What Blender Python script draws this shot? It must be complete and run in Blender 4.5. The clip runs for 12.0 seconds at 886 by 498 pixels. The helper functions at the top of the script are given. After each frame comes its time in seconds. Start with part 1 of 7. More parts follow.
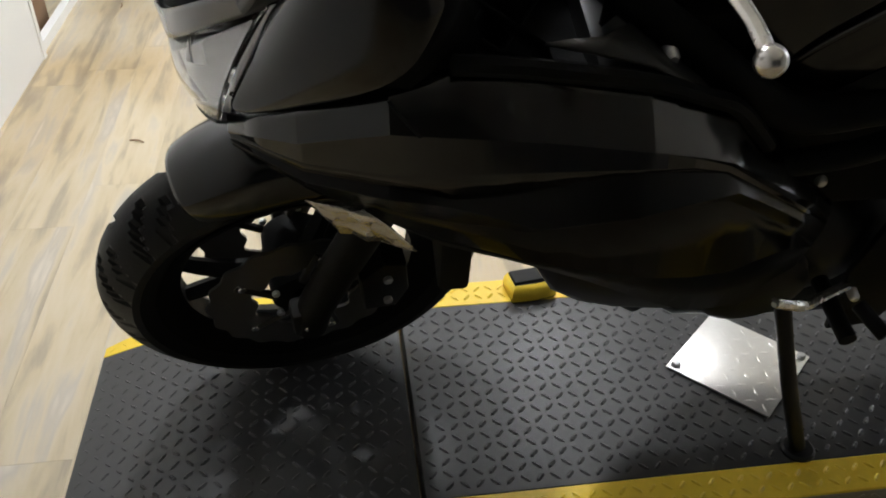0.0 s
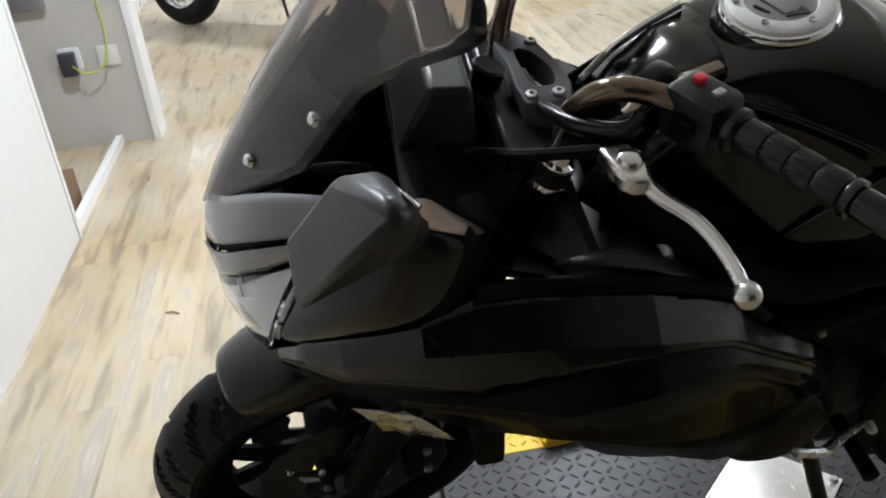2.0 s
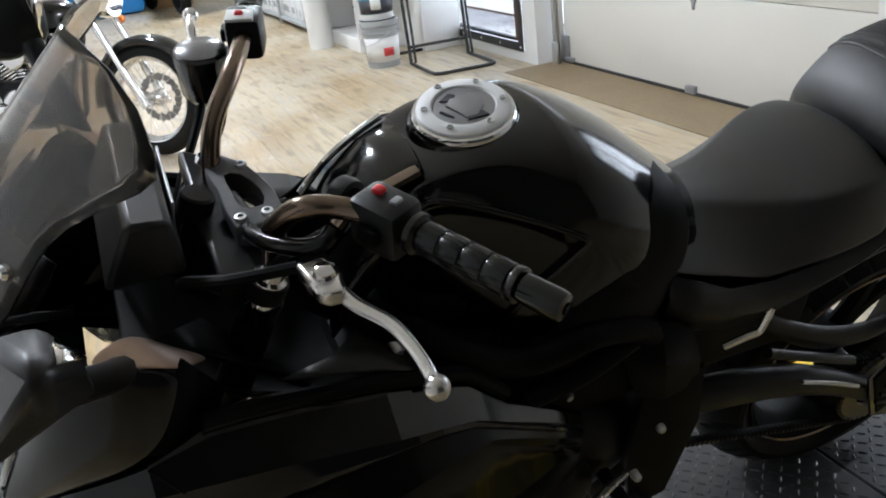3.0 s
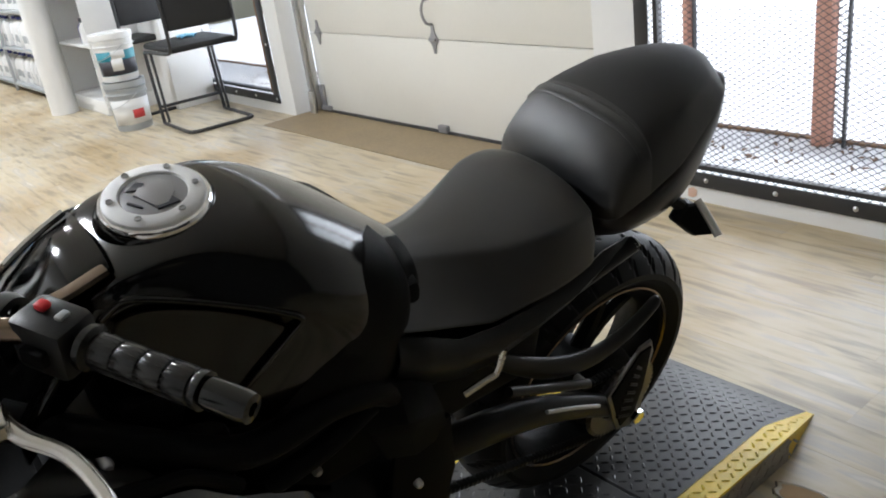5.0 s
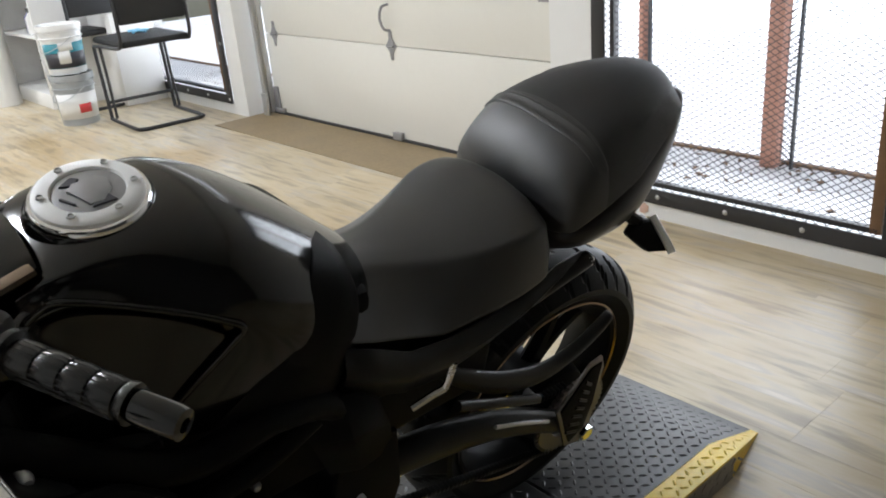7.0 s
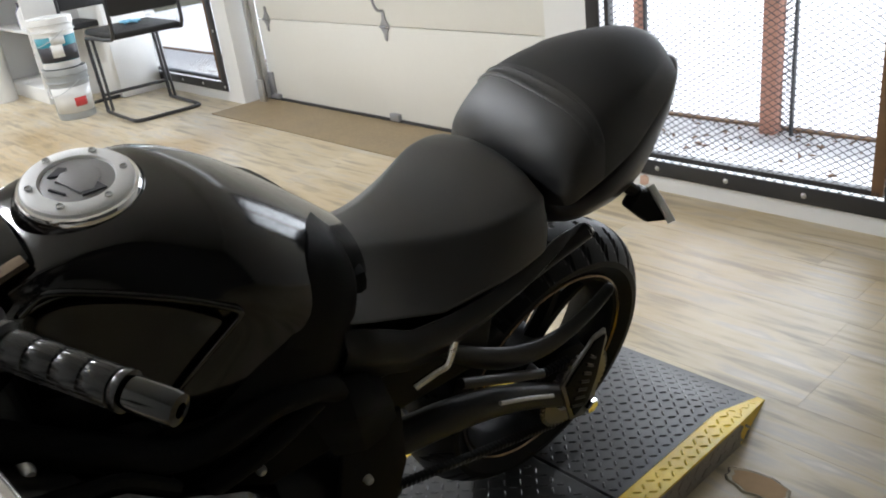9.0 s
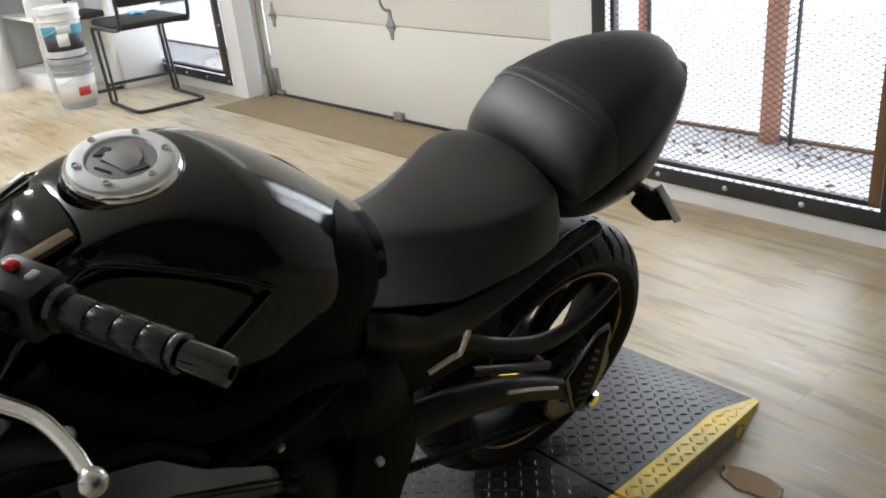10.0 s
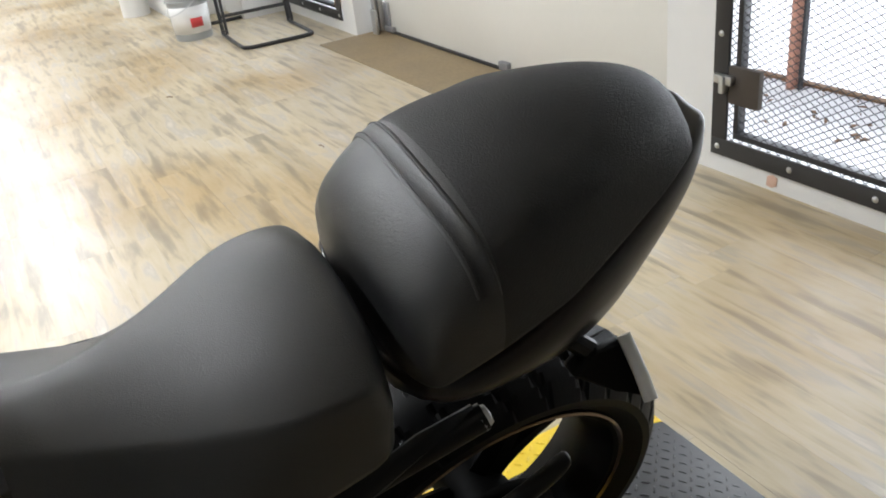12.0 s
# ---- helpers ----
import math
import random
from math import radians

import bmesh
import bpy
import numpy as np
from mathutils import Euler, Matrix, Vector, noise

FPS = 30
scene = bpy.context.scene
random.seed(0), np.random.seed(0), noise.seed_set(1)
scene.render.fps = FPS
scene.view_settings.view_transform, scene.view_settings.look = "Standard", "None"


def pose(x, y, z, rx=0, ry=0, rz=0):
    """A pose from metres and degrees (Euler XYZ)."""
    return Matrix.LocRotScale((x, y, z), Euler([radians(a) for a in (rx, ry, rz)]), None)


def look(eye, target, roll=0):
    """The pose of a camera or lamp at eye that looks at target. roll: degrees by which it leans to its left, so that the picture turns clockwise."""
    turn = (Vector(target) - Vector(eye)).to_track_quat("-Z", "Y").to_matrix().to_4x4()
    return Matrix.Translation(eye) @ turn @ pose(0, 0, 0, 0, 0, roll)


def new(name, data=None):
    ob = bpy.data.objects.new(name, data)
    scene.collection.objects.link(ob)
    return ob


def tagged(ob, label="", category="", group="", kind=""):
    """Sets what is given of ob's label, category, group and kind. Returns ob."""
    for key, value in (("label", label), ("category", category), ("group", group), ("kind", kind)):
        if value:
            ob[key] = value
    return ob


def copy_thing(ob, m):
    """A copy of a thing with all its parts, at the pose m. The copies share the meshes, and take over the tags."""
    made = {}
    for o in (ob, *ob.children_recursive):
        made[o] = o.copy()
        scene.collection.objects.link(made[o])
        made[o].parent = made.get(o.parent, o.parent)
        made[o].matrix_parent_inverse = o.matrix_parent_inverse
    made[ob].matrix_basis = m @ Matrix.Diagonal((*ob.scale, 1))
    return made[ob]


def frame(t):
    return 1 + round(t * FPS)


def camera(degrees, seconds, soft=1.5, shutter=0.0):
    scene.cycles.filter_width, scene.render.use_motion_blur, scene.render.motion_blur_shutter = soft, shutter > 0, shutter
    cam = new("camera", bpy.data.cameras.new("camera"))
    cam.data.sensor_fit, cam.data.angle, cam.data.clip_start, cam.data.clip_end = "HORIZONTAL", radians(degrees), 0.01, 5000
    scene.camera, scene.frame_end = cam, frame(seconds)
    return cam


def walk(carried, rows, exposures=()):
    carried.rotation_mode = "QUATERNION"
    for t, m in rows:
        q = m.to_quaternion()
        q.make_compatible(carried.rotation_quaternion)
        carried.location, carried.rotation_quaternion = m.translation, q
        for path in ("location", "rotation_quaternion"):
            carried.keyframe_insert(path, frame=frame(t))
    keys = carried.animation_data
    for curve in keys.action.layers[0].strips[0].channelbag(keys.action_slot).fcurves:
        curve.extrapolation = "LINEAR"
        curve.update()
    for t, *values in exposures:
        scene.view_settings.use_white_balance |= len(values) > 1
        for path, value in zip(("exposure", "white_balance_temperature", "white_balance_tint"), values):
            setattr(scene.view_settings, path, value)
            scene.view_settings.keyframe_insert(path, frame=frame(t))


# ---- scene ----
cam = camera(56.0, 12.0, soft=1.9)

PATH = [
    (0, (0.058, 0.178, 1.151), (-1.539, 0.402, -0.032), 0.7),
    (0.5, (0.058, 0.135, 1.157), (-1.55, 0.193, -0.031), 0.8),
    (1, (0.067, 0.114, 1.178), (-1.565, 0.04, 0.025), -0.5),
    (1.5, (0.085, 0.131, 1.252), (-1.611, 0.128, 0.193), -3.4),
    (2, (0.082, 0.17, 1.282), (-1.661, 0.375, 0.323), -5.3),
    (2.5, (0.097, 0.223, 1.295), (-1.662, 0.664, 0.451), -5.6),
    (3, (0.125, 0.272, 1.3), (-1.591, 0.914, 0.497), -7.3),
    (3.5, (0.154, 0.302, 1.306), (-1.515, 1.098, 0.544), -7.9),
    (3.7, (0.162, 0.312, 1.306), (-1.479, 1.17, 0.551), -7.7),
    (5.3, (0.132, 0.38, 1.318), (-1.325, 1.509, 0.54), -7.3),
    (5.5, (0.123, 0.386, 1.313), (-1.317, 1.536, 0.537), -6.5),
    (6, (0.118, 0.381, 1.319), (-1.319, 1.554, 0.57), -5.7),
    (6.5, (0.118, 0.383, 1.31), (-1.297, 1.571, 0.544), -4.9),
    (8.3, (0.123, 0.389, 1.303), (-1.304, 1.563, 0.538), -5.8),
    (8.5, (0.123, 0.388, 1.303), (-1.311, 1.552, 0.536), -5.9),
    (9, (0.12, 0.395, 1.297), (-1.289, 1.562, 0.489), -7.3),
    (9.5, (0.118, 0.364, 1.3), (-1.315, 1.496, 0.485), -6.1),
    (10, (0.131, 0.34, 1.302), (-1.268, 1.52, 0.497), -5.4),
    (10.5, (0.12, 0.347, 1.292), (-1.192, 1.552, 0.383), -5.7),
    (11, (0.077, 0.567, 1.292), (-1.492, 1.51, 0.485), -3.8),
    (11.5, (0.05, 0.765, 1.316), (-1.532, 1.687, 0.512), -6.8),
    (12, (-0.114, 1.046, 1.279), (-1.694, 1.838, 0.342), -7.4),
]
walk(cam, [(t, look(eye, target, roll)) for t, eye, target, roll in PATH], exposures=[(0.0, -0.05, 6370, 10), (1.5, 0.08, 6100, 10), (2.5, 0.06, 5890, 10), (3.5, 0.03, 5860, 10), (5.5, 0.06, 6170, 10), (9.5, 0.07, 6210, 10), (10.5, 0.05, 6340, 10), (12.0, 0.10, 6240, 10)])
# ceiling lamps: x, y, watts; daylight watts
LAMPS = ((-2.35, -0.12, 50), (-3.6, 1.35, 31), (-6.0, 0.5, 48), (-8.8, 1.0, 66), (-11.8, 1.0, 66))
DAY = 22

# ---- world and light ----
world = bpy.data.worlds.new("sky")
scene.world = world
world.use_nodes = True
wn = world.node_tree
sky = wn.nodes.new("ShaderNodeTexSky")
sky.sky_type, sky.sun_disc = "NISHITA", False
sky.sun_elevation, sky.sun_rotation = radians(36), radians(97)
wn.links.new(sky.outputs[0], wn.nodes["Background"].inputs[0])
wn.nodes["Background"].inputs[1].default_value = 0.15


def lamp(name, x, y, z, target, w, h, watts, colour):
    data = bpy.data.lights.new(name, "AREA")
    data.shape, data.size, data.size_y, data.energy, data.color = "RECTANGLE" if w != h else "DISK", w, h, watts, colour
    ob = new(name, data)
    ob.matrix_world = look((x, y, z), target)
    return ob


sun = new("sun", bpy.data.lights.new("sun", "SUN"))
sun.data.energy, sun.data.angle, sun.data.color = 4.0, radians(0.6), (1.0, 0.96, 0.9)
sun.matrix_world = look((8, -1.0, 6), (0, 0, 0))
# round downlights under the ceiling
for lx, ly, watts in LAMPS:
    lamp("ceiling_lamp", lx, ly, 2.62, (lx, ly + 0.001, 0), 0.3, 0.3, watts, (0.975, 0.99, 1.0))
# daylight in the three meshed openings
lamp("daylight", -1.48, 3.62, 1.15, (-1.48, 0, 0.55), 1.2, 1.9, DAY, (0.93, 0.97, 1.0))
lamp("daylight", -6.14, 3.62, 1.15, (-6.14, 0, 0.55), 1.2, 1.9, DAY, (0.93, 0.97, 1.0))


# ---- materials ----
def material(name, colour, rough=0.5, metal=0.0, var=0.15, scale=8.0, bump=0.0, bump_scale=120.0, coat=0.0, stain=0.0, rough_var=0.08, spec=0.5):
    m = bpy.data.materials.new(name)
    m.use_nodes = True
    t = m.node_tree
    b = t.nodes["Principled BSDF"]
    tc = t.nodes.new("ShaderNodeTexCoord")
    n1, n2 = t.nodes.new("ShaderNodeTexNoise"), t.nodes.new("ShaderNodeTexNoise")
    n1.inputs["Scale"].default_value, n1.inputs["Detail"].default_value = scale, 5
    n2.inputs["Scale"].default_value, n2.inputs["Detail"].default_value = scale * 9, 3
    for n in (n1, n2):
        t.links.new(tc.outputs["Object"], n.inputs["Vector"])
    mix = t.nodes.new("ShaderNodeMix")
    mix.data_type = "RGBA"
    c = Vector(colour)
    mix.inputs["A"].default_value = (*(c * (1 - var)), 1)
    mix.inputs["B"].default_value = (*[min(1, k) for k in c * (1 + var)], 1)
    av = t.nodes.new("ShaderNodeMath")
    av.operation = "MULTIPLY_ADD"
    av.inputs[1].default_value, av.inputs[2].default_value = 0.5, 0.25
    ad = t.nodes.new("ShaderNodeMath")
    t.links.new(n1.outputs["Fac"], ad.inputs[0])
    t.links.new(n2.outputs["Fac"], ad.inputs[1])
    t.links.new(ad.outputs[0], av.inputs[0])
    t.links.new(av.outputs[0], mix.inputs["Factor"])
    t.links.new(mix.outputs["Result"], b.inputs["Base Color"])
    rr = t.nodes.new("ShaderNodeMapRange")
    rr.inputs["To Min"].default_value, rr.inputs["To Max"].default_value = max(0.02, rough - rough_var), min(1, rough + rough_var)
    t.links.new(n1.outputs["Fac"], rr.inputs["Value"])
    t.links.new(rr.outputs[0], b.inputs["Roughness"])
    b.inputs["Metallic"].default_value = metal
    b.inputs["Specular IOR Level"].default_value = spec
    b.inputs["Coat Weight"].default_value, b.inputs["Coat Roughness"].default_value = coat, 0.04
    if bump:
        n3, bp = t.nodes.new("ShaderNodeTexNoise"), t.nodes.new("ShaderNodeBump")
        n3.inputs["Scale"].default_value, n3.inputs["Detail"].default_value = bump_scale, 4
        t.links.new(tc.outputs["Object"], n3.inputs["Vector"])
        t.links.new(n3.outputs["Fac"], bp.inputs["Height"])
        bp.inputs["Strength"].default_value, bp.inputs["Distance"].default_value = bump, 0.002
        t.links.new(bp.outputs[0], b.inputs["Normal"])
    return m


def wood_floor():
    """Vinyl planks: tan and grey streaks along x, each plank its own tone."""
    m = material("vinyl_plank", (0.5, 0.4, 0.25), 0.35, 0, 0.1, 3, 0.12, 60)
    t = m.node_tree
    b = t.nodes["Principled BSDF"]
    tc = next(n for n in t.nodes if n.type == "TEX_COORD")
    geo, info = t.nodes.new("ShaderNodeNewGeometry"), t.nodes.new("ShaderNodeObjectInfo")
    add = t.nodes.new("ShaderNodeMath")
    t.links.new(geo.outputs["Random Per Island"], add.inputs[0])
    t.links.new(info.outputs["Random"], add.inputs[1])
    off = t.nodes.new("ShaderNodeCombineXYZ")
    sc = t.nodes.new("ShaderNodeMath")
    sc.operation = "MULTIPLY"
    sc.inputs[1].default_value = 37.0
    t.links.new(add.outputs[0], sc.inputs[0])
    for k in range(3):
        t.links.new(sc.outputs[0], off.inputs[k])
    vadd = t.nodes.new("ShaderNodeVectorMath")
    t.links.new(geo.outputs["Position"], vadd.inputs[0])
    t.links.new(off.outputs[0], vadd.inputs[1])
    mp = t.nodes.new("ShaderNodeMapping")
    mp.inputs["Scale"].default_value = (1.0, 9.0, 1.0)
    t.links.new(vadd.outputs[0], mp.inputs["Vector"])
    n = t.nodes.new("ShaderNodeTexNoise")
    n.inputs["Scale"].default_value, n.inputs["Detail"].default_value, n.inputs["Distortion"].default_value = 2.0, 4, 0.6
    t.links.new(mp.outputs[0], n.inputs["Vector"])
    mp2 = t.nodes.new("ShaderNodeMapping")
    mp2.inputs["Scale"].default_value = (1.6, 7.0, 1.0)
    t.links.new(geo.outputs["Position"], mp2.inputs["Vector"])
    n2 = t.nodes.new("ShaderNodeTexNoise")
    n2.inputs["Scale"].default_value, n2.inputs["Detail"].default_value = 1.9, 4
    t.links.new(mp2.outputs[0], n2.inputs["Vector"])
    ramp = t.nodes.new("ShaderNodeValToRGB")
    e = ramp.color_ramp.elements
    e[0].position, e[0].color = 0.28, (0.30, 0.255, 0.185, 1)
    e[1].position, e[1].color = 0.74, (0.60, 0.54, 0.45, 1)
    for p, c in ((0.40, (0.385, 0.325, 0.235, 1)), (0.49, (0.52, 0.44, 0.295, 1)), (0.58, (0.555, 0.48, 0.35, 1)), (0.66, (0.47, 0.425, 0.355, 1))):
        k = e.new(p)
        k.color = c
    both = t.nodes.new("ShaderNodeMix")
    both.inputs[0].default_value = 0.45
    t.links.new(n.outputs["Fac"], both.inputs[2])
    t.links.new(n2.outputs["Fac"], both.inputs[3])
    wide = t.nodes.new("ShaderNodeMapRange")
    wide.inputs["From Min"].default_value, wide.inputs["From Max"].default_value = 0.34, 0.66
    wide.inputs["To Min"].default_value, wide.inputs["To Max"].default_value = 0.30, 0.76
    t.links.new(both.outputs[0], wide.inputs["Value"])
    t.links.new(wide.outputs[0], ramp.inputs["Fac"])
    hsv = t.nodes.new("ShaderNodeHueSaturation")
    mr = t.nodes.new("ShaderNodeMapRange")
    mr.inputs["From Max"].default_value = 2.0
    mr.inputs["To Min"].default_value, mr.inputs["To Max"].default_value = 0.82, 1.14
    t.links.new(add.outputs[0], mr.inputs["Value"])
    t.links.new(mr.outputs[0], hsv.inputs["Value"])
    n3 = t.nodes.new("ShaderNodeTexNoise")
    n3.inputs["Scale"].default_value, n3.inputs["Detail"].default_value = 0.9, 5
    t.links.new(geo.outputs["Position"], n3.inputs["Vector"])
    worn = t.nodes.new("ShaderNodeMapRange")
    worn.inputs["From Min"].default_value, worn.inputs["From Max"].default_value = 0.46, 0.64
    worn.inputs["To Max"].default_value = 0.8
    t.links.new(n3.outputs["Fac"], worn.inputs["Value"])
    tint = t.nodes.new("ShaderNodeMix")
    tint.data_type, tint.blend_type = "RGBA", "MULTIPLY"
    tint.inputs["B"].default_value = (0.74, 0.61, 0.40, 1)
    t.links.new(worn.outputs[0], tint.inputs["Factor"])
    t.links.new(ramp.outputs["Color"], tint.inputs["A"])
    t.links.new(tint.outputs["Result"], hsv.inputs["Color"])
    t.links.new(hsv.outputs["Color"], b.inputs["Base Color"])
    return m


def plain_glass(name, colour, rough=0.02):
    m = bpy.data.materials.new(name)
    m.use_nodes = True
    b = m.node_tree.nodes["Principled BSDF"]
    b.inputs["Base Color"].default_value = (*colour, 1)
    b.inputs["Transmission Weight"].default_value = 1.0
    b.inputs["Roughness"].default_value = rough
    b.inputs["IOR"].default_value = 1.45
    return m


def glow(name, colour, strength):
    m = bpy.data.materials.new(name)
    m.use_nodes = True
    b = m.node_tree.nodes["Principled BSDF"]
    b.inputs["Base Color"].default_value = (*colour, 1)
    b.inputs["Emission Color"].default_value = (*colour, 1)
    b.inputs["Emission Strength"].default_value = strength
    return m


M_FLOOR = wood_floor()
M_SUB = material("floor_gap", (0.40, 0.34, 0.25), 0.8)
M_APRON = material("worn_apron", (0.22, 0.165, 0.095), 0.5, 0, 0.6, 6, 0.3, 40)
M_WALL = material("white_paint", (0.80, 0.80, 0.79), 0.55, 0, 0.03, 2, 0.1, 90)
M_CEIL = material("ceiling_paint", (0.74, 0.74, 0.73), 0.8, 0, 0.03, 2)
# wall white darkened: the side room's shade is put into this grey
M_SHADEWALL = material("shaded_wall_paint", (0.55, 0.53, 0.50), 0.6, 0, 0.04, 2)
M_DARKWALL = material("dark_unseen_wall", (0.10, 0.10, 0.10), 0.8, 0, 0.1, 2)
M_DOOR = material("door_steel_paint", (0.76, 0.745, 0.69), 0.45, 0, 0.03, 3, 0.08, 70)
M_TRIMW = material("trim_paint", (0.82, 0.82, 0.81), 0.45, 0, 0.04, 6)
M_GALV = material("galvanised_steel", (0.55, 0.56, 0.57), 0.38, 1.0, 0.2, 20)
M_ZINC = material("dull_zinc", (0.30, 0.30, 0.31), 0.5, 0.5, 0.25, 30)
M_BLACKSTEEL = material("black_steel", (0.025, 0.025, 0.027), 0.42, 0, 0.2, 14)
M_RUST = material("rusty_steel", (0.16, 0.09, 0.045), 0.7, 0, 0.35, 22)
M_BRICK = material("red_brown_post", (0.40, 0.20, 0.14), 0.8, 0, 0.3, 10, 0.3, 60)
M_SNOW = material("pale_pavement", (0.60, 0.59, 0.58), 0.85, 0, 0.45, 5, 0.5, 14)
M_WHITEGROUND = material("overexposed_ground", (0.90, 0.91, 0.93), 0.8, 0, 0.04, 3, 0.3, 9)
M_OUT = glow("glowing_daylight", (0.96, 0.98, 1.0), 1.9)
M_TREAD = material("tread_plate_black", (0.050, 0.050, 0.051), 0.34, 0, 0.35, 9, 0.12, 50, rough_var=0.10, spec=0.3)
M_YELLOW = material("yellow_edge_paint", (0.82, 0.58, 0.04), 0.42, 0, 0.18, 10, 0.15, 60)
M_RAW = material("bare_tread_plate", (0.80, 0.79, 0.77), 0.36, 0.9, 0.08, 12)
M_EDGE = material("scuffed_plate_edge", (0.30, 0.28, 0.25), 0.45, 0.6, 0.4, 16)
M_GLOSS = material("gloss_black_paint", (0.0026, 0.0024, 0.0023), 0.13, 0, 0.2, 5, rough_var=0.05, spec=0.6)
M_TANK = material("black_tank_paint", (0.0024, 0.0021, 0.0019), 0.12, 0, 0.2, 5, rough_var=0.03, spec=0.55)
M_PANEL = material("black_panel_paint", (0.0022, 0.0020, 0.0019), 0.2, 0, 0.2, 5, rough_var=0.04, spec=0.24)
M_SATIN = material("satin_black_plastic", (0.007, 0.007, 0.0072), 0.36, 0, 0.2, 9, 0.12, 300, spec=0.32)
M_TRIMB = material("textured_black_plastic", (0.0035, 0.0035, 0.0035), 0.55, 0, 0.2, 9, 0.2, 400, spec=0.09)
M_RUBBER = material("tyre_rubber", (0.006, 0.006, 0.006), 0.5, 0, 0.25, 11, 0.15, 200, spec=0.18)
M_GRIP = material("grip_rubber", (0.006, 0.0055, 0.005), 0.24, 0, 0.2, 12, 0.1, 260, spec=0.45)
M_VINYL = material("seat_vinyl", (0.009, 0.009, 0.0095), 0.43, 0, 0.12, 7, 0.25, 700, spec=0.9)
M_GRIPPY = material("grained_seat_vinyl", (0.013, 0.013, 0.0135), 0.60, 0, 0.2, 9, 0.5, 520, spec=0.55)
M_VINYLD = material("seat_fabric", (0.014, 0.014, 0.015), 0.62, 0, 0.12, 7, 0.35, 900)
M_THREAD = material("seat_thread", (0.05, 0.05, 0.05), 0.7)
M_ALU = material("bare_aluminium", (0.72, 0.70, 0.67), 0.26, 1.0, 0.08, 30)
M_CAP = material("cap_ring_metal", (0.90, 0.90, 0.90), 0.45, 0, 0.04, 20)
M_CAPC = material("cap_centre_metal", (0.33, 0.33, 0.34), 0.40, 0.6, 0.08, 20)
M_BAR = material("dark_bar_metal", (0.22, 0.17, 0.13), 0.22, 1.0, 0.1, 20)
M_CHROME = material("chrome", (0.82, 0.82, 0.83), 0.07, 1.0, 0.03, 10, rough_var=0.03)
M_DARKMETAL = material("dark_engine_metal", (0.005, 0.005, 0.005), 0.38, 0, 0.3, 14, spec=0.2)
M_DISC = material("brake_disc_steel", (0.20, 0.19, 0.18), 0.32, 1.0, 0.2, 30)
M_RED = material("red_switch_plastic", (0.65, 0.02, 0.03), 0.35)
M_ORANGE = material("amber_lens", (0.75, 0.22, 0.03), 0.2)
M_YSTICK = material("yellow_sticker", (0.85, 0.55, 0.05), 0.4)
M_WHITE = material("white_plastic", (0.78, 0.78, 0.77), 0.4, 0, 0.05, 8)
M_BUCKET = material("grey_bucket_plastic", (0.36, 0.38, 0.39), 0.42, 0, 0.06, 8)
M_TEAL = material("teal_label", (0.02, 0.22, 0.28), 0.45)
M_REDLAB = material("red_label", (0.55, 0.05, 0.05), 0.45)
M_INK = material("dark_print", (0.04, 0.04, 0.05), 0.5)
M_BLUEC = material("blue_cloth", (0.22, 0.55, 0.78), 0.8)
M_NAVY = material("dark_blue_plastic", (0.03, 0.04, 0.22), 0.4)
M_BLUE = material("blue_tarp", (0.03, 0.20, 0.50), 0.6, 0, 0.3, 6)
M_CARD = material("cardboard", (0.42, 0.28, 0.15), 0.8)
M_CABLE = material("yellow_green_cable", (0.45, 0.55, 0.05), 0.5)
M_SCREEN = plain_glass("smoked_screen", (0.36, 0.31, 0.26), 0.03)
M_LENS = plain_glass("headlight_lens", (0.97, 0.97, 0.97))
M_COVER = material("grey_black_plastic", (0.014, 0.014, 0.014), 0.38, 0, 0.15, 9, 0.1, 300, spec=0.4)
# reflection of the white wall is put into this grey
M_NOSE = material("wall_sheen_grey", (0.20, 0.20, 0.205), 0.25, 0, 0.1, 6, coat=0.4)
# near-white in place of what the silver lining would reflect
M_REFL = material("headlight_reflected_white", (0.90, 0.90, 0.89), 0.30, 0.1, 0.04, 14)
M_BRONZE = material("floor_reflection_bronze", (0.42, 0.30, 0.23), 0.32, 0.7, 0.1, 12)
M_FOIL = material("crumpled_foil", (0.72, 0.70, 0.66), 0.25, 1.0, 0.25, 40, 0.9, 90)
M_STEELBLUE = material("dark_silver_casting", (0.20, 0.20, 0.21), 0.20, 0.9, 0.15, 20)
M_CASTING = material("satin_grey_casting", (0.075, 0.075, 0.08), 0.38, 0.2, 0.15, 20)
# brown of the reflected floor is put into this black
M_COWL = material("floor_tinted_cowl_paint", (0.014, 0.011, 0.010), 0.30, 0, 0.15, 8, spec=0.5)
M_DARKRUST = material("dark_rusty_steel", (0.05, 0.04, 0.032), 0.7, 0, 0.35, 22)
M_CHIP = material("pink_plaster", (0.62, 0.42, 0.33), 0.8, 0, 0.2, 30)
M_LITTER = material("dry_leaves", (0.16, 0.10, 0.06), 0.9, 0, 0.4, 30)
M_MIRROR = material("mirror_glass", (0.9, 0.9, 0.9), 0.03, 1.0, 0.01, 3, rough_var=0.01)


# ---- mesh tools ----
def B(u, v, w):
    return Vector((v, u, w))


def ready(bm, angle=38):
    bmesh.ops.recalc_face_normals(bm, faces=bm.faces)
    lim = math.cos(radians(angle))
    for f in bm.faces:
        f.smooth = True
    for e in bm.edges:
        if len(e.link_faces) == 2:
            e.smooth = e.link_faces[0].normal.dot(e.link_faces[1].normal) > lim


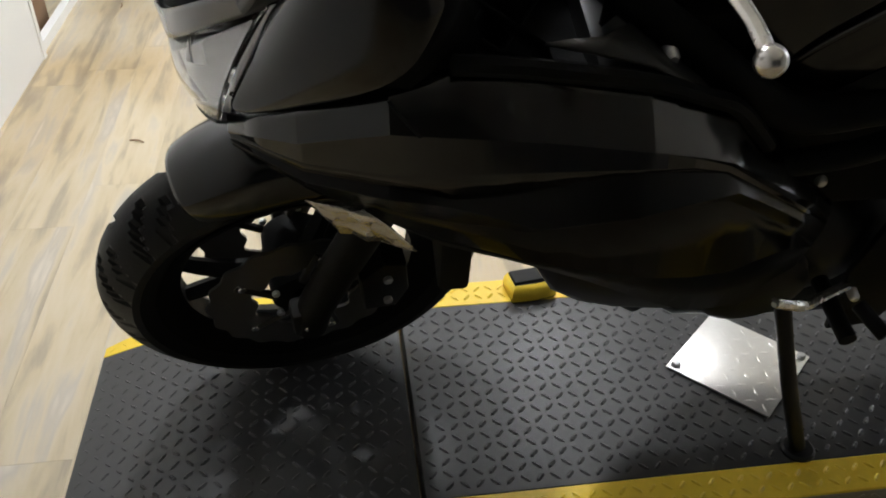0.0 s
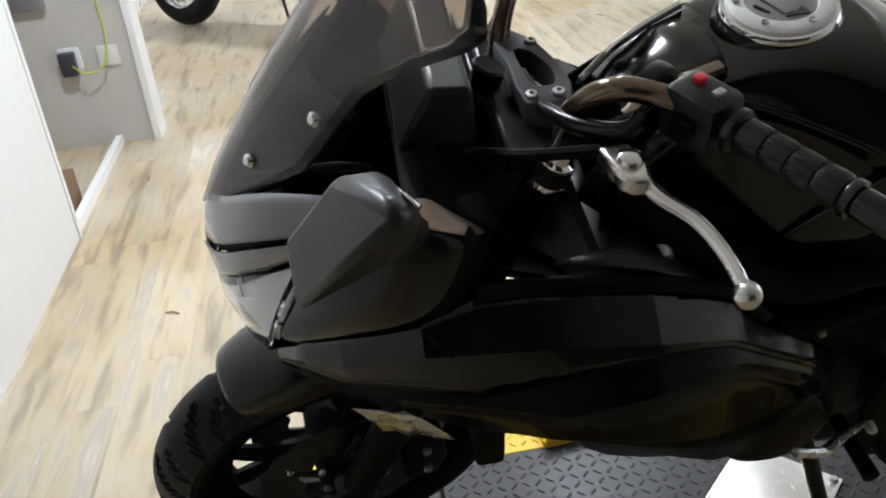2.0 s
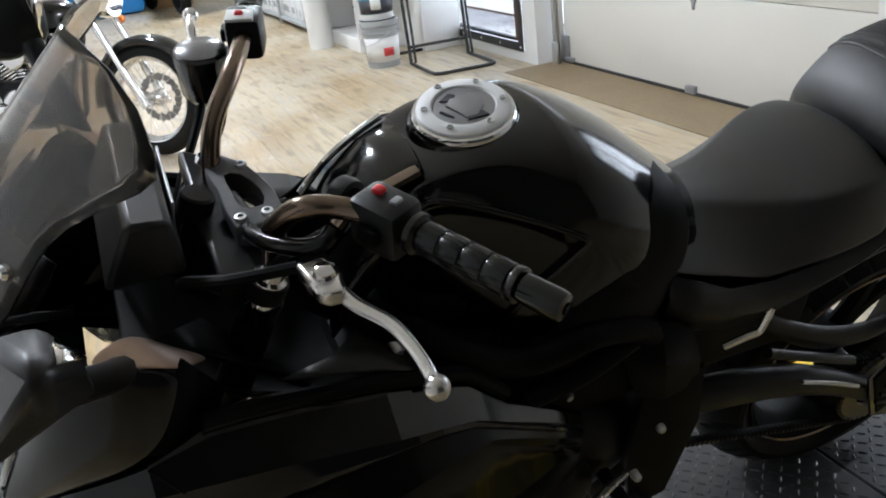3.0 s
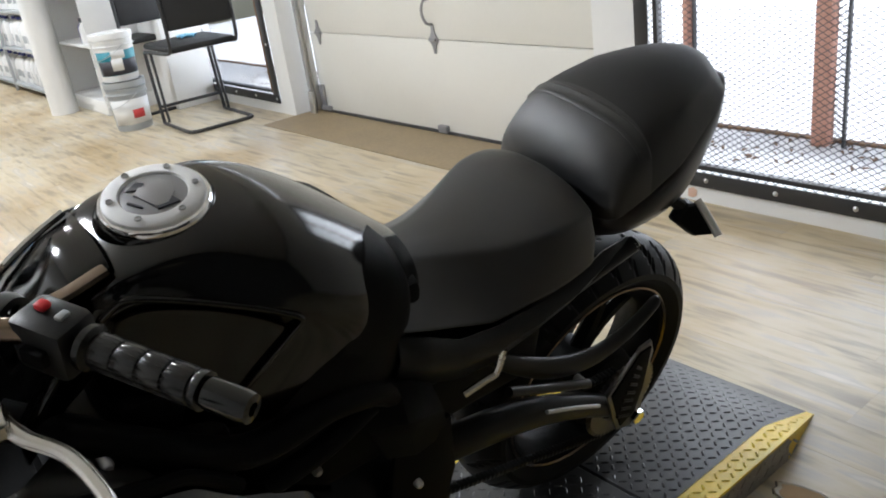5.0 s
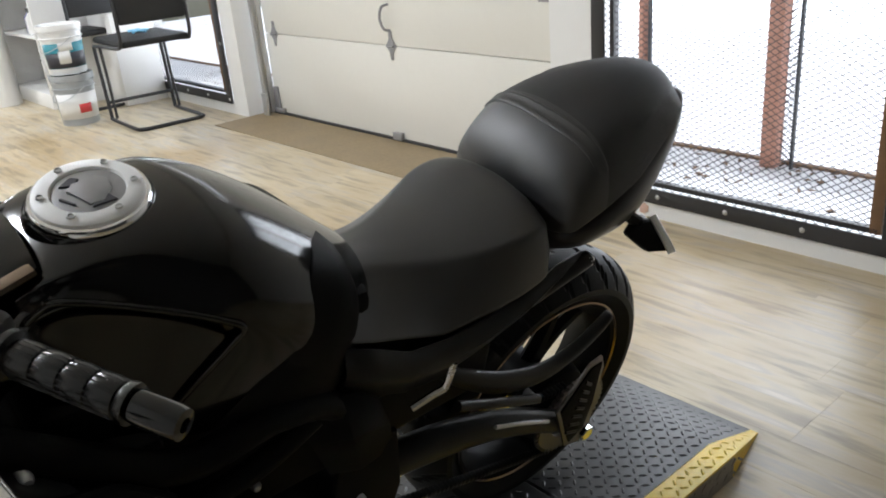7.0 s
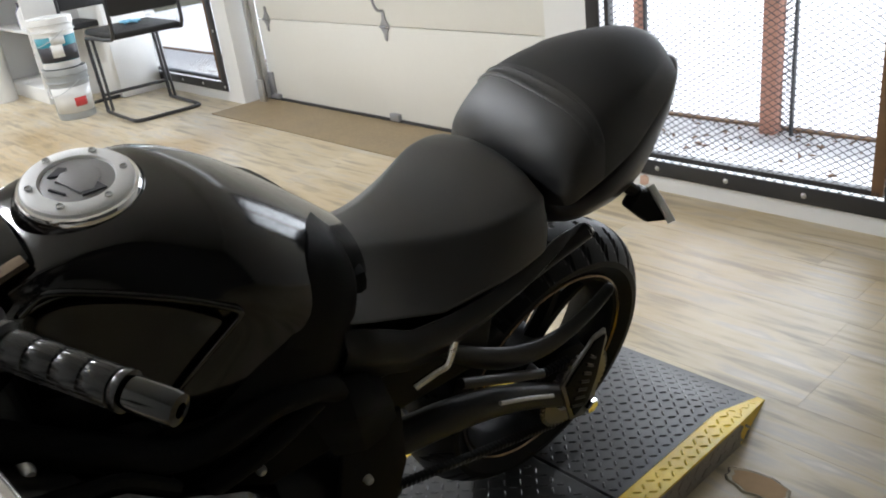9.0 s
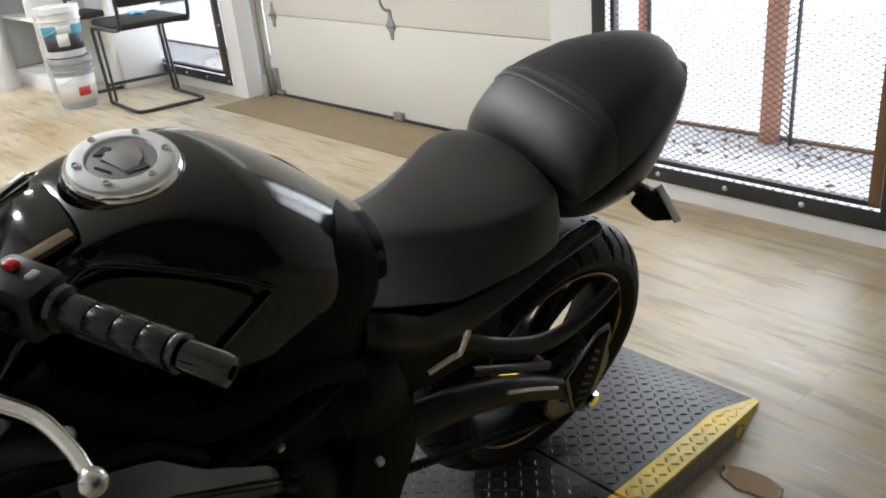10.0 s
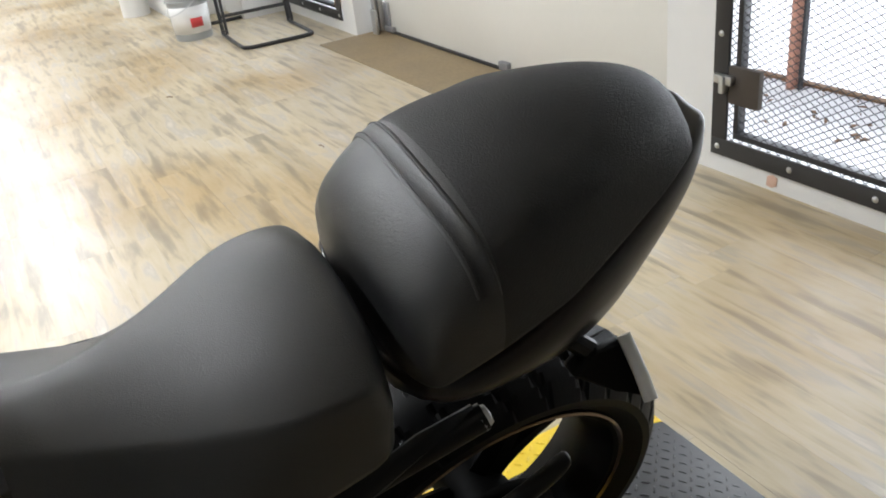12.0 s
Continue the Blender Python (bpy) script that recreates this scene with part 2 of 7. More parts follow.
def part(name, bm, mat, parent=None, label="", angle=None, subsurf=0, solid=0.0, bevel=0.0):
    ready(bm, angle or (180 if subsurf else 38))
    me = bpy.data.meshes.new(name)
    bm.to_mesh(me)
    bm.free()
    me.materials.append(mat)
    ob = new(name, me)
    if parent:
        ob.parent = parent
    if label:
        ob["label"] = label
    if solid:
        k = ob.modifiers.new("thick", "SOLIDIFY")
        k.thickness, k.offset = solid, -1
    if bevel:
        k = ob.modifiers.new("round", "BEVEL")
        k.width, k.segments, k.limit_method, k.angle_limit = bevel, 2, "ANGLE", radians(40)
    if subsurf:
        k = ob.modifiers.new("smooth", "SUBSURF")
        k.levels = k.render_levels = subsurf
    return ob


def thing(name, m=None, label="", category="", group="", kind=""):
    ob = new(name)
    ob.empty_display_size = 0.1
    if m is not None:
        ob.matrix_world = m
    return tagged(ob, label, category, group, kind)


def box(bm, x0, x1, y0, y1, z0, z1, bev=0.0, m=None):
    vs = [bm.verts.new((x, y, z)) for x in (x0, x1) for y in (y0, y1) for z in (z0, z1)]
    fs = [bm.faces.new([vs[i] for i in q]) for q in ((0, 1, 3, 2), (4, 6, 7, 5), (0, 4, 5, 1), (2, 3, 7, 6), (0, 2, 6, 4), (1, 5, 7, 3))]
    geo = vs
    if bev:
        es = list({e for f in fs for e in f.edges})
        r = bmesh.ops.bevel(bm, geom=es, offset=bev, segments=2, affect="EDGES", profile=0.5)
        geo = list({v for f in r["faces"] for v in f.verts} | {v for v in vs if v.is_valid})
    if m is not None:
        bmesh.ops.transform(bm, matrix=m, verts=geo)
    return bm


def one(*boxes):
    bm = bmesh.new()
    for b in boxes:
        box(bm, *b)
    return bm


def loft(sections, ring=False, caps=False, bm=None):
    bm = bm or bmesh.new()
    rows = [[bm.verts.new(p) for p in s] for s in sections]
    for a, b in zip(rows, rows[1:]):
        n = len(a)
        for i in range(n if ring else n - 1):
            j = (i + 1) % n
            bm.faces.new((a[i], a[j], b[j], b[i]))
    if caps:
        bm.faces.new(rows[0])
        bm.faces.new(rows[-1][::-1])
    return bm


def smooth_path(pts, n=6):
    pts = [Vector(p) for p in pts]
    if len(pts) < 3:
        return pts
    out = []
    for i in range(len(pts) - 1):
        p0, p1, p2, p3 = pts[max(i - 1, 0)], pts[i], pts[i + 1], pts[min(i + 2, len(pts) - 1)]
        for k in range(n):
            t = k / n
            out.append(0.5 * (2 * p1 + (p2 - p0) * t + (2 * p0 - 5 * p1 + 4 * p2 - p3) * t * t + (3 * p1 - p0 - 3 * p2 + p3) * t**3))
    return out + [pts[-1]]


def rail(*pts):
    """A line along the machine: (v, w) at the station u, straight between its points."""
    def at(u):
        for (u0, v0, w0), (u1, v1, w1) in zip(pts, pts[1:]):
            if u <= u1:
                f = (u - u0) / (u1 - u0)
                return v0 + (v1 - v0) * f, w0 + (w1 - w0) * f
        return pts[-1][1:]
    return at


def tube(pts, r, seg=12, n=6, bm=None, r1=None, flat=1.0):
    pts = smooth_path(pts, n)
    secs, up = [], None
    for i, p in enumerate(pts):
        d = (pts[min(i + 1, len(pts) - 1)] - pts[max(i - 1, 0)]).normalized()
        if up is None:
            up = Vector((0, 0, 1)) if abs(d.z) < 0.9 else Vector((0, 1, 0))
        side = d.cross(up).normalized()
        up = side.cross(d).normalized()
        k = r if r1 is None else r + (r1 - r) * i / max(1, len(pts) - 1)
        secs.append([p + (side * math.cos(a) + up * math.sin(a) * flat) * k for a in [2 * math.pi * j / seg for j in range(seg)]])
    return loft(secs, True, True, bm)


def revolve(profile, centre, axis, seg=48, bm=None, closed=False):
    """Profile of (radius, along) about an axis through centre."""
    axis = Vector(axis).normalized()
    a = axis.orthogonal().normalized()
    b = axis.cross(a)
    c = Vector(centre)
    bm = bm or bmesh.new()
    rows = []
    for i in range(seg):
        t = 2 * math.pi * i / seg
        d = a * math.cos(t) + b * math.sin(t)
        rows.append([bm.verts.new(c + d * r + axis * h) for r, h in profile])
    n = len(profile)
    for i in range(seg):
        p, q = rows[i], rows[(i + 1) % seg]
        for j in range(n if closed else n - 1):
            k = (j + 1) % n
            if profile[j][0] < 1e-6 and profile[k][0] < 1e-6:
                continue
            bm.faces.new((p[j], q[j], q[k], p[k]))
    bmesh.ops.remove_doubles(bm, verts=bm.verts, dist=1e-6)
    return bm


def cyl(p, q, r, seg=20, bev=0.15, bm=None):
    p, q = Vector(p), Vector(q)
    h, e = (q - p).length, r * bev
    return revolve([(0, 0), (r - e, 0), (r, e), (r, h - e), (r - e, h), (0, h)], p, q - p, seg, bm)


def plate(outline, thick, m, bev=0.0):
    """A flat plate from an outline (x, y), thick along z, then placed by m."""
    bm = bmesh.new()
    lo, hi = [bm.verts.new((x, y, -thick / 2)) for x, y in outline], [bm.verts.new((x, y, thick / 2)) for x, y in outline]
    bm.faces.new(lo[::-1])
    bm.faces.new(hi)
    n = len(outline)
    for i in range(n):
        bm.faces.new((lo[i], lo[(i + 1) % n], hi[(i + 1) % n], hi[i]))
    if bev:
        bmesh.ops.bevel(bm, geom=[e for e in bm.edges if abs(e.verts[0].co.z - e.verts[1].co.z) < 1e-6], offset=bev, segments=2, affect="EDGES", profile=0.5)
    bmesh.ops.transform(bm, matrix=m, verts=bm.verts)
    return bm


def side_m(v):
    """Lays a plate's x to the rear, y up, at the offset v of a motorcycle."""
    return Matrix(((0, 0, 1, v), (1, 0, 0, 0), (0, 1, 0, 0), (0, 0, 0, 1)))


# ---- the room ----
NY = 3.19  # face of the wall with the openings


def structure(name, bm, mat, label, category, **kw):
    return tagged(part(name, bm, mat, **kw), label, category, kind="structure")


floor = structure("floor", one((-15, 3.4, -3.2, 3.6, -0.12, -0.004)), M_SUB, "tan and grey vinyl plank floor, worn by the roll-up door", "floor")
structure("ceiling", one((-15, 3.4, -3.2, 3.6, 2.9, 3.0)), M_CEIL, "white painted ceiling", "ceiling")
structure("wall_north", one(
    (-0.83, 3.4, NY, NY + 0.2, 0, 2.9), (-2.13, -0.83, NY, NY + 0.2, 0, 0.072), (-2.13, -0.83, NY, NY + 0.2, 2.15, 2.9),
    (-2.37, -2.13, NY, NY + 0.2, 0, 2.9), (-5.23, -2.37, NY, NY + 0.2, 2.3, 2.9), (-5.42, -5.23, NY, NY + 0.2, 0, 2.9),
    (-6.85, -5.42, NY, NY + 0.2, 0, 0.075), (-6.85, -5.42, NY, NY + 0.2, 2.15, 2.9), (-15, -6.85, NY, NY + 0.2, 0, 2.9)), M_WALL,
    "white painted wall with a roll-up door and meshed doorways", "wall")
# unseen wall, added dark so the glossy black has little to reflect
structure("wall_east", one((3.2, 3.4, -3.2, NY, 0, 2.9)), M_DARKWALL, "unseen end wall, added dark to keep reflections black", "wall")
structure("wall_west", one((-15, -14.8, -3.2, NY, 0, 2.9)), M_WALL, "white painted far wall of the workshop", "wall")
structure("wall_south", one((-2.72, 3.2, -0.99, -0.79, 0, 2.9)), M_WALL, "smooth white partition beside the ramp", "wall")
structure("wall_return", one((-3.82, -3.70, -2.6, -0.66, 0, 2.9)), M_SHADEWALL, "wall end beside the doorway, its shade put into grey paint", "wall")
structure("trim", one((-3.84, -3.685, -0.66, -0.63, 0, 2.9)), M_TRIMW, "white corner trim of the wall end", "trim")
structure("doorway_trim", one((-2.745, -2.72, -1.0, -0.785, 0, 2.9)), M_TRIMW, "white trim at the edge of the partition", "trim")
structure("sill", one((-3.70, -2.745, -0.83, -0.80, 0, 0.035)), M_TRIMW, "low white sill strip across the doorway", "trim")
structure("wall_back", one((-3.82, -2.72, -2.6, -2.5, 0, 2.9), (-2.82, -2.72, -2.5, -0.99, 0, 2.9)), M_SHADEWALL, "side room wall with its shade put into the grey", "wall")
wall_ribbed = structure("wall_ribbed", one((-15, -3.82, -1.30, -1.2, 0, 2.9)), M_WALL, "white ribbed panelling behind the cruiser", "wall")
bm = bmesh.new()
for i in range(70):
    box(bm, -3.9 - i * 0.16 - 0.05, -3.9 - i * 0.16, -1.2, -1.185, 0, 2.9)
tagged(part("rib", bm, M_WALL, wall_ribbed), kind="stuff")
structure("baseboard", one((-3.8, -2.75, -2.5, -2.47, 0, 0.08)), M_TRIMW, "white baseboard", "baseboard")
structure("apron", one((-5.23, -2.37, 2.92, 3.40, 0.0, 0.006)), M_APRON, "worn brown strip of floor along the roll-up door", "floor")

# outside, seen through the mesh
structure("pavement", one((-9, 2, 3.39, 4.0, -0.2, 0.05)), M_SNOW, "pale pavement strip outside the doors", "pavement")
structure("pavement_edge", one((-9, 2, 4.0, 4.04, -0.2, 0.062, 0.004)), M_RUST, "brown weathered board along the pavement", "kerb")
# overexposure is put into the near-white colour of this ground
structure("ground", one((-14, 8, 4.04, 9, -0.3, -0.2)), M_WHITEGROUND, "ground outside, overexposure put into its white", "ground")
# backdrop glows by its own emission, in place of daylight
structure("backdrop", one((-14, 8, 8.9, 9.0, -0.2, 6)), M_OUT, "glowing sheet that stands in for overexposed daylight outside", "backdrop")

bm = bmesh.new()
for k in range(420):
    x, y = random.uniform(-7.0, 0.2), 3.985 - 0.45 * random.random() ** 2.2
    m = pose(x, y, 0.052 + 0.012 * random.random(), random.uniform(-35, 35), random.uniform(-35, 35), random.uniform(0, 360))
    r = random.uniform(0.008, 0.026)
    q = [bm.verts.new(m @ Vector(p)) for p in ((-r, 0, 0), (0, r * 0.45, 0.006), (r, 0, 0), (0, -r * 0.45, 0.006))]
    bm.faces.new(q)
tagged(part("leaf_litter", bm, M_LITTER, solid=0.002), "brown dry leaves strewn along the wall outside", "leaves", kind="stuff")

# ---- roll-up door ----
door = thing("roll_up_door", pose(-3.75, 3.375, 0), "cream painted steel roll-up door with galvanised hinges, closed", "door", kind="")
for k in range(4):
    z = 0.02 + 0.55 * k
    part("panel", one((-1.40, 1.38, 0, 0.045, z, z + 0.545, 0.004)), M_DOOR, door)
part("weatherstrip", one((-1.42, 1.38, -0.012, 0.04, 0.0, 0.022, 0.004)), M_BLACKSTEEL, door, "black rubber bottom seal")
HINGE = [(-0.046, 0), (-0.030, 0.018), (-0.014, 0.040), (-0.012, 0.085), (0.012, 0.085), (0.014, 0.040), (0.030, 0.018), (0.046, 0), (0.030, -0.018), (0.014, -0.040), (0.010, -0.080), (-0.010, -0.080), (-0.014, -0.040), (-0.030, -0.018)]
FRONT = Matrix(((1, 0, 0, 0), (0, 0, -1, 0), (0, 1, 0, 0), (0, 0, 0, 1)))
for k in range(1, 4):
    for x in (-1.275, 0.012, 1.276):
        hp = part("hinge", plate(HINGE, 0.006, pose(x, -0.004, 0.02 + 0.55 * k - 0.003) @ FRONT, 0.001), M_ZINC, door, "galvanised diamond hinge")
        part("pin", cyl((x - 0.03, -0.014, 0.567 + 0.55 * (k - 1)), (x + 0.03, -0.014, 0.567 + 0.55 * (k - 1)), 0.008, 10), M_ZINC, hp)
part("pull_handle", tube([(0.02, -0.008, 0.80), (0.015, -0.05, 0.79), (-0.005, -0.055, 0.73), (0.01, -0.045, 0.67), (0.02, -0.008, 0.655)], 0.008, 8), M_ZINC, door, "bent galvanised pull handle")
part("bottom_bracket", one((-0.03, 0.05, -0.03, 0.0, 0.015, 0.06, 0.004)), M_ZINC, door)
part("corner_bracket", one((-1.39, -1.33, -0.02, 0.0, 0.02, 0.20, 0.003), (-1.39, -1.27, -0.03, 0.0, 0.02, 0.05, 0.003)), M_ZINC, door)
part("lock_bolt", one((1.27, 1.37, -0.03, 0.0, 0.80, 0.90, 0.004), (1.17, 1.27, -0.022, -0.008, 0.845, 0.86, 0.003)), M_ZINC, door)
trk = thing("door_track", pose(-5.15, 3.30, 0), "galvanised vertical track beside the roll-up door", "track")
part("rail", one((-0.045, -0.005, 0.0, 0.06, 0.02, 2.2, 0.004), (0.0, 0.02, 0.02, 0.06, 0.02, 2.2, 0.003)), M_GALV, trk)
part("foot_bracket", one((-0.03, 0.035, -0.02, 0.0, 0.0, 0.16, 0.003)), M_GALV, trk)

# ---- meshed gates ----
def mesh_gate(width, height):
    g = thing("mesh_gate", None, "black steel gate frame filled with expanded metal mesh", "gate", "meshed gates")
    for x0, x1, z0, z1 in ((0, width, 0, 0.062), (0, width, height - 0.06, height), (0, 0.065, 0.062, height - 0.06), (width - 0.065, width, 0.062, height - 0.06)):
        part("frame_bar", one((x0, x1, 0, 0.012, z0, z1, 0.0015)), M_BLACKSTEEL, g)
    for x0, x1, z0, z1 in ((0.085, width - 0.085, 0.07, 0.09), (0.085, 0.105, 0.09, height - 0.07), (width - 0.115, width - 0.075, 0.07, height - 0.07)):
        part("inner_bar", one((x0, x1, 0.014, 0.05, z0, z1, 0.0015)), M_RUST if x1 - x0 < 0.05 and x0 > 0.5 else M_BLACKSTEEL, g)
    bm = bmesh.new()
    dx, dz, r = 0.040, 0.0122, 0.0015
    nx, nz = int((width - 0.1) / dx), int((height - 0.1) / dz)
    for j in range(nz):
        for i in range(nx):
            x, z = 0.06 + (i + 0.5 * (j % 2)) * dx, 0.05 + j * dz
            for s in (-1, 1):
                a, b = Vector((x, 0.016, z)), Vector((x + s * dx / 2, 0.019, z + dz))
                if b.x < 0.05 or b.x > width - 0.04:
                    continue
                n = Vector((-(b - a).z, 0, (b - a).x)).normalized() * r
                y = Vector((0, r * 1.4, 0))
                q = [bm.verts.new(p) for p in (a + n, a - y, a - n, b - n, b - y, b + n)]
                bm.faces.new((q[0], q[1], q[4], q[5]))
                bm.faces.new((q[1], q[2], q[3], q[4]))
                bm.faces.new((q[2], q[0], q[5], q[3]))
    tagged(part("mesh", bm, M_BLACKSTEEL, g, "expanded metal mesh", angle=1), kind="stuff")
    for k in range(5):
        x = 0.03 + k * (width - 0.06) / 4
        part("bolt", revolve([(0, 0.006), (0.006, 0.005), (0.010, 0.002), (0.011, 0)], (x, 0, 0.032), (0, -1, 0), 12), M_GALV, g, "round bolt head")
    for k in range(1, 5):
        for x in (0.03, width - 0.03):
            part("bolt", revolve([(0, 0.006), (0.006, 0.005), (0.010, 0.002), (0.011, 0)], (x, 0, 0.032 + 0.4 * k), (0, -1, 0), 12), M_GALV, g, "round bolt head")
    lk = part("lock_plate", one((0.07, 0.20, -0.004, 0.02, 0.20, 0.33, 0.003)), M_DARKRUST, g, "dark rusty lock plate")
    part("latch", one((0.02, 0.10, -0.025, -0.004, 0.27, 0.30, 0.004), (0.055, 0.075, -0.035, -0.004, 0.24, 0.30, 0.003)), M_GALV, lk)
    return g


gate = mesh_gate(1.30, 2.08)
gate.matrix_world = pose(-2.131, NY - 0.014, 0.07)
gate2 = copy_thing(gate, pose(-6.84, NY - 0.014, 0.075))
gate2.scale.x = 1.09
for x, w in ((-1.742, 0.072), (-2.425, 0.026), (-6.3, 0.068)):
    tagged(part("post", one((x, x + w, 3.91, 3.985, 0.05, 3.2, 0.006)), M_BRICK), "red-brown timber post standing outside the gate", "post", "outside posts")
for x0, x1 in ((-1.665, -1.60), (-2.39, -2.375)):
    fence = thing("fence_panel", pose(0, 3.95, 0.05), "narrow dark wire mesh panel beside a post outside", "fence", "outside fence panels")
    part("rail", one((x1 - 0.012, x1, -0.012, 0.012, 0, 3.1, 0.002)), M_BLACKSTEEL, fence)
    bm = bmesh.new()
    for k in range(90):
        for a, b in ((x0, x1), (x1, x0)):
            tube([(a, 0, 0.03 * k), (b, 0, 0.03 * k + 0.05)], 0.0022, 4, bm=bm)
    tagged(part("mesh", bm, M_BLACKSTEEL, fence, "crossed wires"), kind="stuff")

spot = tagged(part("paint_chip", plate([(-0.022, -0.02), (0.0, -0.024), (0.02, -0.013), (0.022, 0.013), (0.003, 0.024), (-0.02, 0.014)], 0.004, pose(-1.865, NY - 0.001, 0.035) @ FRONT, 0.001), M_CHIP), "chipped spot showing pink plaster on the wall", "wall damage")

# ---- the ramp the motorcycle stands on ----
RX0, RX1, RH = -1.285, -0.688, 0.065
YB = [-0.315, -0.12, 0.266, 1.50, 1.893, 2.09]


def rz(y):
    if y < YB[1]:
        return RH * max(0.03, (y - YB[0]) / (YB[1] - YB[0]))
    if y > YB[4]:
        return RH * max(0.03, (YB[5] - y) / (YB[5] - YB[4]))
    return RH


def outer(y, edge, sign):
    """The outer edge tapers in at the ends of the ramp."""
    t = max(0.0, (YB[1] - y) / (YB[1] - YB[0]), (y - YB[4]) / (YB[5] - YB[4]))
    return edge - sign * 0.045 * min(1, t)


def slab(x0f, x1f, ys, lift=0.0):
    secs = []
    for y in ys:
        z = rz(y) + lift
        secs.append([(x0f(y), y, 0), (x1f(y), y, 0), (x1f(y), y, z), (x0f(y), y, z)])
    return loft(secs, True, True)


def lugs(x0f, x1f, ya, yb, pitch=0.0245, lift=0.0):
    """Raised tread bars of the checker plate, turned in alternate directions."""
    bm = bmesh.new()
    for j in range(int((yb - ya) / pitch)):
        y = ya + pitch * (j + 0.5)
        n = int((x1f(y) - x0f(y)) / pitch)
        for i in range(n):
            x = x0f(y) + (x1f(y) - x0f(y) - n * pitch) / 2 + pitch * (i + 0.5)
            a = radians(45 if (i + j) % 2 else -45)
            d, s = Vector((math.cos(a), math.sin(a), 0)) * 0.0108, Vector((-math.sin(a), math.cos(a), 0)) * 0.0033

            def at(p, h):
                return bm.verts.new((x + p.x, y + p.y, rz(y + p.y) + lift + h))

            e0, e1, l0, l1, r0, r1 = at(-d, 0), at(d, 0), at(-d * 0.5 + s, 0), at(d * 0.5 + s, 0), at(-d * 0.5 - s, 0), at(d * 0.5 - s, 0)
            t0, t1 = at(-d * 0.5, 0.0026), at(d * 0.5, 0.0026)
            for f in ((e0, t0, l0), (e0, r0, t0), (l0, t0, t1, l1), (t0, r0, r1, t1), (t1, e1, l1), (t1, r1, e1)):
                bm.faces.new(f)
    return bm


def ramp_piece(name, ya, yb, label):
    ys = sorted({ya, yb, *[y for y in YB if ya < y < yb]})
    t = thing(name, None, label, "ramp", "ramp pieces")
    il, ir = (lambda y: RX0 + 0.072), (lambda y: RX1 - 0.065)
    body = part("deck_plate", slab(lambda y: il(y) + 0.0, lambda y: ir(y), ys), M_TREAD, t, bevel=0.002)
    tagged(part("tread", lugs(lambda y: il(y) + 0.004, lambda y: ir(y) - 0.004, ya + 0.004, yb - 0.004), M_TREAD, body, angle=20), kind="stuff")
    for a, b in (((lambda y: outer(y, RX0, -1)), il), (ir, (lambda y: outer(y, RX1, 1)))):
        st = part("edge_stripe", slab(a, b, ys, 0.0004), M_YELLOW, t, "yellow painted edge stripe", bevel=0.002)
        tagged(part("tread", lugs(lambda y: a(y) + 0.004, lambda y: b(y) - 0.002, ya + 0.004, yb - 0.004, lift=0.0004), M_YELLOW, st, angle=20), kind="stuff")
    n = max(2, int((yb - ya) / 0.03))
    bm = bmesh.new()
    for k in range(n):
        y = ya + (k + 0.5) * (yb - ya) / n
        h = rz(y)
        for r in range(2):
            if h < 0.05:
                continue
            z = h * (0.3 + 0.4 * r)
            a = 0.7 if (k + r) % 2 else -0.7
            box(bm, 0, 0.003, -0.011, 0.011, -0.003, 0.003, 0, pose(RX1 - 0.0005, y, z) @ Matrix.Rotation(a, 4, "X"))
    part("side_plate", box(bm, RX1 - 0.001, RX1 + 0.001, max(ya, YB[1]) + 0.002, min(yb, YB[4]) - 0.002, 0.001, RH - 0.004), M_EDGE, t, "scuffed bare side plate")
    return t


ramp_piece("front_ramp", YB[0], YB[2] - 0.004, "black checker plate ramp end with yellow edges")
deck = ramp_piece("ramp_deck", YB[2] + 0.004, YB[3] - 0.004, "black checker plate deck with yellow edges under the motorcycle")
ramp_piece("rear_ramp", YB[3] + 0.004, YB[5], "black checker plate ramp end with yellow edges")
patch = thing("steel_patch", pose(-0.985, 0.882, RH + 0.0035, 0, 0, 43), "bare shiny checker plate patch bolted to the black deck", "plate")
part("sheet", one((-0.098, 0.098, -0.098, 0.098, 0, 0.003, 0.0008)), M_RAW, patch)
bm = bmesh.new()
for j in range(7):
    for i in range(7):
        a = 0.785 if (i + j) % 2 else -0.785
        m = pose(-0.084 + 0.028 * i, -0.084 + 0.028 * j, 0.003) @ Matrix.Rotation(a, 4, "Z")
        q = [bm.verts.new(m @ Vector(p)) for p in ((-0.012, 0, 0), (0, 0.003, 0), (0.012, 0, 0), (0, -0.003, 0), (0, 0, 0.0010))]
        for k in range(4):
            bm.faces.new((q[k], q[(k + 1) % 4], q[4]))
tagged(part("tread", bm, M_RAW, patch), kind="stuff")
for x, y in ((-0.085, -0.085), (0.085, 0.085)):
    part("bolt", revolve([(0, 0.008), (0.006, 0.008), (0.008, 0.006), (0.009, 0)], (x, y, 0.003), (0, 0, 1), 10), M_GALV, patch)


# ---- the black motorcycle, leaning on its side stand ----
BIKE = pose(-1.059, 0.0326, RH) @ Matrix.Rotation(-0.0283, 4, "Z") @ Matrix.Rotation(radians(17.25), 4, "Y")
bike = thing("motorcycle", BIKE, "black half-faired sport motorcycle with smoked screen leaning on its stand", "motorcycle")
AX = B(0.4226, 0, 0.9063)
FC, RC = B(0.065, -0.048, 0.282), B(1.435, -0.028, 0.314)
STEER = Matrix.Translation(FC) @ Matrix.Rotation(radians(11), 4, AX) @ Matrix.Translation(-FC)


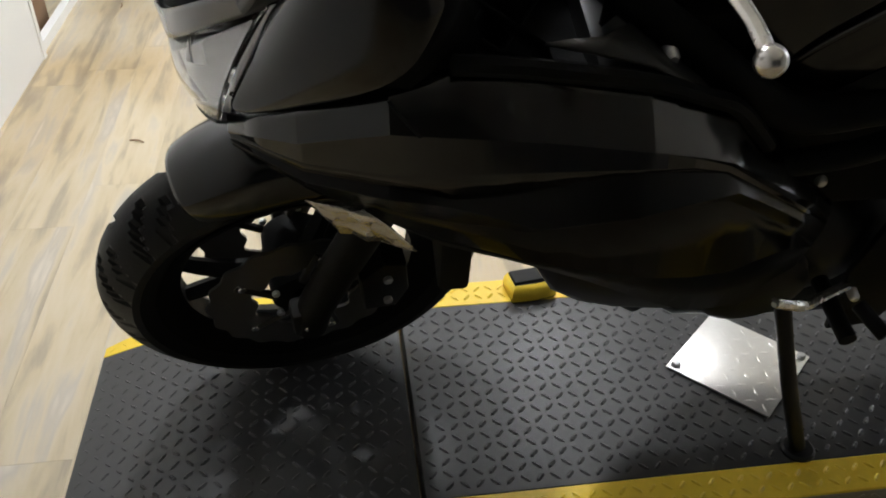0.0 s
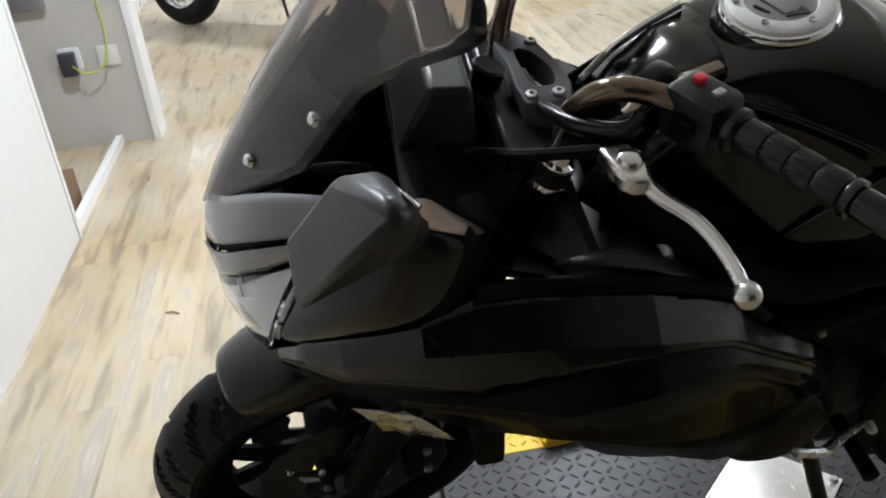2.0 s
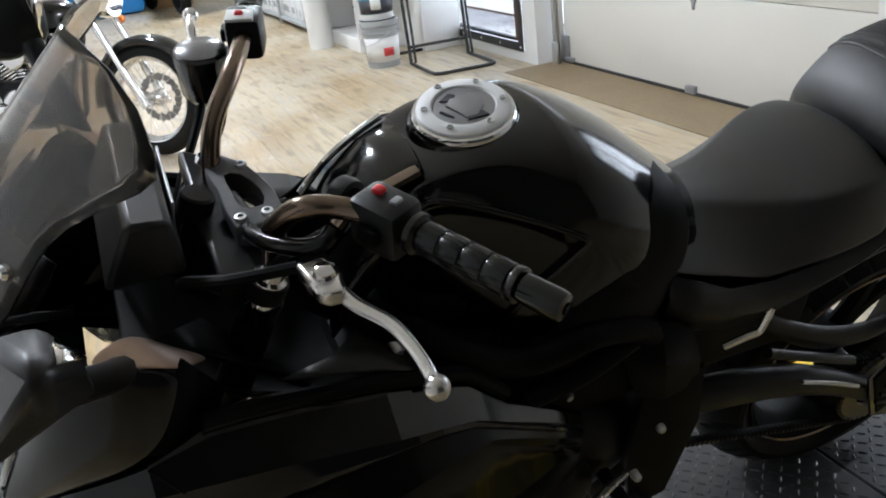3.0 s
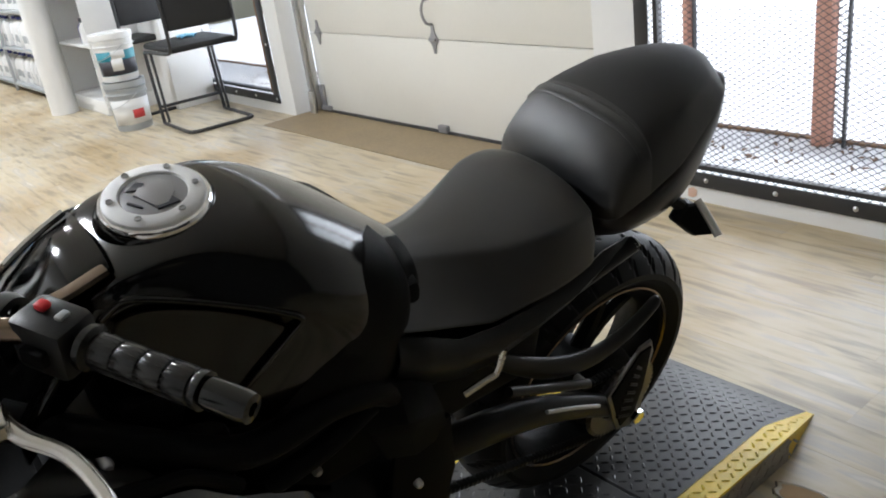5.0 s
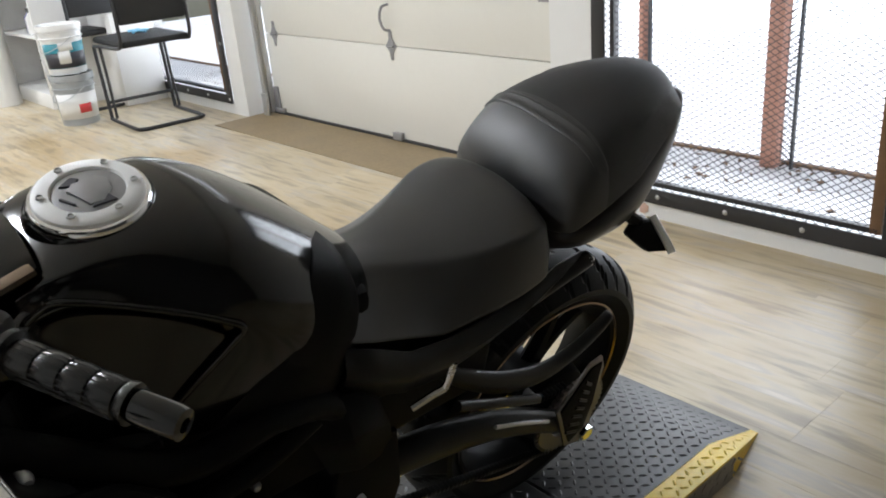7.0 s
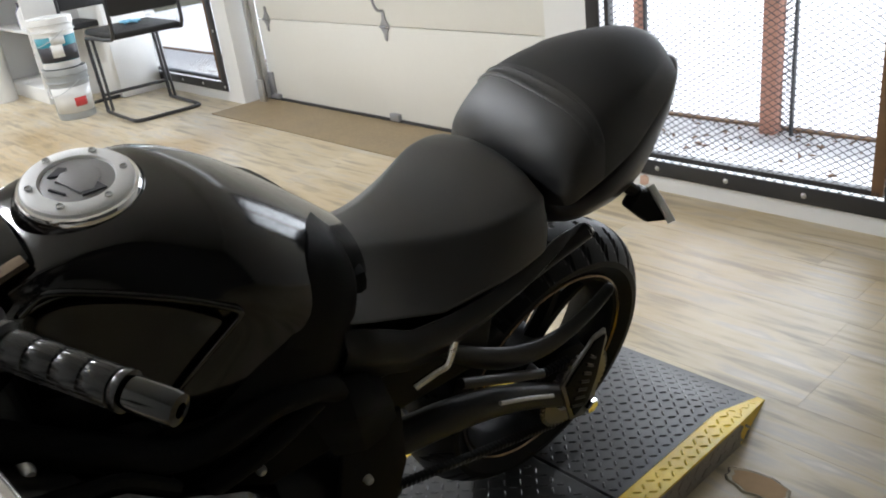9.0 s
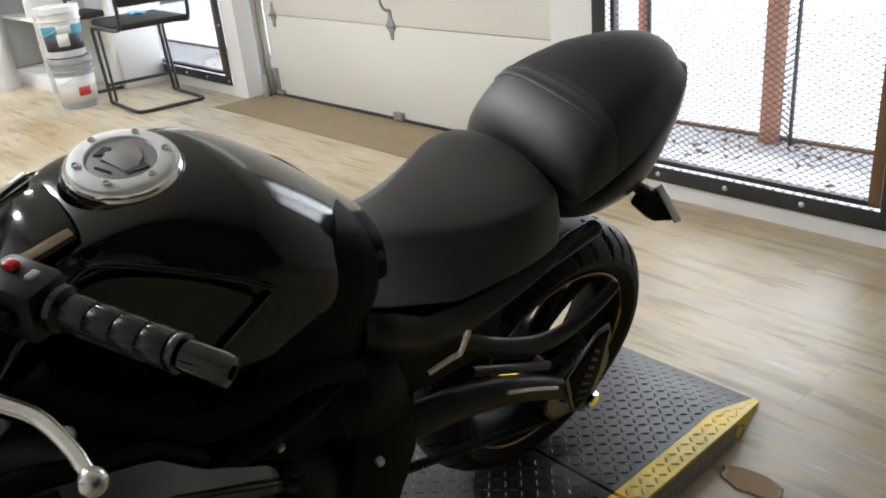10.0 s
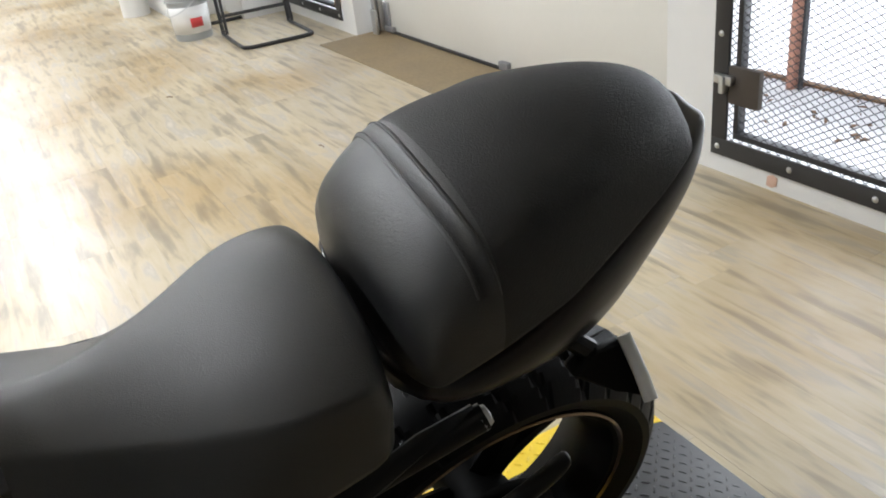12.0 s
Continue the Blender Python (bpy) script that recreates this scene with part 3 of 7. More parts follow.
def steered(bm):
    bmesh.ops.transform(bm, matrix=STEER, verts=bm.verts)
    return bm


def tyre(centre, radius, width, rim_r, seg=420, slant=1.0, pitch=14):
    """A tyre of real cross-section with slanted rain grooves cut in."""
    half = width / 2
    prof = [(rim_r - 0.004, -half * 0.62), (rim_r + 0.012, -half * 0.80), (rim_r + 0.35 * (radius - rim_r), -half * 0.98)]
    crown = 15
    for i in range(crown):
        a = -1 + 2 * i / (crown - 1)
        prof.append((radius - (radius - rim_r) * 0.52 * abs(a) ** 2.3, half * a * (1 - 0.02 * a * a)))
    prof += [(r, -h) for r, h in prof[2::-1]]
    bm = bmesh.new()
    c = Vector(centre)
    rows = []
    for i in range(seg):
        t = 2 * math.pi * i / seg
        row = []
        for r, h in prof:
            k = abs(h) / half
            g = 0.0
            if 0.08 < k < 0.86 and r > rim_r + 0.4 * (radius - rim_r):
                ph = (t * pitch / (2 * math.pi) + (0.5 if h > 0 else 0) + slant * k * 0.55) % 1.0
                if ph < 0.105:
                    g = 0.008
                elif 0.46 < ph < 0.54 and k > 0.42:
                    g = 0.006
            row.append(bm.verts.new(c + Vector((h, math.sin(t) * (r - g), math.cos(t) * (r - g)))))
        rows.append(row)
    n = len(prof)
    for i in range(seg):
        p, q = rows[i], rows[(i + 1) % seg]
        for j in range(n - 1):
            bm.faces.new((p[j], q[j], q[j + 1], p[j + 1]))
    return bm


def rim(centre, r, half):
    return revolve([(r, -half), (r + 0.006, -half - 0.004), (r - 0.002, -half + 0.012), (r - 0.022, -half * 0.45), (r - 0.022, half * 0.45), (r - 0.002, half - 0.012), (r + 0.006, half + 0.004), (r, half), (r - 0.008, half - 0.002),
                    (r - 0.032, half * 0.4), (r - 0.032, -half * 0.4), (r - 0.008, -half + 0.002)], centre, (1, 0, 0), 96, closed=True)


def hub(c, hub_half):
    return revolve([(0.018, -hub_half), (0.05, -hub_half), (0.052, -hub_half * 0.5), (0.046, 0), (0.052, hub_half * 0.5), (0.05, hub_half), (0.018, hub_half)], c, (1, 0, 0), 32, closed=True)


def spoke(c, r, a0, bend, wide=1.0):
    secs = []
    for i in range(6):
        f = i / 5
        rr = 0.045 + (r - 0.027 - 0.045) * f
        a = a0 + bend * (0.25 + 0.75 * f) + 0.12 * f
        d, tn = Vector((0, math.sin(a), math.cos(a))), Vector((0, math.cos(a), -math.sin(a)))
        w, th = (0.020 - 0.008 * f) * wide, 0.016 - 0.004 * f
        p = Vector(c) + d * rr
        secs.append([p + tn * w, p + Vector((th, 0, 0)) + tn * w * 0.4, p + Vector((th, 0, 0)) - tn * w * 0.4, p - tn * w, p - Vector((th, 0, 0)) - tn * w * 0.4, p - Vector((th, 0, 0)) + tn * w * 0.4])
    return loft(secs, True, True)


def cast_wheel(name, t, c, r, half, hub_half, mat, turn, n=3, twin=0.26, wide=1.0):
    w = part(name, turn(rim(c, r, half)), mat, t, "cast wheel rim")
    part("hub", turn(hub(c, hub_half)), mat, w)
    for k in range(n):
        for s in ((-1, 1) if twin else (0,)):
            part("spoke", turn(spoke(c, r, 2 * math.pi * k / n + 0.5, s * twin, wide)), mat, w)
    return w


def petal_disc(centre, v, r, inner, petals=9, thick=0.0045):
    c = Vector(centre) + Vector((v, 0, 0))
    bm = bmesh.new()
    n = 144
    rings = []
    for x in (-thick / 2, thick / 2):
        for kind in (0, 1):
            ring = []
            for i in range(n):
                t = 2 * math.pi * i / n
                rr = r - 0.007 * (0.5 + 0.5 * math.sin(petals * t * 2)) if kind else inner + 0.006 * math.sin(petals * t)
                ring.append(bm.verts.new(c + Vector((x, math.sin(t) * rr, math.cos(t) * rr))))
            rings.append(ring)
    for i in range(n):
        j = (i + 1) % n
        for a, b in ((0, 1), (3, 2), (1, 3), (2, 0)):
            bm.faces.new((rings[a][i], rings[a][j], rings[b][j], rings[b][i]))
    return bm


def carrier_arm(centre, v, inner, k):
    c, a = Vector(centre) + Vector((v, 0, 0)), 2 * math.pi * k / 5
    return tube([c + Vector((0, math.sin(a) * 0.045, math.cos(a) * 0.045)), c + Vector((0, math.sin(a + 0.25) * (inner + 0.004), math.cos(a + 0.25) * (inner + 0.004)))], 0.007, 6)


fw = cast_wheel("front_wheel", bike, FC, 0.213, 0.046, 0.06, M_TRIMB, steered)
part("tyre", steered(tyre(FC, 0.298, 0.122, 0.211)), M_RUBBER, fw, "grooved road tyre", angle=22)
for s in (-1, 1):
    part("brake_disc", steered(petal_disc(FC, s * 0.062, 0.150, 0.078)), M_DISC, fw, "petal brake disc", angle=25)
    for k in range(5):
        part("carrier_arm", steered(carrier_arm(FC, s * 0.062, 0.112, k)), M_SATIN, fw)
    for k in range(5):
        a = 2 * math.pi * k / 5 + 0.3
        p = FC + Vector((s * 0.064, math.sin(a) * 0.108, math.cos(a) * 0.108))
        part("rivet", steered(cyl(p, p + Vector((s * 0.006, 0, 0)), 0.0065, 10)), M_CHROME, fw)
        p = FC + Vector((s * 0.064, math.sin(a) * 0.052, math.cos(a) * 0.052))
        part("disc_bolt", steered(cyl(p, p + Vector((s * 0.007, 0, 0)), 0.006, 8)), M_GALV, fw)
part("axle", steered(cyl(FC - B(0, 0.122, 0), FC + B(0, 0.124, 0), 0.011, 16)), M_CHROME, fw, "bright axle end")
for s in (-1, 1):
    foot, top = STEER @ (FC + B(0.0, s * 0.098, 0.0)), B(0.340 + s * 0.012, 0.012 + s * 0.112, 0.978)
    d = (top - foot).normalized()
    lo = part("fork_leg", tube([foot - d * 0.03 + B(0.01, 0, 0), foot + d * 0.06, foot + d * 0.36], 0.028, 16, 3), M_TRIMB, bike, "black fork slider")
    part("fork_tube", tube([foot + d * 0.36, top], 0.0205, 16), M_DARKMETAL, lo, "dark fork tube")
    part("axle_clamp", steered(one((FC.x + s * 0.098 - 0.02, FC.x + s * 0.098 + 0.02, FC.y - 0.028, FC.y + 0.028, FC.z - 0.032, FC.z + 0.035, 0.01))), M_SATIN, lo)
    cp = part("fork_cap", revolve([(0, 0.014), (0.010, 0.014), (0.012, 0.010), (0.013, 0.004), (0.018, 0.002), (0.0195, -0.004), (0.018, -0.011), (0.014, -0.013), (0.014, -0.019), (0.0205, -0.021), (0.022, -0.030), (0.0205, -0.036), (0.0205, -0.05)], top, d, 24), M_CHROME, bike, "bright fork cap")
    cal = steered(plate([(-0.03, -0.06), (0.02, -0.065), (0.04, -0.02), (0.035, 0.05), (0.0, 0.065), (-0.035, 0.03)], 0.05, pose(FC.x + s * 0.085, FC.y + 0.115, FC.z + 0.055) @ Matrix(((0, 0, 1, 0), (1, 0, 0, 0), (0, 1, 0, 0), (0, 0, 0, 1))), 0.008))
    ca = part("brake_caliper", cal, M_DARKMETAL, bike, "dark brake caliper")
    for z in (-0.03, 0.03):
        p = FC + B(0.12, s * 0.11, 0.055 + z)
        part("caliper_bolt", steered(cyl(p, p + Vector((s * 0.008, 0, 0)), 0.007, 8)), M_GALV, ca)
# front mudguard
secs = []
for i in range(13):
    f = i / 12
    a = radians(-27 + f * 99)
    wd = 0.076 * min(1, 0.80 + 1.6 * f) * (1 - 0.3 * max(0, f - 0.6))
    drop = 0.078 * min(1, 0.70 + 2.6 * f) * (1 - 0.55 * f * f)
    ro = 0.319 + 0.022 * math.sin(math.pi * min(1, f * 1.3)) * (1 - f)
    row = []
    for v, k in ((-1, drop), (-0.97, drop * 0.6), (-0.86, 0.016), (-0.45, 0.002), (0, -0.004), (0.45, 0.002), (0.86, 0.016), (0.97, drop * 0.6), (1, drop)):
        r = ro - k
        row.append(FC + Vector((v * wd, math.sin(a) * r, math.cos(a) * r)))
    secs.append(row)
part("front_mudguard", steered(loft(secs)), M_GLOSS, bike, "gloss black front mudguard", solid=0.004, subsurf=1, angle=70)

# rear wheel, swing arm, chain
rw = cast_wheel("rear_wheel", bike, RC, 0.222, 0.062, 0.07, M_TRIMB, lambda b: b, wide=1.6)
part("sprocket_carrier", revolve([(0.02, 0.05), (0.085, 0.055), (0.092, 0.075), (0.085, 0.10), (0.03, 0.11)], RC, (1, 0, 0), 40), M_TRIMB, rw, "black sprocket carrier")
part("brake_disc", petal_disc(RC, -0.085, 0.110, 0.062), M_DISC, rw, "petal brake disc", angle=25)
part("tyre", tyre(RC, 0.315, 0.160, 0.220, slant=-1.0, pitch=16), M_RUBBER, rw, "grooved road tyre", angle=22)
part("rim_stripe", revolve([(0.2235, 0.060), (0.2275, 0.066), (0.2235, 0.0675), (0.2195, 0.064)], RC, (1, 0, 0), 96, closed=True), M_BAR, rw, "thin worn rim edge")
bm = revolve([(0.055, -0.004), (0.088, -0.004), (0.088, 0.004), (0.055, 0.004)], RC + Vector((0.140, 0, 0.012)), (1, 0, 0), 64, closed=True)
for k in range(42):
    a = 2 * math.pi * k / 42
    m = Matrix.Translation(RC + Vector((0.140, 0, 0.012))) @ Matrix.Rotation(a, 4, "X") @ Matrix.Translation((0, 0, 0.091))
    box(bm, -0.003, 0.003, -0.0035, 0.0035, -0.005, 0.004, 0, m)
part("sprocket", bm, M_DISC, rw, "steel chain sprocket")
part("axle", cyl(RC - B(0, 0.14, 0), RC + B(0, 0.185, 0), 0.011, 14), M_GALV, rw)
part("axle_nut", cyl(RC + B(0, 0.172, 0), RC + B(0, 0.194, 0), 0.017, 6), M_CHROME, rw, "bright axle nut")
bm = bmesh.new()
for i in range(46):
    for top in (0, 1):
        f = i / 45
        u = 0.93 + 0.48 * f
        w = (0.455 + (0.404 - 0.455) * f) if top else (0.375 + (0.220 - 0.375) * f)
        box(bm, 0.090, 0.106, u - 0.0045, u + 0.0045, w - 0.006, w + 0.006, 0.0015)
tagged(part("chain", bm, M_DARKMETAL, bike, "drive chain"), kind="stuff")
for s in (1, -1):
    secs = []
    for u, w, hh, v, t in ((0.92, 0.49, 0.045, 0.10, 0.022), (1.05, 0.492, 0.042, 0.115, 0.02), (1.18, 0.468, 0.038, 0.126, 0.018), (1.31, 0.400, 0.032, 0.130, 0.016), (1.40, 0.335, 0.032, 0.130, 0.015), (1.47, 0.305, 0.026, 0.130, 0.013)):
        secs.append([B(u, s * (v - t), w - hh), B(u, s * (v + t), w - hh * 0.8), B(u, s * (v + t * 1.15), w), B(u, s * (v + t), w + hh * 0.8), B(u, s * (v - t), w + hh), B(u, s * (v - t * 1.1), w)])
    sa = part("swing_arm", loft(secs, True, True), M_SATIN, bike, "black swing arm", subsurf=1)
    # highlight on the arm's upper edge is modelled as a bright strip
    part("arm_highlight", tube([B(1.165, s * 0.1475, 0.487), B(1.24, s * 0.1490, 0.452), B(1.312, s * 0.1490, 0.412)], 0.004, 6), M_GALV, sa, "bright strip laid along the arm for its highlight")
    ad = part("chain_adjuster", plate([(1.328, 0.425), (1.395, 0.515), (1.425, 0.520), (1.440, 0.485), (1.436, 0.40), (1.452, 0.325), (1.430, 0.285), (1.385, 0.300)], 0.006, side_m(s * 0.150), 0.001), M_DISC, sa, "bare metal adjuster plate")
    part("adjuster_block", plate([(1.337, 0.425), (1.396, 0.506), (1.424, 0.508), (1.431, 0.40), (1.425, 0.335), (1.390, 0.312)], 0.010, side_m(s * 0.152), 0.001), M_TRIMB, ad, "black ribbed block")
    for k in range(7):
        f = k / 6
        p, q = B(1.356 + 0.030 * (1 - f) + 0.012 * f, s * 0.1575, 0.478 - 0.125 * f), B(1.405, s * 0.1575, 0.462 - 0.125 * f)
        part("rib", tube([p, q], 0.0035, 6), M_SATIN, ad)
# guard that curves over the chain and round the tyre's side
part("chain_guard", loft([[B(u, v - 0.014, w - h), B(u, v + 0.012, w - h * 0.7), B(u, v + 0.014, w + h * 0.6), B(u, v - 0.012, w + h)] for u, v, w, h in
     ((1.02, 0.105, 0.670, 0.020), (1.10, 0.118, 0.610, 0.030), (1.18, 0.125, 0.560, 0.034), (1.28, 0.128, 0.528, 0.030), (1.37, 0.127, 0.540, 0.022), (1.445, 0.122, 0.572, 0.018), (1.462, 0.119, 0.585, 0.010))], True, True), M_SATIN, bike, "black chain guard", subsurf=2)
secs = []
for i in range(11):
    a = radians(-70 + i * 75 / 10)
    row = []
    for v, k in ((-0.088, 0.05), (-0.082, 0.012), (-0.04, 0), (0, -0.003), (0.04, 0), (0.082, 0.012), (0.088, 0.05)):
        r = 0.328 - k
        row.append(RC + Vector((v, math.sin(a) * r, math.cos(a) * r)))
    secs.append(row)
part("rear_hugger", loft(secs[:5]), M_TRIMB, bike, "black rear tyre hugger", solid=0.004)

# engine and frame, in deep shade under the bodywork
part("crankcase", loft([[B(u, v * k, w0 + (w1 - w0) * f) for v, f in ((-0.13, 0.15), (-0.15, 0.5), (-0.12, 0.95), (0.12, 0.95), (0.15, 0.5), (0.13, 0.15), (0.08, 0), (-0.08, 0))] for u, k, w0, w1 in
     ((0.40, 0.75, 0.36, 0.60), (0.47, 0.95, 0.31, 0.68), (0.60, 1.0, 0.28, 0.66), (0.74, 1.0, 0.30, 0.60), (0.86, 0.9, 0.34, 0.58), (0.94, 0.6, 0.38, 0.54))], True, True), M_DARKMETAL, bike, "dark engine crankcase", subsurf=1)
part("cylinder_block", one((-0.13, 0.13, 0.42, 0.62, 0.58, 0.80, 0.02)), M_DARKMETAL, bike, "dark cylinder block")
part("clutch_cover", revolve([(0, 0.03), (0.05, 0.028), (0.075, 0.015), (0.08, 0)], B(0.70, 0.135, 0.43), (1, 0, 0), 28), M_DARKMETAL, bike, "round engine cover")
part("radiator", one((-0.17, 0.17, 0.26, 0.30, 0.50, 0.80, 0.008)), M_TRIMB, bike, "black radiator")
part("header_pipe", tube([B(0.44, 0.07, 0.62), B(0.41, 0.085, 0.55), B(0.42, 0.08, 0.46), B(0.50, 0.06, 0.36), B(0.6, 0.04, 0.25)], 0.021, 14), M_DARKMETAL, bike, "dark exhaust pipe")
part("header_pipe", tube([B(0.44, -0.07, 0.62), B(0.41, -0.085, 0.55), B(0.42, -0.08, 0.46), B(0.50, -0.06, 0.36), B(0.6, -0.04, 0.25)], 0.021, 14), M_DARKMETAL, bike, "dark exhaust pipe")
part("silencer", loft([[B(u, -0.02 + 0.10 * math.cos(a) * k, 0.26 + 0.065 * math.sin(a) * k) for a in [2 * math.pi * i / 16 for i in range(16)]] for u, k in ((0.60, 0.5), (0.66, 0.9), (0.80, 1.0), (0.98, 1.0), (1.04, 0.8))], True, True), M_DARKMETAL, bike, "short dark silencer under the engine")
for s in (-1, 1):
    part("frame_beam", tube([B(0.40, s * 0.075, 0.90), B(0.50, s * 0.135, 0.85), B(0.62, s * 0.155, 0.775), B(0.74, s * 0.15, 0.775), B(0.84, s * 0.135, 0.72), B(0.92, s * 0.115, 0.56)], 0.021, 12), M_TRIMB, bike, "black tube frame")
    part("frame_beam", tube([B(0.44, s * 0.11, 0.78), B(0.56, s * 0.15, 0.70), B(0.70, s * 0.155, 0.705), B(0.80, s * 0.145, 0.735)], 0.016, 12), M_TRIMB, bike, "black tube frame")
    part("subframe_rail", tube([B(0.86, s * 0.12, 0.70), B(1.05, s * 0.125, 0.70), B(1.22, s * 0.13, 0.745), B(1.32, s * 0.135, 0.775)], 0.014, 10), M_SATIN, bike, "black subframe rail")
    part("rail_end", revolve([(0, 0.012), (0.010, 0.010), (0.014, 0)], B(1.315, s * 0.135, 0.773), B(0.09, 0, 0.03), 12), M_GALV, bike)
    # triangular side cover below the tank
    part("side_cover", loft([[B(0.755, s * 0.135, 0.745), B(0.84, s * 0.150, 0.752), B(0.90, s * 0.140, 0.72)], [B(0.79, s * 0.155, 0.695), B(0.85, s * 0.165, 0.68), B(0.925, s * 0.150, 0.65)], [B(0.83, s * 0.145, 0.60), B(0.88, s * 0.15, 0.58), B(0.95, s * 0.135, 0.57)]]), M_TRIMB, bike, "black triangular side cover", solid=0.006, angle=12)
    part("pivot_plate", plate([(-0.06, 0.16), (0.04, 0.15), (0.06, 0.02), (0.03, -0.16), (-0.04, -0.17), (-0.07, -0.02)], 0.012, side_m(s * 0.135) @ pose(0.91, 0.46, 0), 0.004), M_TRIMB, bike, "black pivot plate")
# made-up blocks that hide the bright floor behind the seat gap
part("under_seat_fill", one((-0.115, 0.115, 0.60, 1.16, 0.56, 0.775, 0.02), (-0.10, 0.10, 0.50, 0.92, 0.70, 0.86, 0.02)), M_TRIMB, bike, "black blocks added to fill the dark gap under the seat")
for u, v, w in ((0.731, 0.118, 0.619), (0.89, 0.146, 0.501), (1.255, 0.146, 0.502), (0.472, 0.152, 0.853), (0.86, 0.152, 0.40)):
    part("screw", revolve([(0, 0.007), (0.005, 0.006), (0.0075, 0.002), (0.008, -0.02)], B(u, v, w), (1, 0, 0), 10), M_GALV, bike, "bright screw head")
part("sticker", one((0.1395, 0.1425, 1.122, 1.150, 0.548, 0.560)), M_YSTICK, bike, "small yellow sticker")
part("footrest_bracket", tube([B(0.968, 0.145, 0.648), B(1.0, 0.152, 0.664), B(1.022, 0.152, 0.668), B(1.036, 0.148, 0.705)], 0.006, 8), M_ALU, bike, "bare metal footrest bracket")
part("rear_footrest", tube([B(1.06, 0.148, 0.600), B(1.16, 0.150, 0.552), B(1.262, 0.148, 0.500)], 0.009, 10), M_SATIN, bike, "folded rear footrest")
for s in (-1, 1):
    pg = part("footrest", tube([B(0.80, s * 0.14, 0.43), B(0.80, s * 0.24, 0.435)], 0.012, 12), M_TRIMB, bike, "rubber footrest")
part("shift_lever", tube([B(0.82, 0.165, 0.45), B(0.74, 0.215, 0.505), B(0.70, 0.24, 0.53), B(0.655, 0.245, 0.55)], 0.007, 8), M_ALU, bike, "bare metal gear lever")
part("shift_peg", tube([B(0.79, 0.225, 0.50), B(0.81, 0.27, 0.495)], 0.010, 10), M_TRIMB, bike, "rubber gear lever peg")
st = part("side_stand", tube([B(0.78, 0.12, 0.36), B(0.82, 0.19, 0.22), B(0.868, 0.243, 0.086)], 0.013, 10), M_SATIN, bike, "black side stand")
part("stand_foot", revolve([(0, 0.008), (0.024, 0.008), (0.028, 0.004), (0.028, 0)], B(0.870, 0.246, 0.0775), Vector((math.sin(-radians(17.25)), 0, math.cos(radians(17.25)))), 16), M_SATIN, st)

# tank
TANK_RAILS = (
    rail((0.515, 0, 0.998), (0.547, 0, 1.020), (0.60, 0, 1.037), (0.64, 0, 1.044), (0.705, 0, 1.040), (0.76, 0, 1.016), (0.82, 0, 0.975), (0.88, 0, 0.924), (0.93, 0, 0.880)),
    rail((0.515, 0.045, 0.997), (0.547, 0.055, 1.019), (0.60, 0.062, 1.033), (0.64, 0.066, 1.037), (0.705, 0.076, 1.030), (0.76, 0.072, 1.006), (0.82, 0.062, 0.967), (0.88, 0.048, 0.917), (0.93, 0.035, 0.874)),
    rail((0.515, 0.062, 0.992), (0.547, 0.076, 1.014), (0.60, 0.084, 1.022), (0.64, 0.093, 1.019), (0.705, 0.120, 1.001), (0.76, 0.120, 0.981), (0.82, 0.104, 0.947), (0.88, 0.080, 0.901), (0.93, 0.054, 0.862)),
    rail((0.515, 0.070, 0.982), (0.547, 0.081, 1.004), (0.60, 0.090, 1.000), (0.64, 0.106, 0.990), (0.705, 0.141, 0.970), (0.76, 0.143, 0.951), (0.82, 0.126, 0.918), (0.88, 0.098, 0.879), (0.93, 0.066, 0.848)),
    rail((0.515, 0.080, 0.970), (0.547, 0.093, 0.996), (0.60, 0.110, 0.980), (0.64, 0.123, 0.965), (0.705, 0.152, 0.938), (0.76, 0.157, 0.909), (0.82, 0.140, 0.876), (0.88, 0.108, 0.847), (0.93, 0.074, 0.826)),
    rail((0.515, 0.077, 0.955), (0.547, 0.086, 0.978), (0.60, 0.099, 0.962), (0.64, 0.112, 0.947), (0.68, 0.128, 0.924), (0.705, 0.152, 0.905), (0.76, 0.160, 0.880), (0.82, 0.142, 0.850), (0.88, 0.110, 0.830), (0.93, 0.075, 0.810)),
    rail((0.515, 0.078, 0.880), (0.547, 0.087, 0.885), (0.60, 0.102, 0.875), (0.64, 0.117, 0.862), (0.68, 0.141, 0.868), (0.705, 0.150, 0.860), (0.76, 0.157, 0.840), (0.82, 0.140, 0.820), (0.88, 0.108, 0.800), (0.93, 0.074, 0.795)),
    rail((0.515, 0.080, 0.800), (0.60, 0.112, 0.785), (0.64, 0.130, 0.785), (0.705, 0.140, 0.780), (0.82, 0.125, 0.770), (0.93, 0.070, 0.770)))
TANK = [(u, [r(u) for r in TANK_RAILS]) for u in (0.515, 0.547, 0.60, 0.64, 0.68, 0.705, 0.76, 0.82, 0.88, 0.93)]


def mirrored(stations, push=0.0):
    out = []
    for u, half in stations:
        out.append([B(u, -v, w) for v, w in half[:0:-1]] + [B(u, v, w) for v, w in half])
    return out


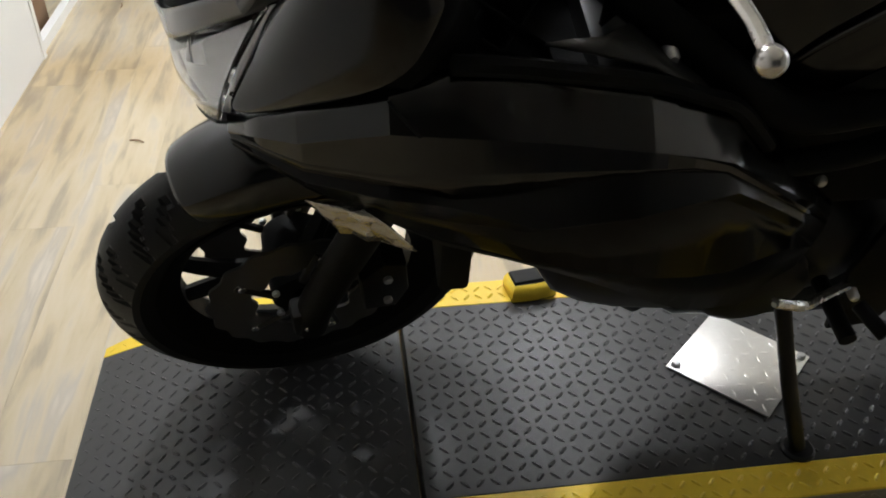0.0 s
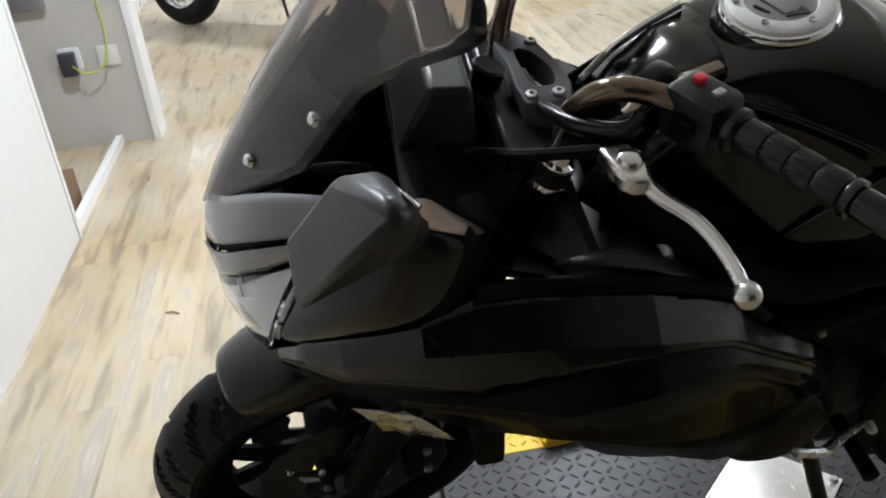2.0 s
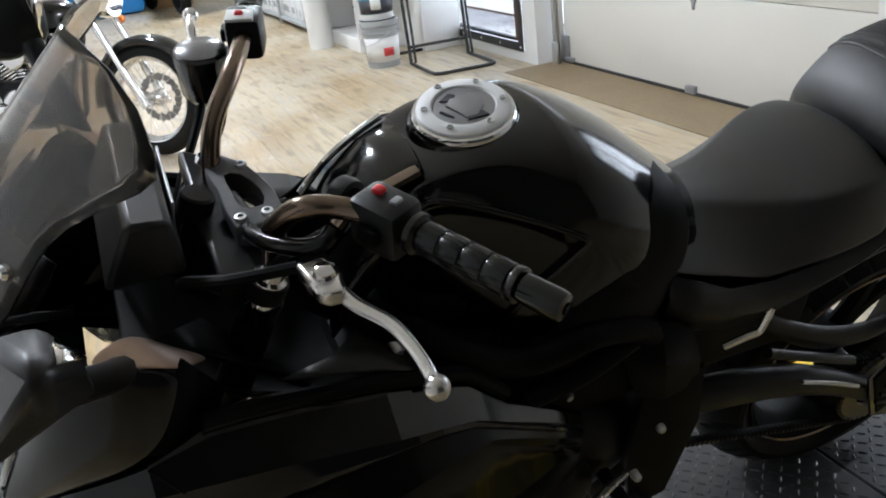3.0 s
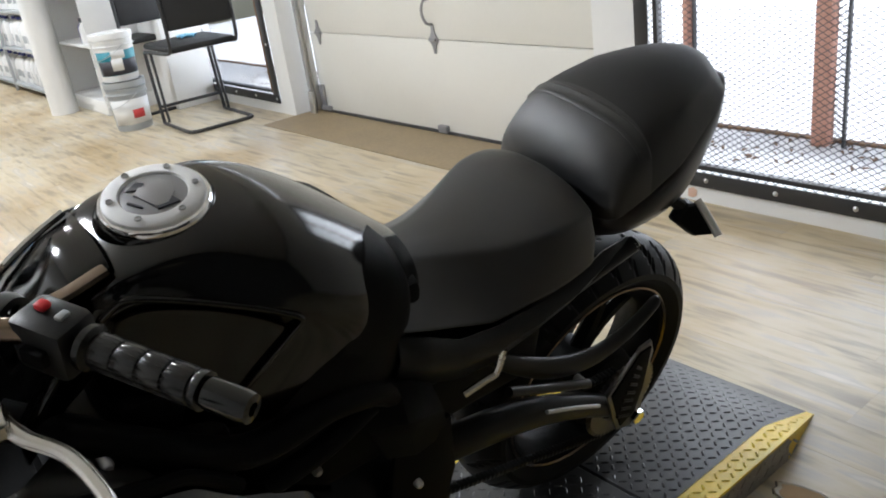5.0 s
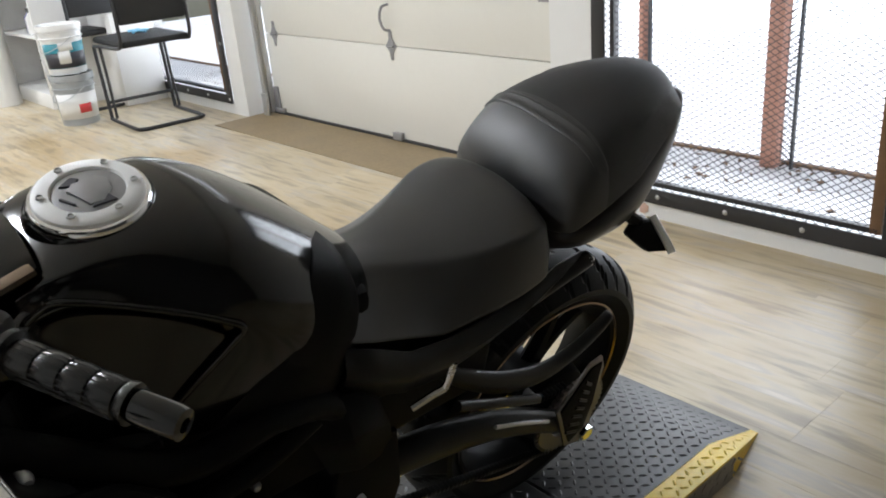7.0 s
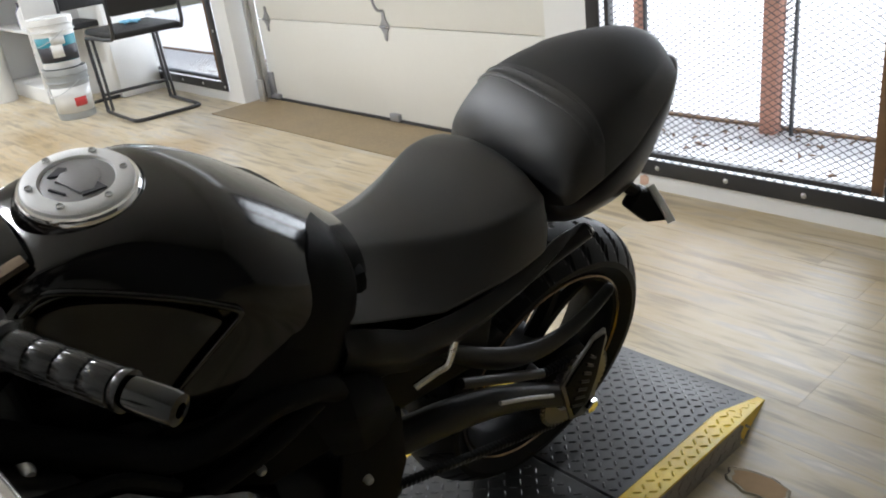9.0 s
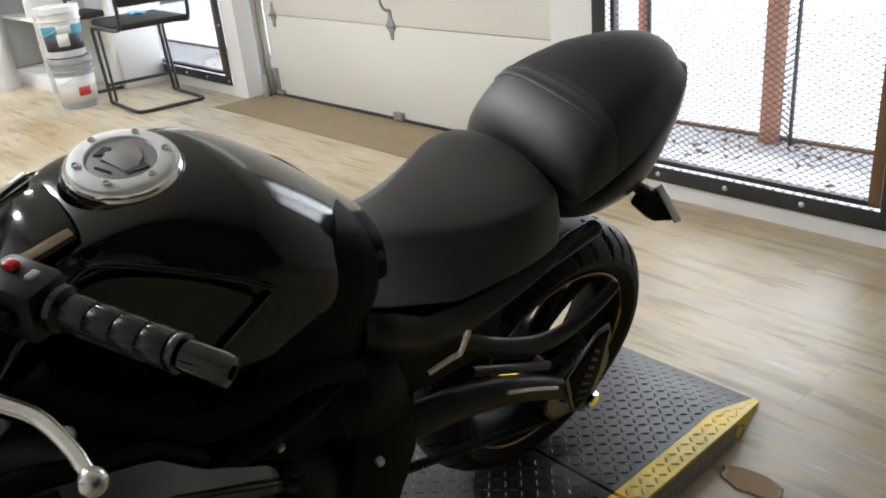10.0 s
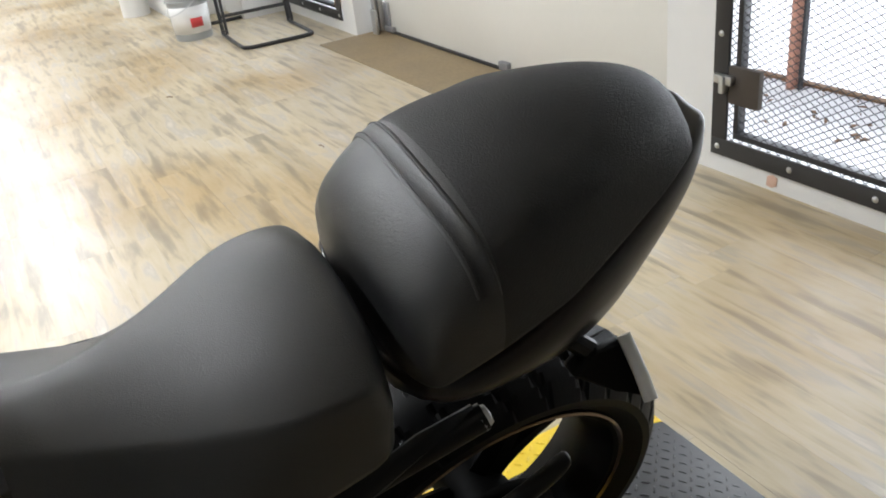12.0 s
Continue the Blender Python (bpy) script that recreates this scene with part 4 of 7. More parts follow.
bm = loft(mirrored(TANK), False, False)
crease = bm.edges.layers.float.new("crease_edge")
bm.verts.index_update()
for e in bm.edges:
    i, j = abs(e.verts[0].index % 15 - 7), abs(e.verts[1].index % 15 - 7)
    su = (e.verts[0].co.y + e.verts[1].co.y) / 2
    if i == j == 2 and su < 0.65:
        e[crease] = 0.85
    if i == j == 4 and su < 0.71:
        e[crease] = 0.9
    if i == j == 5 and su < 0.70:
        e[crease] = 0.6
tk = part("fuel_tank", bm, M_TANK, bike, "gloss black fuel tank", subsurf=3)
CAPT = Matrix.Translation(Vector((0.000, 0.616, 1.0405))) @ Matrix.Rotation(radians(5), 4, "X") @ Matrix.Rotation(radians(4), 4, "Y") @ Matrix.Scale(0.84, 4)


def on_cap(bm):
    bmesh.ops.transform(bm, matrix=CAPT, verts=bm.verts)
    return bm


part("cap_seat", on_cap(revolve([(0.084, -0.030), (0.079, -0.012), (0.074, -0.005)], (0, 0, 0), (0, 0, 1), 64)), M_GLOSS, tk, "black raised cap seat")
part("cap_base", on_cap(revolve([(0.073, -0.005), (0.0725, -0.001), (0.070, 0.003), (0.066, 0.004)], (0, 0, 0), (0, 0, 1), 64)), M_CHROME, tk, "bright cap base ring")
cr = part("cap_ring", on_cap(revolve([(0.067, 0.002), (0.065, 0.008), (0.061, 0.0105), (0.045, 0.0115), (0.043, 0.008)], (0, 0, 0), (0, 0, 1), 64)), M_CAP, tk, "bright filler cap ring")
part("cap_centre", on_cap(revolve([(0, 0.0095), (0.038, 0.0095), (0.043, 0.008)], (0, 0, 0), (0, 0, 1), 48)), M_CAPC, cr, "dull grey cap centre")
for k in range(6):
    a = 2 * math.pi * k / 6 + 0.3
    part("cap_bolt", on_cap(revolve([(0, 0.0125), (0.003, 0.0125), (0.0042, 0.014), (0.0048, 0.012)], (0.054 * math.cos(a), 0.054 * math.sin(a), 0), (0, 0, 1), 12)), M_GALV, cr)
part("key_flap", on_cap(plate([(-0.030, -0.006), (-0.022, -0.022), (0.0, -0.027), (0.020, -0.020), (0.028, -0.004), (0.014, 0.004), (0.010, 0.020), (-0.006, 0.024), (-0.014, 0.010)], 0.004, pose(0, 0, 0.0105, 0, 0, 150), 0.0012)), M_CAPC, cr, "lock flap")
for pts in (((0.010, -0.034), (0.036, -0.020), (0.020, -0.006), (0.012, -0.014)), ((-0.034, 0.004), (-0.024, 0.022), (-0.014, 0.020), (-0.016, 0.006)), ((-0.030, -0.020), (-0.010, -0.031), (-0.009, -0.029), (-0.028, -0.018))):
    part("cap_recess", on_cap(plate(pts, 0.003, pose(0, 0, 0.0105, 0, 0, 60))), M_INK, cr, "dark finger recess")
for s in (-1, 1):
    # bead round the sunken knee panel
    part("knee_panel_edge", tube([B(0.516, s * 0.082, 0.976), B(0.532, s * 0.086, 0.990), B(0.549, s * 0.094, 0.996), B(0.60, s * 0.110, 0.980), B(0.66, s * 0.130, 0.956), B(0.690, s * 0.1455, 0.944), B(0.703, s * 0.1525, 0.934), B(0.692, s * 0.148, 0.915), B(0.668, s * 0.138, 0.882), B(0.636, s * 0.125, 0.838), B(0.615, s * 0.118, 0.805)], 0.0042, 10, 5), M_TANK, tk, "raised edge of the knee panel")
    # cover that wraps the tank's rear to the seat
    rows_ = []
    T = (B(0.850, 0, 0.940), B(0.838, s * 0.045, 0.946), B(0.820, s * 0.088, 0.948), B(0.797, s * 0.118, 0.942), B(0.778, s * 0.140, 0.905), B(0.740, s * 0.156, 0.866), B(0.700, s * 0.152, 0.828), B(0.668, s * 0.142, 0.790))
    S = (B(0.905, 0, 0.896), B(0.893, s * 0.050, 0.904), B(0.884, s * 0.094, 0.906), B(0.880, s * 0.124, 0.884), B(0.872, s * 0.138, 0.850), B(0.856, s * 0.144, 0.810), B(0.838, s * 0.146, 0.765), B(0.812, s * 0.146, 0.722))
    T, S = smooth_path(T, 4), smooth_path(S, 4)
    for f, lift in ((0, -0.012), (0.12, 0.003), (0.5, 0.006), (0.85, 0.0), (1.0, -0.014)):
        rows_.append([a.lerp(b, f) + (B(0, s * 0.7, 0.7) * lift) for a, b in zip(T, S)])
    part("tank_collar", loft(rows_), M_TRIMB, bike, "matt black cover between tank and seat", angle=50)

# seats
def cushion(stations, mat, name, label, sub=3, soft=0.0, line=2, after=0.0):
    bm = loft(mirrored(stations), False, False)
    n = len(stations[0][1]) * 2 - 1
    rows = [list(bm.verts)[i * n:(i + 1) * n] for i in range(len(stations))]
    bm.faces.new(rows[0])
    bm.faces.new(rows[-1][::-1])
    for i in range(len(rows) - 1):
        bm.faces.new((rows[i][0], rows[i][-1], rows[i + 1][-1], rows[i + 1][0]))
    cl = bm.edges.layers.float.new("crease_edge")
    bm.verts.index_update()
    for e in bm.edges:
        i, j = e.verts[0].index % n, e.verts[1].index % n
        if i in (0, n - 1) and j in (0, n - 1):
            e[cl] = 0.8
        elif i == j and i in (n // 2 - line, n // 2 + line) and e.verts[0].co.y > after:
            e[cl] = soft
    return part(name, bm, mat, bike, label, subsurf=sub, angle=180)


seat = cushion(((0.825, ((0, 0.888), (0.040, 0.884), (0.080, 0.874), (0.122, 0.856), (0.134, 0.836))),
                (0.862, ((0, 0.882), (0.028, 0.880), (0.058, 0.870), (0.120, 0.838), (0.143, 0.820))),
                (0.90, ((0, 0.866), (0.016, 0.865), (0.036, 0.859), (0.106, 0.822), (0.142, 0.802))),
                (0.95, ((0, 0.849), (0.018, 0.849), (0.038, 0.843), (0.105, 0.802), (0.142, 0.783))),
                (1.02, ((0, 0.840), (0.030, 0.840), (0.060, 0.834), (0.115, 0.787), (0.144, 0.756))),
                (1.09, ((0, 0.852), (0.050, 0.850), (0.094, 0.841), (0.130, 0.801), (0.148, 0.765))),
                (1.15, ((0, 0.874), (0.070, 0.870), (0.121, 0.857), (0.141, 0.813), (0.150, 0.770))),
                (1.205, ((0, 0.888), (0.075, 0.882), (0.121, 0.863), (0.139, 0.816), (0.145, 0.778))),
                (1.246, ((0, 0.886), (0.070, 0.878), (0.110, 0.858), (0.131, 0.823), (0.134, 0.790)))), M_VINYL, "rider_seat", "black vinyl rider seat with scuffs", soft=0.55, line=2)
for u, v, w in ((1.162, 0.076, 0.857), (1.124, 0.112, 0.838)):
    part("scuff", revolve([(0, 0.0005), (0.0015, 0.0003), (0.0024, 0)], B(u, v, w + 0.003), B(0.02, 0.35, 0.93), 8), M_CAPC, seat, "small pale scuff")
PILL = ((1.253, ((0, 0.898), (0.092, 0.882), (0.120, 0.858), (0.133, 0.838), (0.131, 0.818))),
        (1.285, ((0, 0.945), (0.080, 0.936), (0.122, 0.909), (0.138, 0.866), (0.141, 0.838))),
        (1.33, ((0, 0.980), (0.082, 0.972), (0.126, 0.947), (0.143, 0.895), (0.147, 0.860))),
        (1.41, ((0, 1.009), (0.062, 0.997), (0.113, 0.972), (0.134, 0.918), (0.140, 0.884))),
        (1.48, ((0, 1.021), (0.052, 1.010), (0.093, 0.981), (0.112, 0.938), (0.119, 0.912))),
        (1.54, ((0, 1.019), (0.040, 1.007), (0.072, 0.981), (0.092, 0.951), (0.099, 0.934))),
        (1.59, ((0, 0.999), (0.030, 0.989), (0.047, 0.971), (0.068, 0.956), (0.074, 0.946))),
        (1.617, ((0, 0.966), (0.016, 0.964), (0.026, 0.960), (0.038, 0.954), (0.042, 0.949))))
pil = cushion(PILL, M_VINYL, "pillion_seat", "black vinyl pillion seat with a cross strap", soft=1.0, after=1.335)
pil.location.x = -0.010
# grained cover behind the strap
pil.data.materials.append(M_GRIPPY)
for face in pil.data.polygons:
    if face.center.y > 1.335:
        face.material_index = 1


def seat_line(u0, lift, reach=1.3, n=44):
    """A line over the pillion seat from side to side, leaning back down its flanks."""
    out = []
    for k in range(n + 1):
        a = reach * (2 * k / n - 1)
        o = Vector((0, u0 - 0.002 + 0.005 * a * a, 0.885))
        _, hit, normal, _ = SKIN.ray_cast(o, Vector((math.sin(a), 0, math.cos(a))))
        out.append(hit + normal * lift)
    return out


SKIN = pil.evaluated_get(bpy.context.evaluated_depsgraph_get())
strap = part("seat_strap", loft([seat_line(u, lift) for u, lift in ((1.3075, -0.003), (1.3080, 0.0018), (1.3105, 0.0030), (1.3135, 0.0014), (1.3190, 0.0012), (1.3240, 0.0014), (1.3270, 0.0028), (1.3290, 0.0016), (1.3295, -0.003))]), M_VINYL, pil, "stitched seat strap", angle=60)
bm = bmesh.new()
for u in (1.3120, 1.3255):
    path = seat_line(u, 0.0026, 1.25, 120)
    for a, b in zip(path[::2], path[1::2]):
        tube([a, b], 0.0006, 4, bm=bm)
tagged(part("stitching", bm, M_THREAD, strap, "dark thread stitching"), kind="stuff")
for s in (-1, 1):
    part("seat_side_panel", loft([[B(u, s * (v0 - 0.007), w0 - 0.004), B(u, s * (v0 + 0.003), (w0 + w1) / 2), B(u, s * v1, w1)] for u, v0, w0, v1, w1 in ((0.845, 0.148, 0.828, 0.140, 0.745), (0.90, 0.151, 0.800, 0.144, 0.712), (0.95, 0.154, 0.772, 0.144, 0.690), (1.02, 0.155, 0.763, 0.142, 0.680), (1.10, 0.154, 0.766, 0.140, 0.695), (1.18, 0.149, 0.775, 0.137, 0.715), (1.25, 0.138, 0.788, 0.134, 0.742), (1.31, 0.134, 0.792, 0.132, 0.765))]), M_SATIN, bike, "satin black panel under the seat", solid=0.005)
# tail cowl under the pillion seat
TAIL = ((1.24, ((0, 0.80), (0.09, 0.812), (0.130, 0.828), (0.140, 0.812), (0.120, 0.785))),
        (1.33, ((0, 0.82), (0.10, 0.836), (0.147, 0.854), (0.154, 0.820), (0.130, 0.790))),
        (1.41, ((0, 0.84), (0.10, 0.856), (0.138, 0.880), (0.149, 0.820), (0.125, 0.790))),
        (1.48, ((0, 0.86), (0.08, 0.880), (0.116, 0.908), (0.126, 0.816), (0.105, 0.790))),
        (1.54, ((0, 0.89), (0.06, 0.905), (0.095, 0.931), (0.103, 0.850), (0.08, 0.825))),
        (1.592, ((0, 0.92), (0.045, 0.930), (0.072, 0.946), (0.080, 0.878), (0.06, 0.858))),
        (1.634, ((0, 0.948), (0.03, 0.952), (0.044, 0.954), (0.052, 0.902), (0.04, 0.885))),
        (1.654, ((0, 0.945), (0.012, 0.946), (0.020, 0.947), (0.024, 0.920), (0.016, 0.908))))
tail = cushion(TAIL, M_COWL, "tail_cowl", "black tail cowl", 2)
tail.location.x = -0.008
for s in (-1, 1):
    TL, BL, BR, L0, L1 = [B(u, s * v, w) for u, v, w in ((1.442, 0.142, 0.809), (1.417, 0.142, 0.781), (1.475, 0.148, 0.733), (1.486, 0.126, 0.788), (1.486, 0.183, 0.752))]
    stalk = part("turn_signal", loft([[p + B(0.0, s * dv, 0) for p in (TL, BL, BR, L1, L0)] for dv in (-0.022, 0.0)], True, True), M_TRIMB, bike, "black rear turn signal", bevel=0.006)
    part("lens", tube([L0 + B(0.004, 0, 0.004), L0.lerp(L1, 0.5) + B(0.005, s * 0.002, 0), L1 + B(0.004, 0, -0.002)], 0.008, 10, 4, flat=0.8), M_WHITE, stalk, "pale signal lens")
    part("stem", tube([B(1.40, s * 0.10, 0.83), TL.lerp(BL, 0.4) + B(0.012, s * -0.012, 0)], 0.011, 8), M_SATIN, stalk)

# side bodywork: lip, lit face, groove, blade and lower panel
UPPER = (
    rail((0.05, 0.150, 0.800), (0.12, 0.195, 0.855), (0.20, 0.222, 0.895), (0.26, 0.210, 0.902), (0.345, 0.202, 0.885), (0.44, 0.196, 0.862), (0.50, 0.178, 0.824), (0.545, 0.173, 0.804), (0.60, 0.166, 0.742), (0.735, 0.146, 0.616)),
    rail((0.05, 0.157, 0.796), (0.12, 0.208, 0.848), (0.20, 0.234, 0.887), (0.26, 0.222, 0.891), (0.345, 0.213, 0.874), (0.44, 0.207, 0.850), (0.50, 0.195, 0.820), (0.545, 0.185, 0.793), (0.60, 0.178, 0.730), (0.68, 0.166, 0.667), (0.735, 0.150, 0.610)),
    rail((0.05, 0.162, 0.786), (0.12, 0.224, 0.831), (0.20, 0.252, 0.866), (0.26, 0.252, 0.858), (0.345, 0.250, 0.845), (0.44, 0.246, 0.823), (0.50, 0.228, 0.793), (0.545, 0.213, 0.766), (0.60, 0.196, 0.717), (0.68, 0.178, 0.655), (0.735, 0.158, 0.600)),
    rail((0.05, 0.155, 0.782), (0.12, 0.195, 0.815), (0.20, 0.205, 0.840), (0.26, 0.205, 0.830), (0.345, 0.205, 0.815), (0.44, 0.214, 0.795), (0.50, 0.216, 0.779), (0.545, 0.207, 0.756), (0.60, 0.193, 0.708), (0.735, 0.158, 0.592)),
    rail((0.05, 0.158, 0.779), (0.12, 0.194, 0.773), (0.20, 0.212, 0.772), (0.26, 0.225, 0.781), (0.345, 0.228, 0.783), (0.44, 0.228, 0.780), (0.50, 0.217, 0.768), (0.545, 0.206, 0.747), (0.60, 0.192, 0.702), (0.735, 0.160, 0.588)),
    rail((0.05, 0.159, 0.777), (0.12, 0.196, 0.768), (0.20, 0.216, 0.762), (0.26, 0.234, 0.763), (0.345, 0.234, 0.769), (0.44, 0.229, 0.776), (0.50, 0.217, 0.765), (0.545, 0.206, 0.744), (0.60, 0.192, 0.698), (0.735, 0.160, 0.585)))
LOWER = (
    UPPER[5],
    rail((0.05, 0.158, 0.774), (0.12, 0.193, 0.760), (0.20, 0.214, 0.756), (0.26, 0.222, 0.757), (0.345, 0.222, 0.760), (0.44, 0.220, 0.768), (0.545, 0.204, 0.742), (0.735, 0.160, 0.582)),
    rail((0.05, 0.160, 0.772), (0.12, 0.198, 0.750), (0.20, 0.222, 0.746), (0.26, 0.240, 0.752), (0.345, 0.260, 0.735), (0.44, 0.252, 0.735), (0.50, 0.236, 0.733), (0.565, 0.212, 0.718), (0.62, 0.193, 0.672), (0.735, 0.162, 0.575)),
    rail((0.05, 0.157, 0.768), (0.12, 0.192, 0.738), (0.20, 0.206, 0.712), (0.26, 0.212, 0.696), (0.345, 0.210, 0.668), (0.44, 0.208, 0.680), (0.50, 0.203, 0.690), (0.565, 0.198, 0.690), (0.62, 0.188, 0.650), (0.735, 0.160, 0.560)),
    rail((0.05, 0.155, 0.762), (0.12, 0.189, 0.730), (0.20, 0.203, 0.690), (0.26, 0.209, 0.660), (0.345, 0.222, 0.632), (0.44, 0.236, 0.618), (0.52, 0.230, 0.590), (0.60, 0.208, 0.565), (0.68, 0.186, 0.575), (0.735, 0.160, 0.540)),
    rail((0.05, 0.150, 0.758), (0.12, 0.180, 0.720), (0.20, 0.190, 0.672), (0.26, 0.190, 0.625), (0.345, 0.185, 0.580), (0.44, 0.185, 0.530), (0.545, 0.180, 0.460), (0.60, 0.176, 0.430), (0.68, 0.165, 0.420), (0.735, 0.150, 0.450)))
ALONG = (0.05, 0.085, 0.12, 0.16, 0.20, 0.26, 0.30, 0.345, 0.39, 0.44, 0.47, 0.50, 0.545, 0.565, 0.60, 0.64, 0.68, 0.735)


def skin(rails, s):
    return loft([[B(u, s * r(u)[0], r(u)[1]) for r in rails] for u in ALONG])


for s in (-1, 1):
    fr = part("side_fairing", skin(UPPER, s), M_GLOSS, bike, "gloss black side fairing with sharp creases", solid=0.004, angle=14)
    part("folded_panel", skin(LOWER[:5], s), M_PANEL, fr, "folded gloss black side panel", solid=0.004, angle=14)
    part("lower_panel", skin(LOWER[4:], s), M_TRIMB, fr, "matt black lower panel", solid=0.004, angle=14)
    # joint between the front and rear halves of the upper face
    part("panel_seam", tube([B(0.200, s * 0.2345, 0.888), B(0.214, s * 0.245, 0.874), B(0.226, s * 0.2535, 0.863)], 0.0018, 6), M_TRIMB, fr, "dark panel joint")
    part("top_lip", tube([B(0.255, s * 0.216, 0.908), B(0.30, s * 0.208, 0.897), B(0.345, s * 0.203, 0.886), B(0.44, s * 0.197, 0.863), B(0.50, s * 0.186, 0.833), B(0.545, s * 0.176, 0.806), B(0.60, s * 0.170, 0.744)], 0.0095, 8), M_TRIMB, fr, "matt black edge trim")
    part("inner_cover", loft([[B(0.335, s * 0.197, 0.912), B(0.36, s * 0.188, 0.908)], [B(0.385, s * 0.193, 0.896), B(0.395, s * 0.168, 0.893)], [B(0.44, s * 0.192, 0.879), B(0.436, s * 0.118, 0.868)], [B(0.515, s * 0.182, 0.828), B(0.505, s * 0.160, 0.832)]]), M_COVER, bike, "dark grey inner fairing cover", solid=0.004)
part("belly_pan", loft([[B(u, v * k, w) for v, w in ((-0.19, w0 + 0.06), (-0.16, w0), (-0.06, w0 - 0.03), (0.06, w0 - 0.03), (0.16, w0), (0.19, w0 + 0.06))] for u, w0, k in ((0.37, 0.585, 0.95), (0.45, 0.525, 0.95), (0.55, 0.475, 0.93), (0.64, 0.445, 0.9), (0.70, 0.45, 0.8))]), M_TRIMB, bike, "matt black belly pan", solid=0.004, angle=16)
for s in (-1, 1):
    A_, B_, C_, D_ = B(0.117, s * 0.196, 0.724), B(0.148, s * 0.192, 0.664), B(0.232, s * 0.198, 0.628), B(0.186, s * 0.201, 0.700)
    rows_ = []
    for i in range(11):
        f = i / 10
        top_ = A_.lerp(D_, f / 0.6) if f < 0.6 else D_.lerp(C_, (f - 0.6) / 0.4)
        bot_ = A_.lerp(B_, f / 0.4) if f < 0.4 else B_.lerp(C_, (f - 0.4) / 0.6)
        rows_.append([top_.lerp(bot_, k) + B(0, s * 0.007 * noise.noise((i * 0.9, k * 4, 3)), 0) for k in (0, 0.25, 0.5, 0.75, 1)])
    part("heat_shield", loft(rows_), M_FOIL, bike, "crumpled bright heat shield", solid=0.002, angle=15)

# nose, lamps, screen
MIRROR = ((0.150, 0.315, 1.156), (0.189, 0.396, 1.190), (0.102, 0.290, 1.076), (0.104, 0.330, 1.045), (0.180, 0.372, 1.130), (0.203, 0.335, 1.130), (0.198, 0.300, 1.070), (0.178, 0.302, 1.146), (0.155, 0.285, 1.060))
LOW = ((-0.015, 0, 0.715), (0.0, 0.06, 0.735), (0.020, 0.110, 0.762), (0.041, 0.155, 0.796))
TOP = ((-0.022, 0, 0.788), (-0.006, 0.05, 0.812), (0.034, 0.100, 0.860), (0.102, 0.142, 0.915))
BROW = ((-0.010, 0, 0.884), (0.020, 0.05, 0.918), (0.072, 0.105, 0.962), (0.150, 0.170, 1.002))


def edge(line, s):
    return smooth_path([B(u, s * v, w) for u, v, w in line], 5)


